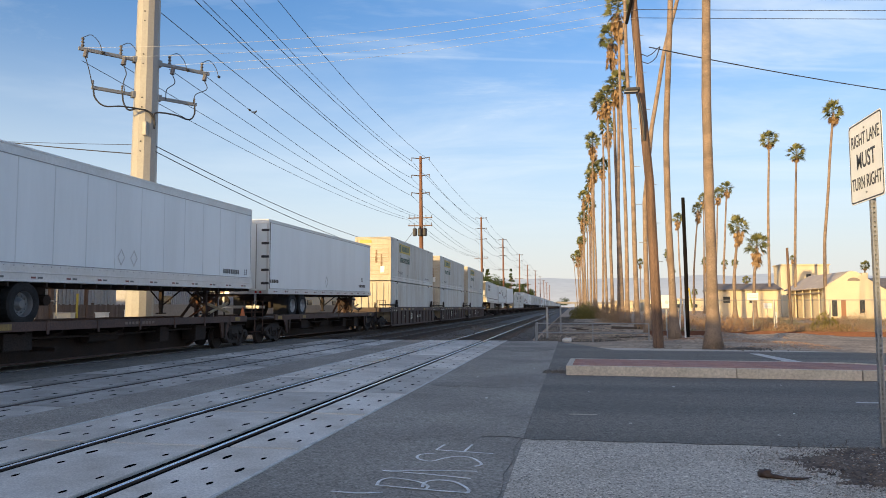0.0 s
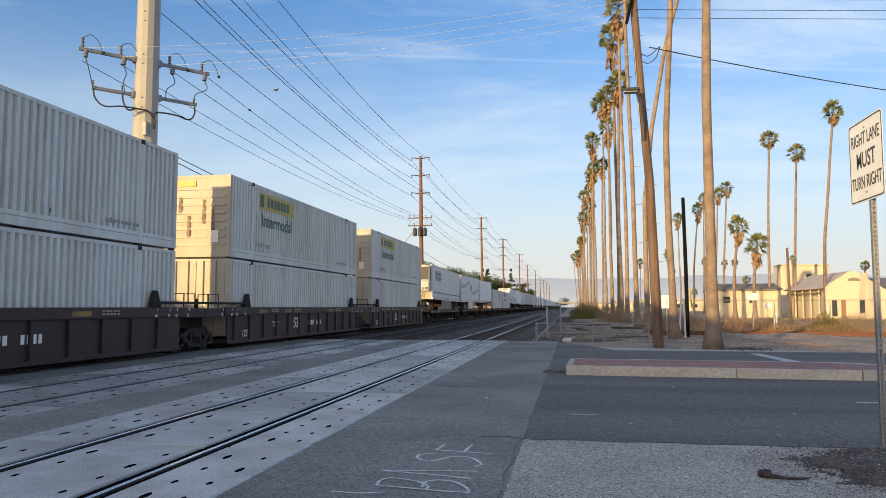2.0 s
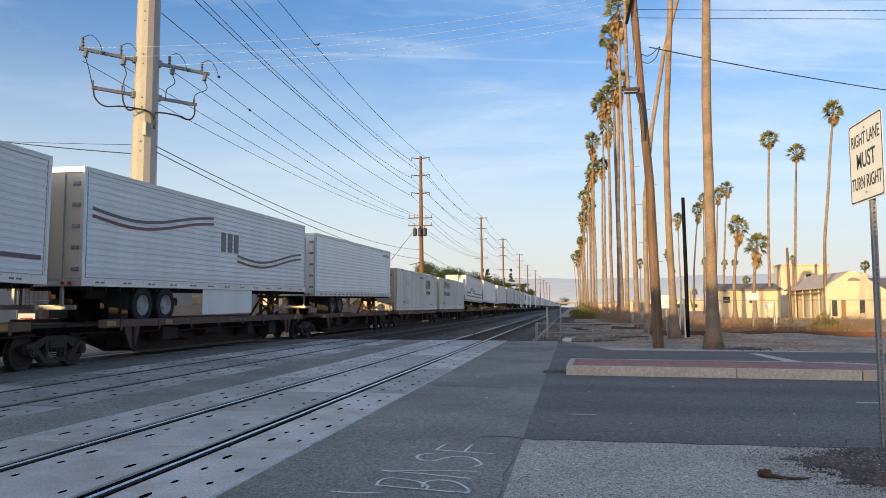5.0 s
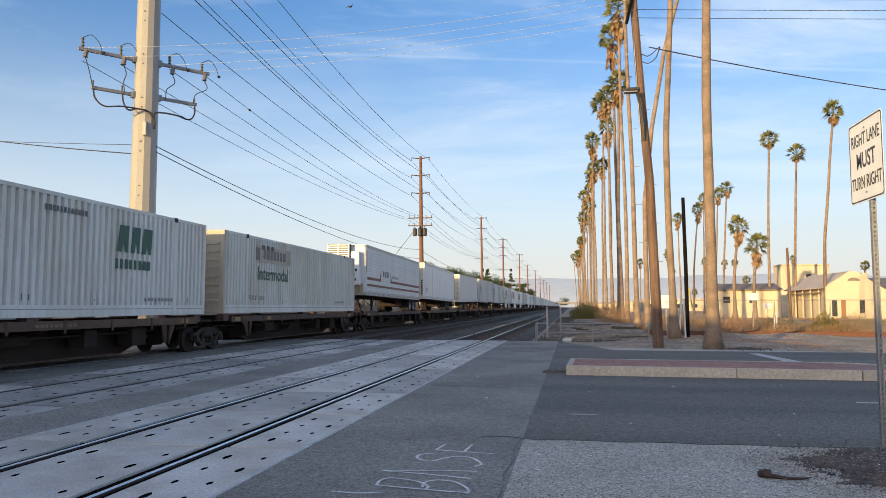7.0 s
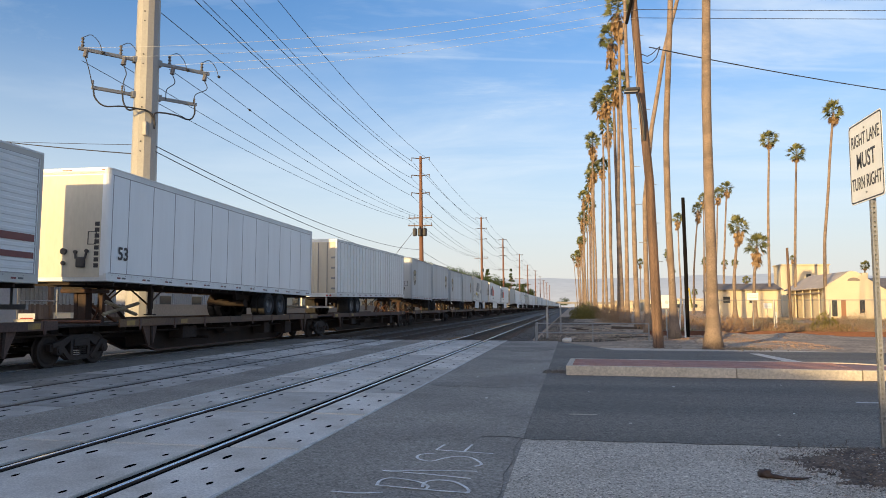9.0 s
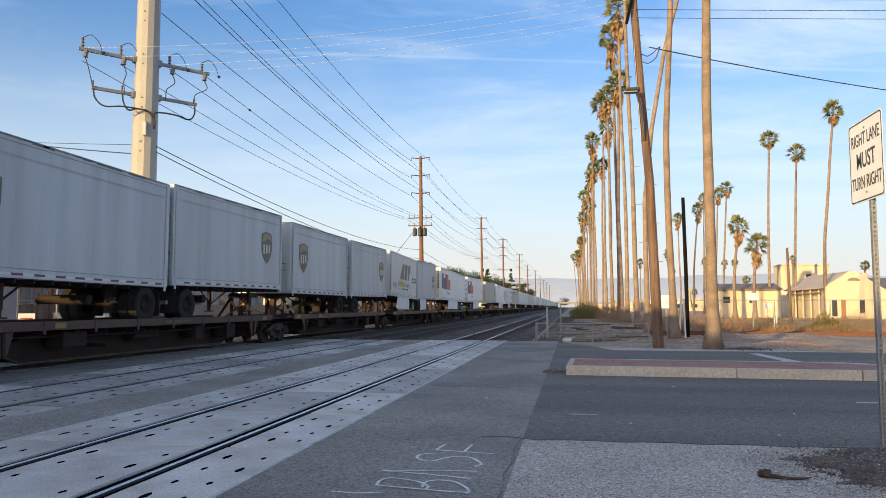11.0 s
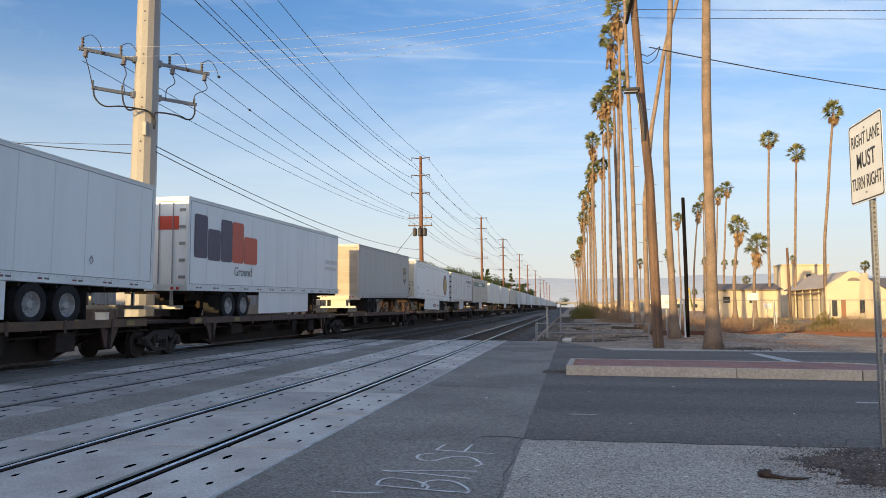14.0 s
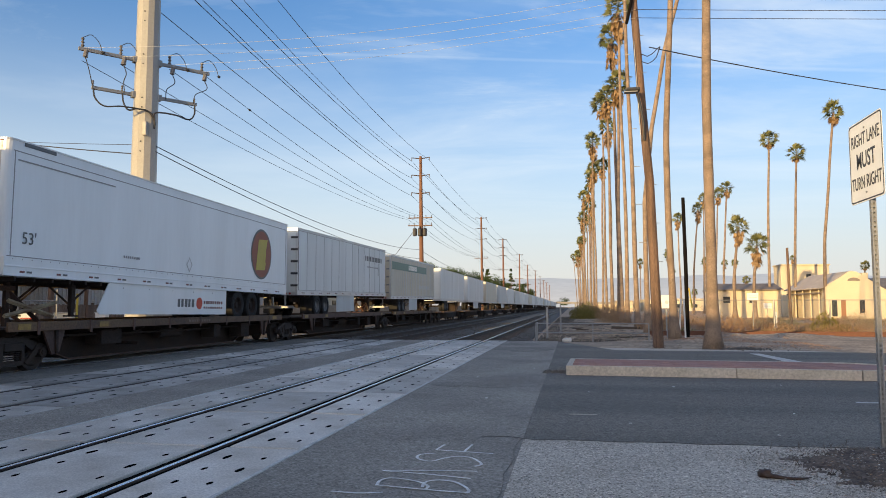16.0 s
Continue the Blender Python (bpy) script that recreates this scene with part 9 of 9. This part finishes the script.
    part("panel", box(B(), -20.3, -20.0, 2.01, 22, -0.3, 3.1), "block", o)
    o = thing("yard_fence", "low brown slatted fence behind the tracks", "fence")
    slat = None
    for k, y in enumerate(np.arange(28.0, 37.0, 0.16)):
        if k % 20 == 0:
            part("post", box(B(), -24.6, -24.5, y - 0.05, y + 0.05, -0.3, 1.72, 0.01), "fence_brown", o)
        if slat is None:
            slat = part("slat", box(B(), -0.012, 0.012, 0, 0.145, -0.1, 1.62), "fence_brown", o)
            slat.location = (-24.48, y, 0)
        else:
            share(slat, o, Matrix.Translation((-24.48, y, 0.03 * math.sin(k * 2.3))))
    bag = B()
    for p in ((0, 0, 0.1), (0.13, 0.05, 0.08), (-0.1, 0.04, 0.07)):
        bmesh.ops.create_icosphere(bag, subdivisions=2, radius=0.095, matrix=Matrix.Translation(p))
    for v in bag.verts:
        v.co += Vector((1, 1, 0.8)) * 0.05 * noise.noise(v.co * 13)
        v.co.z = max(0, v.co.z)
    b = part("litter_bag", bag, "litter", smooth=True)
    b.location = (-0.2, 31.9, 0.0)
    tagged(b, "crumpled white plastic bag on the dirt", "litter")
    # far overpass
    o = thing("overpass", "pale concrete road bridge far down the line", "bridge")
    part("deck", box(B(), -60, 60, 620, 632, 4.0, 5.3), "block", o)
    for x in (-40, -24, 4, 22, 40):
        part("pier", box(B(), x - 0.7, x + 0.7, 622, 630, -0.2, 4.0), "block", o)


build_buildings()


def tree(x, y, h, w, seed, conifer=False):
    rnd = random.Random(seed)
    o = thing("tree", "dark green conical tree beyond the train" if conifer else "round green tree beyond the train", "tree", "trees along the railway", at=pose(x, y, 0))
    bm = B()
    tube(bm, [(0, 0, -0.3), (0.1, 0, h * 0.5), (0, 0, h * 0.9)], [0.28, 0.18, 0.05], 8)
    for k in range(9):
        a, z = k * 2.4, h * rnd.uniform(0.3, 0.7)
        f = w * (0.35 if conifer else 0.7)
        tube(bm, [(0, 0, z), (f * math.cos(a), f * math.sin(a), z + h * 0.14)], [0.09, 0.03], 5)
    part("trunk", bm, "bark", o)
    bm = B()
    for k in range(26 if not conifer else 34):
        t = rnd.random()
        if conifer:
            z = h * (0.15 + 0.85 * t)
            rr = w * (1 - t) * rnd.uniform(0.5, 1.0)
            cw = 0.35 * w * (1.1 - t)
        else:
            z = h * rnd.uniform(0.35, 0.95)
            rr = w * math.sqrt(max(0.05, 1 - ((z / h - 0.62) / 0.4) ** 2)) * rnd.random() ** 0.5
            cw = w * 0.34
        a = rnd.random() * 6.283
        clump(bm, rr * math.cos(a), rr * math.sin(a), z - cw * 0.5, cw, cw * 1.3, 330, rnd, 0.36, 0.1)
    part("crown", bm, "leaf", o)


def build_trees():
    rnd = random.Random(21)
    for i, y in enumerate((146, 158, 169, 182, 196, 209, 224, 238, 254, 272, 292, 316, 345, 380, 420)):
        tree(-27 + rnd.uniform(-1.5, 1.5), y, rnd.uniform(9.2, 11.2), rnd.uniform(4.5, 6.2), i)
    tree(-26, 232, 13.8, 3.0, 40, True)
    tree(-21, 262, 14.8, 3.4, 41, True)
    tree(-20.5, 330, 12, 4.5, 42)
    tree(-8, 900, 12, 8, 43)


build_trees()


def build_hills():
    """Hazy mountain ridge on the horizon."""
    bm = B()
    xs = np.linspace(-3600, 4200, 120)
    base, crest, back = [], [], []
    for x in xs:
        z = 150 + 26 * noise.noise((x * 0.0011, 2.2, 0)) + 14 * noise.noise((x * 0.004, 7.7, 0)) + 5 * noise.noise((x * 0.013, 1.7, 0))
        z += 16 * math.exp(-((x - 843) / 500) ** 2) + 10 * math.exp(-((x + 600) / 500) ** 2)
        base.append(bm.verts.new((x, 3300, -6))); crest.append(bm.verts.new((x, 4100, z))); back.append(bm.verts.new((x, 4400, -6)))
    for i in range(len(xs) - 1):
        bm.faces.new((base[i], base[i + 1], crest[i + 1], crest[i]))
        bm.faces.new((crest[i], crest[i + 1], back[i + 1], back[i]))
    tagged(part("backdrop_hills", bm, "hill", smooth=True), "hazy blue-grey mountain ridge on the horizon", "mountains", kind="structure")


build_hills()


def build_bird():
    o = thing("bird", "small dark bird flying over the tracks", "bird")
    part("body", tube(B(), [(-0.16, 0, 0), (-0.06, 0, 0), (0.06, 0, 0.01), (0.15, 0, 0.03)], [0.01, 0.05, 0.05, 0.015], 8), "bird", o)
    for s in (-1, 1):
        part("wing", poly(B(), [(-0.04, s * 0.03, 0.02), (0.07, s * 0.03, 0.02), (0.02, s * 0.2, 0.09), (-0.08, s * 0.33, 0.06)], (0, 0, 0.008)), "bird", o)
    return o


bird = build_bird()


def motions():
    for ob, s, lift, tilt in MOVING:
        walk(ob, [(0, pose(TRAIN_X, s, lift, tilt)), (16, pose(TRAIN_X, s - SPEED * 16, lift, tilt))])
    rows = []
    for t, x, y in BIRD:
        way = Vector(((x - 784) / 1290, (441 - y) / 1290, -1))
        rows.append((t, Matrix.Translation(EYE @ (way * 46)) @ pose(0, 0, 0, 0, -40, 60)))
    walk(bird, rows)


BIRD = [(0, 452, 199), (1.5, 480, 170), (3.5, 524, 124), (7, 621, 12), (16, 880, -280)]
motions()
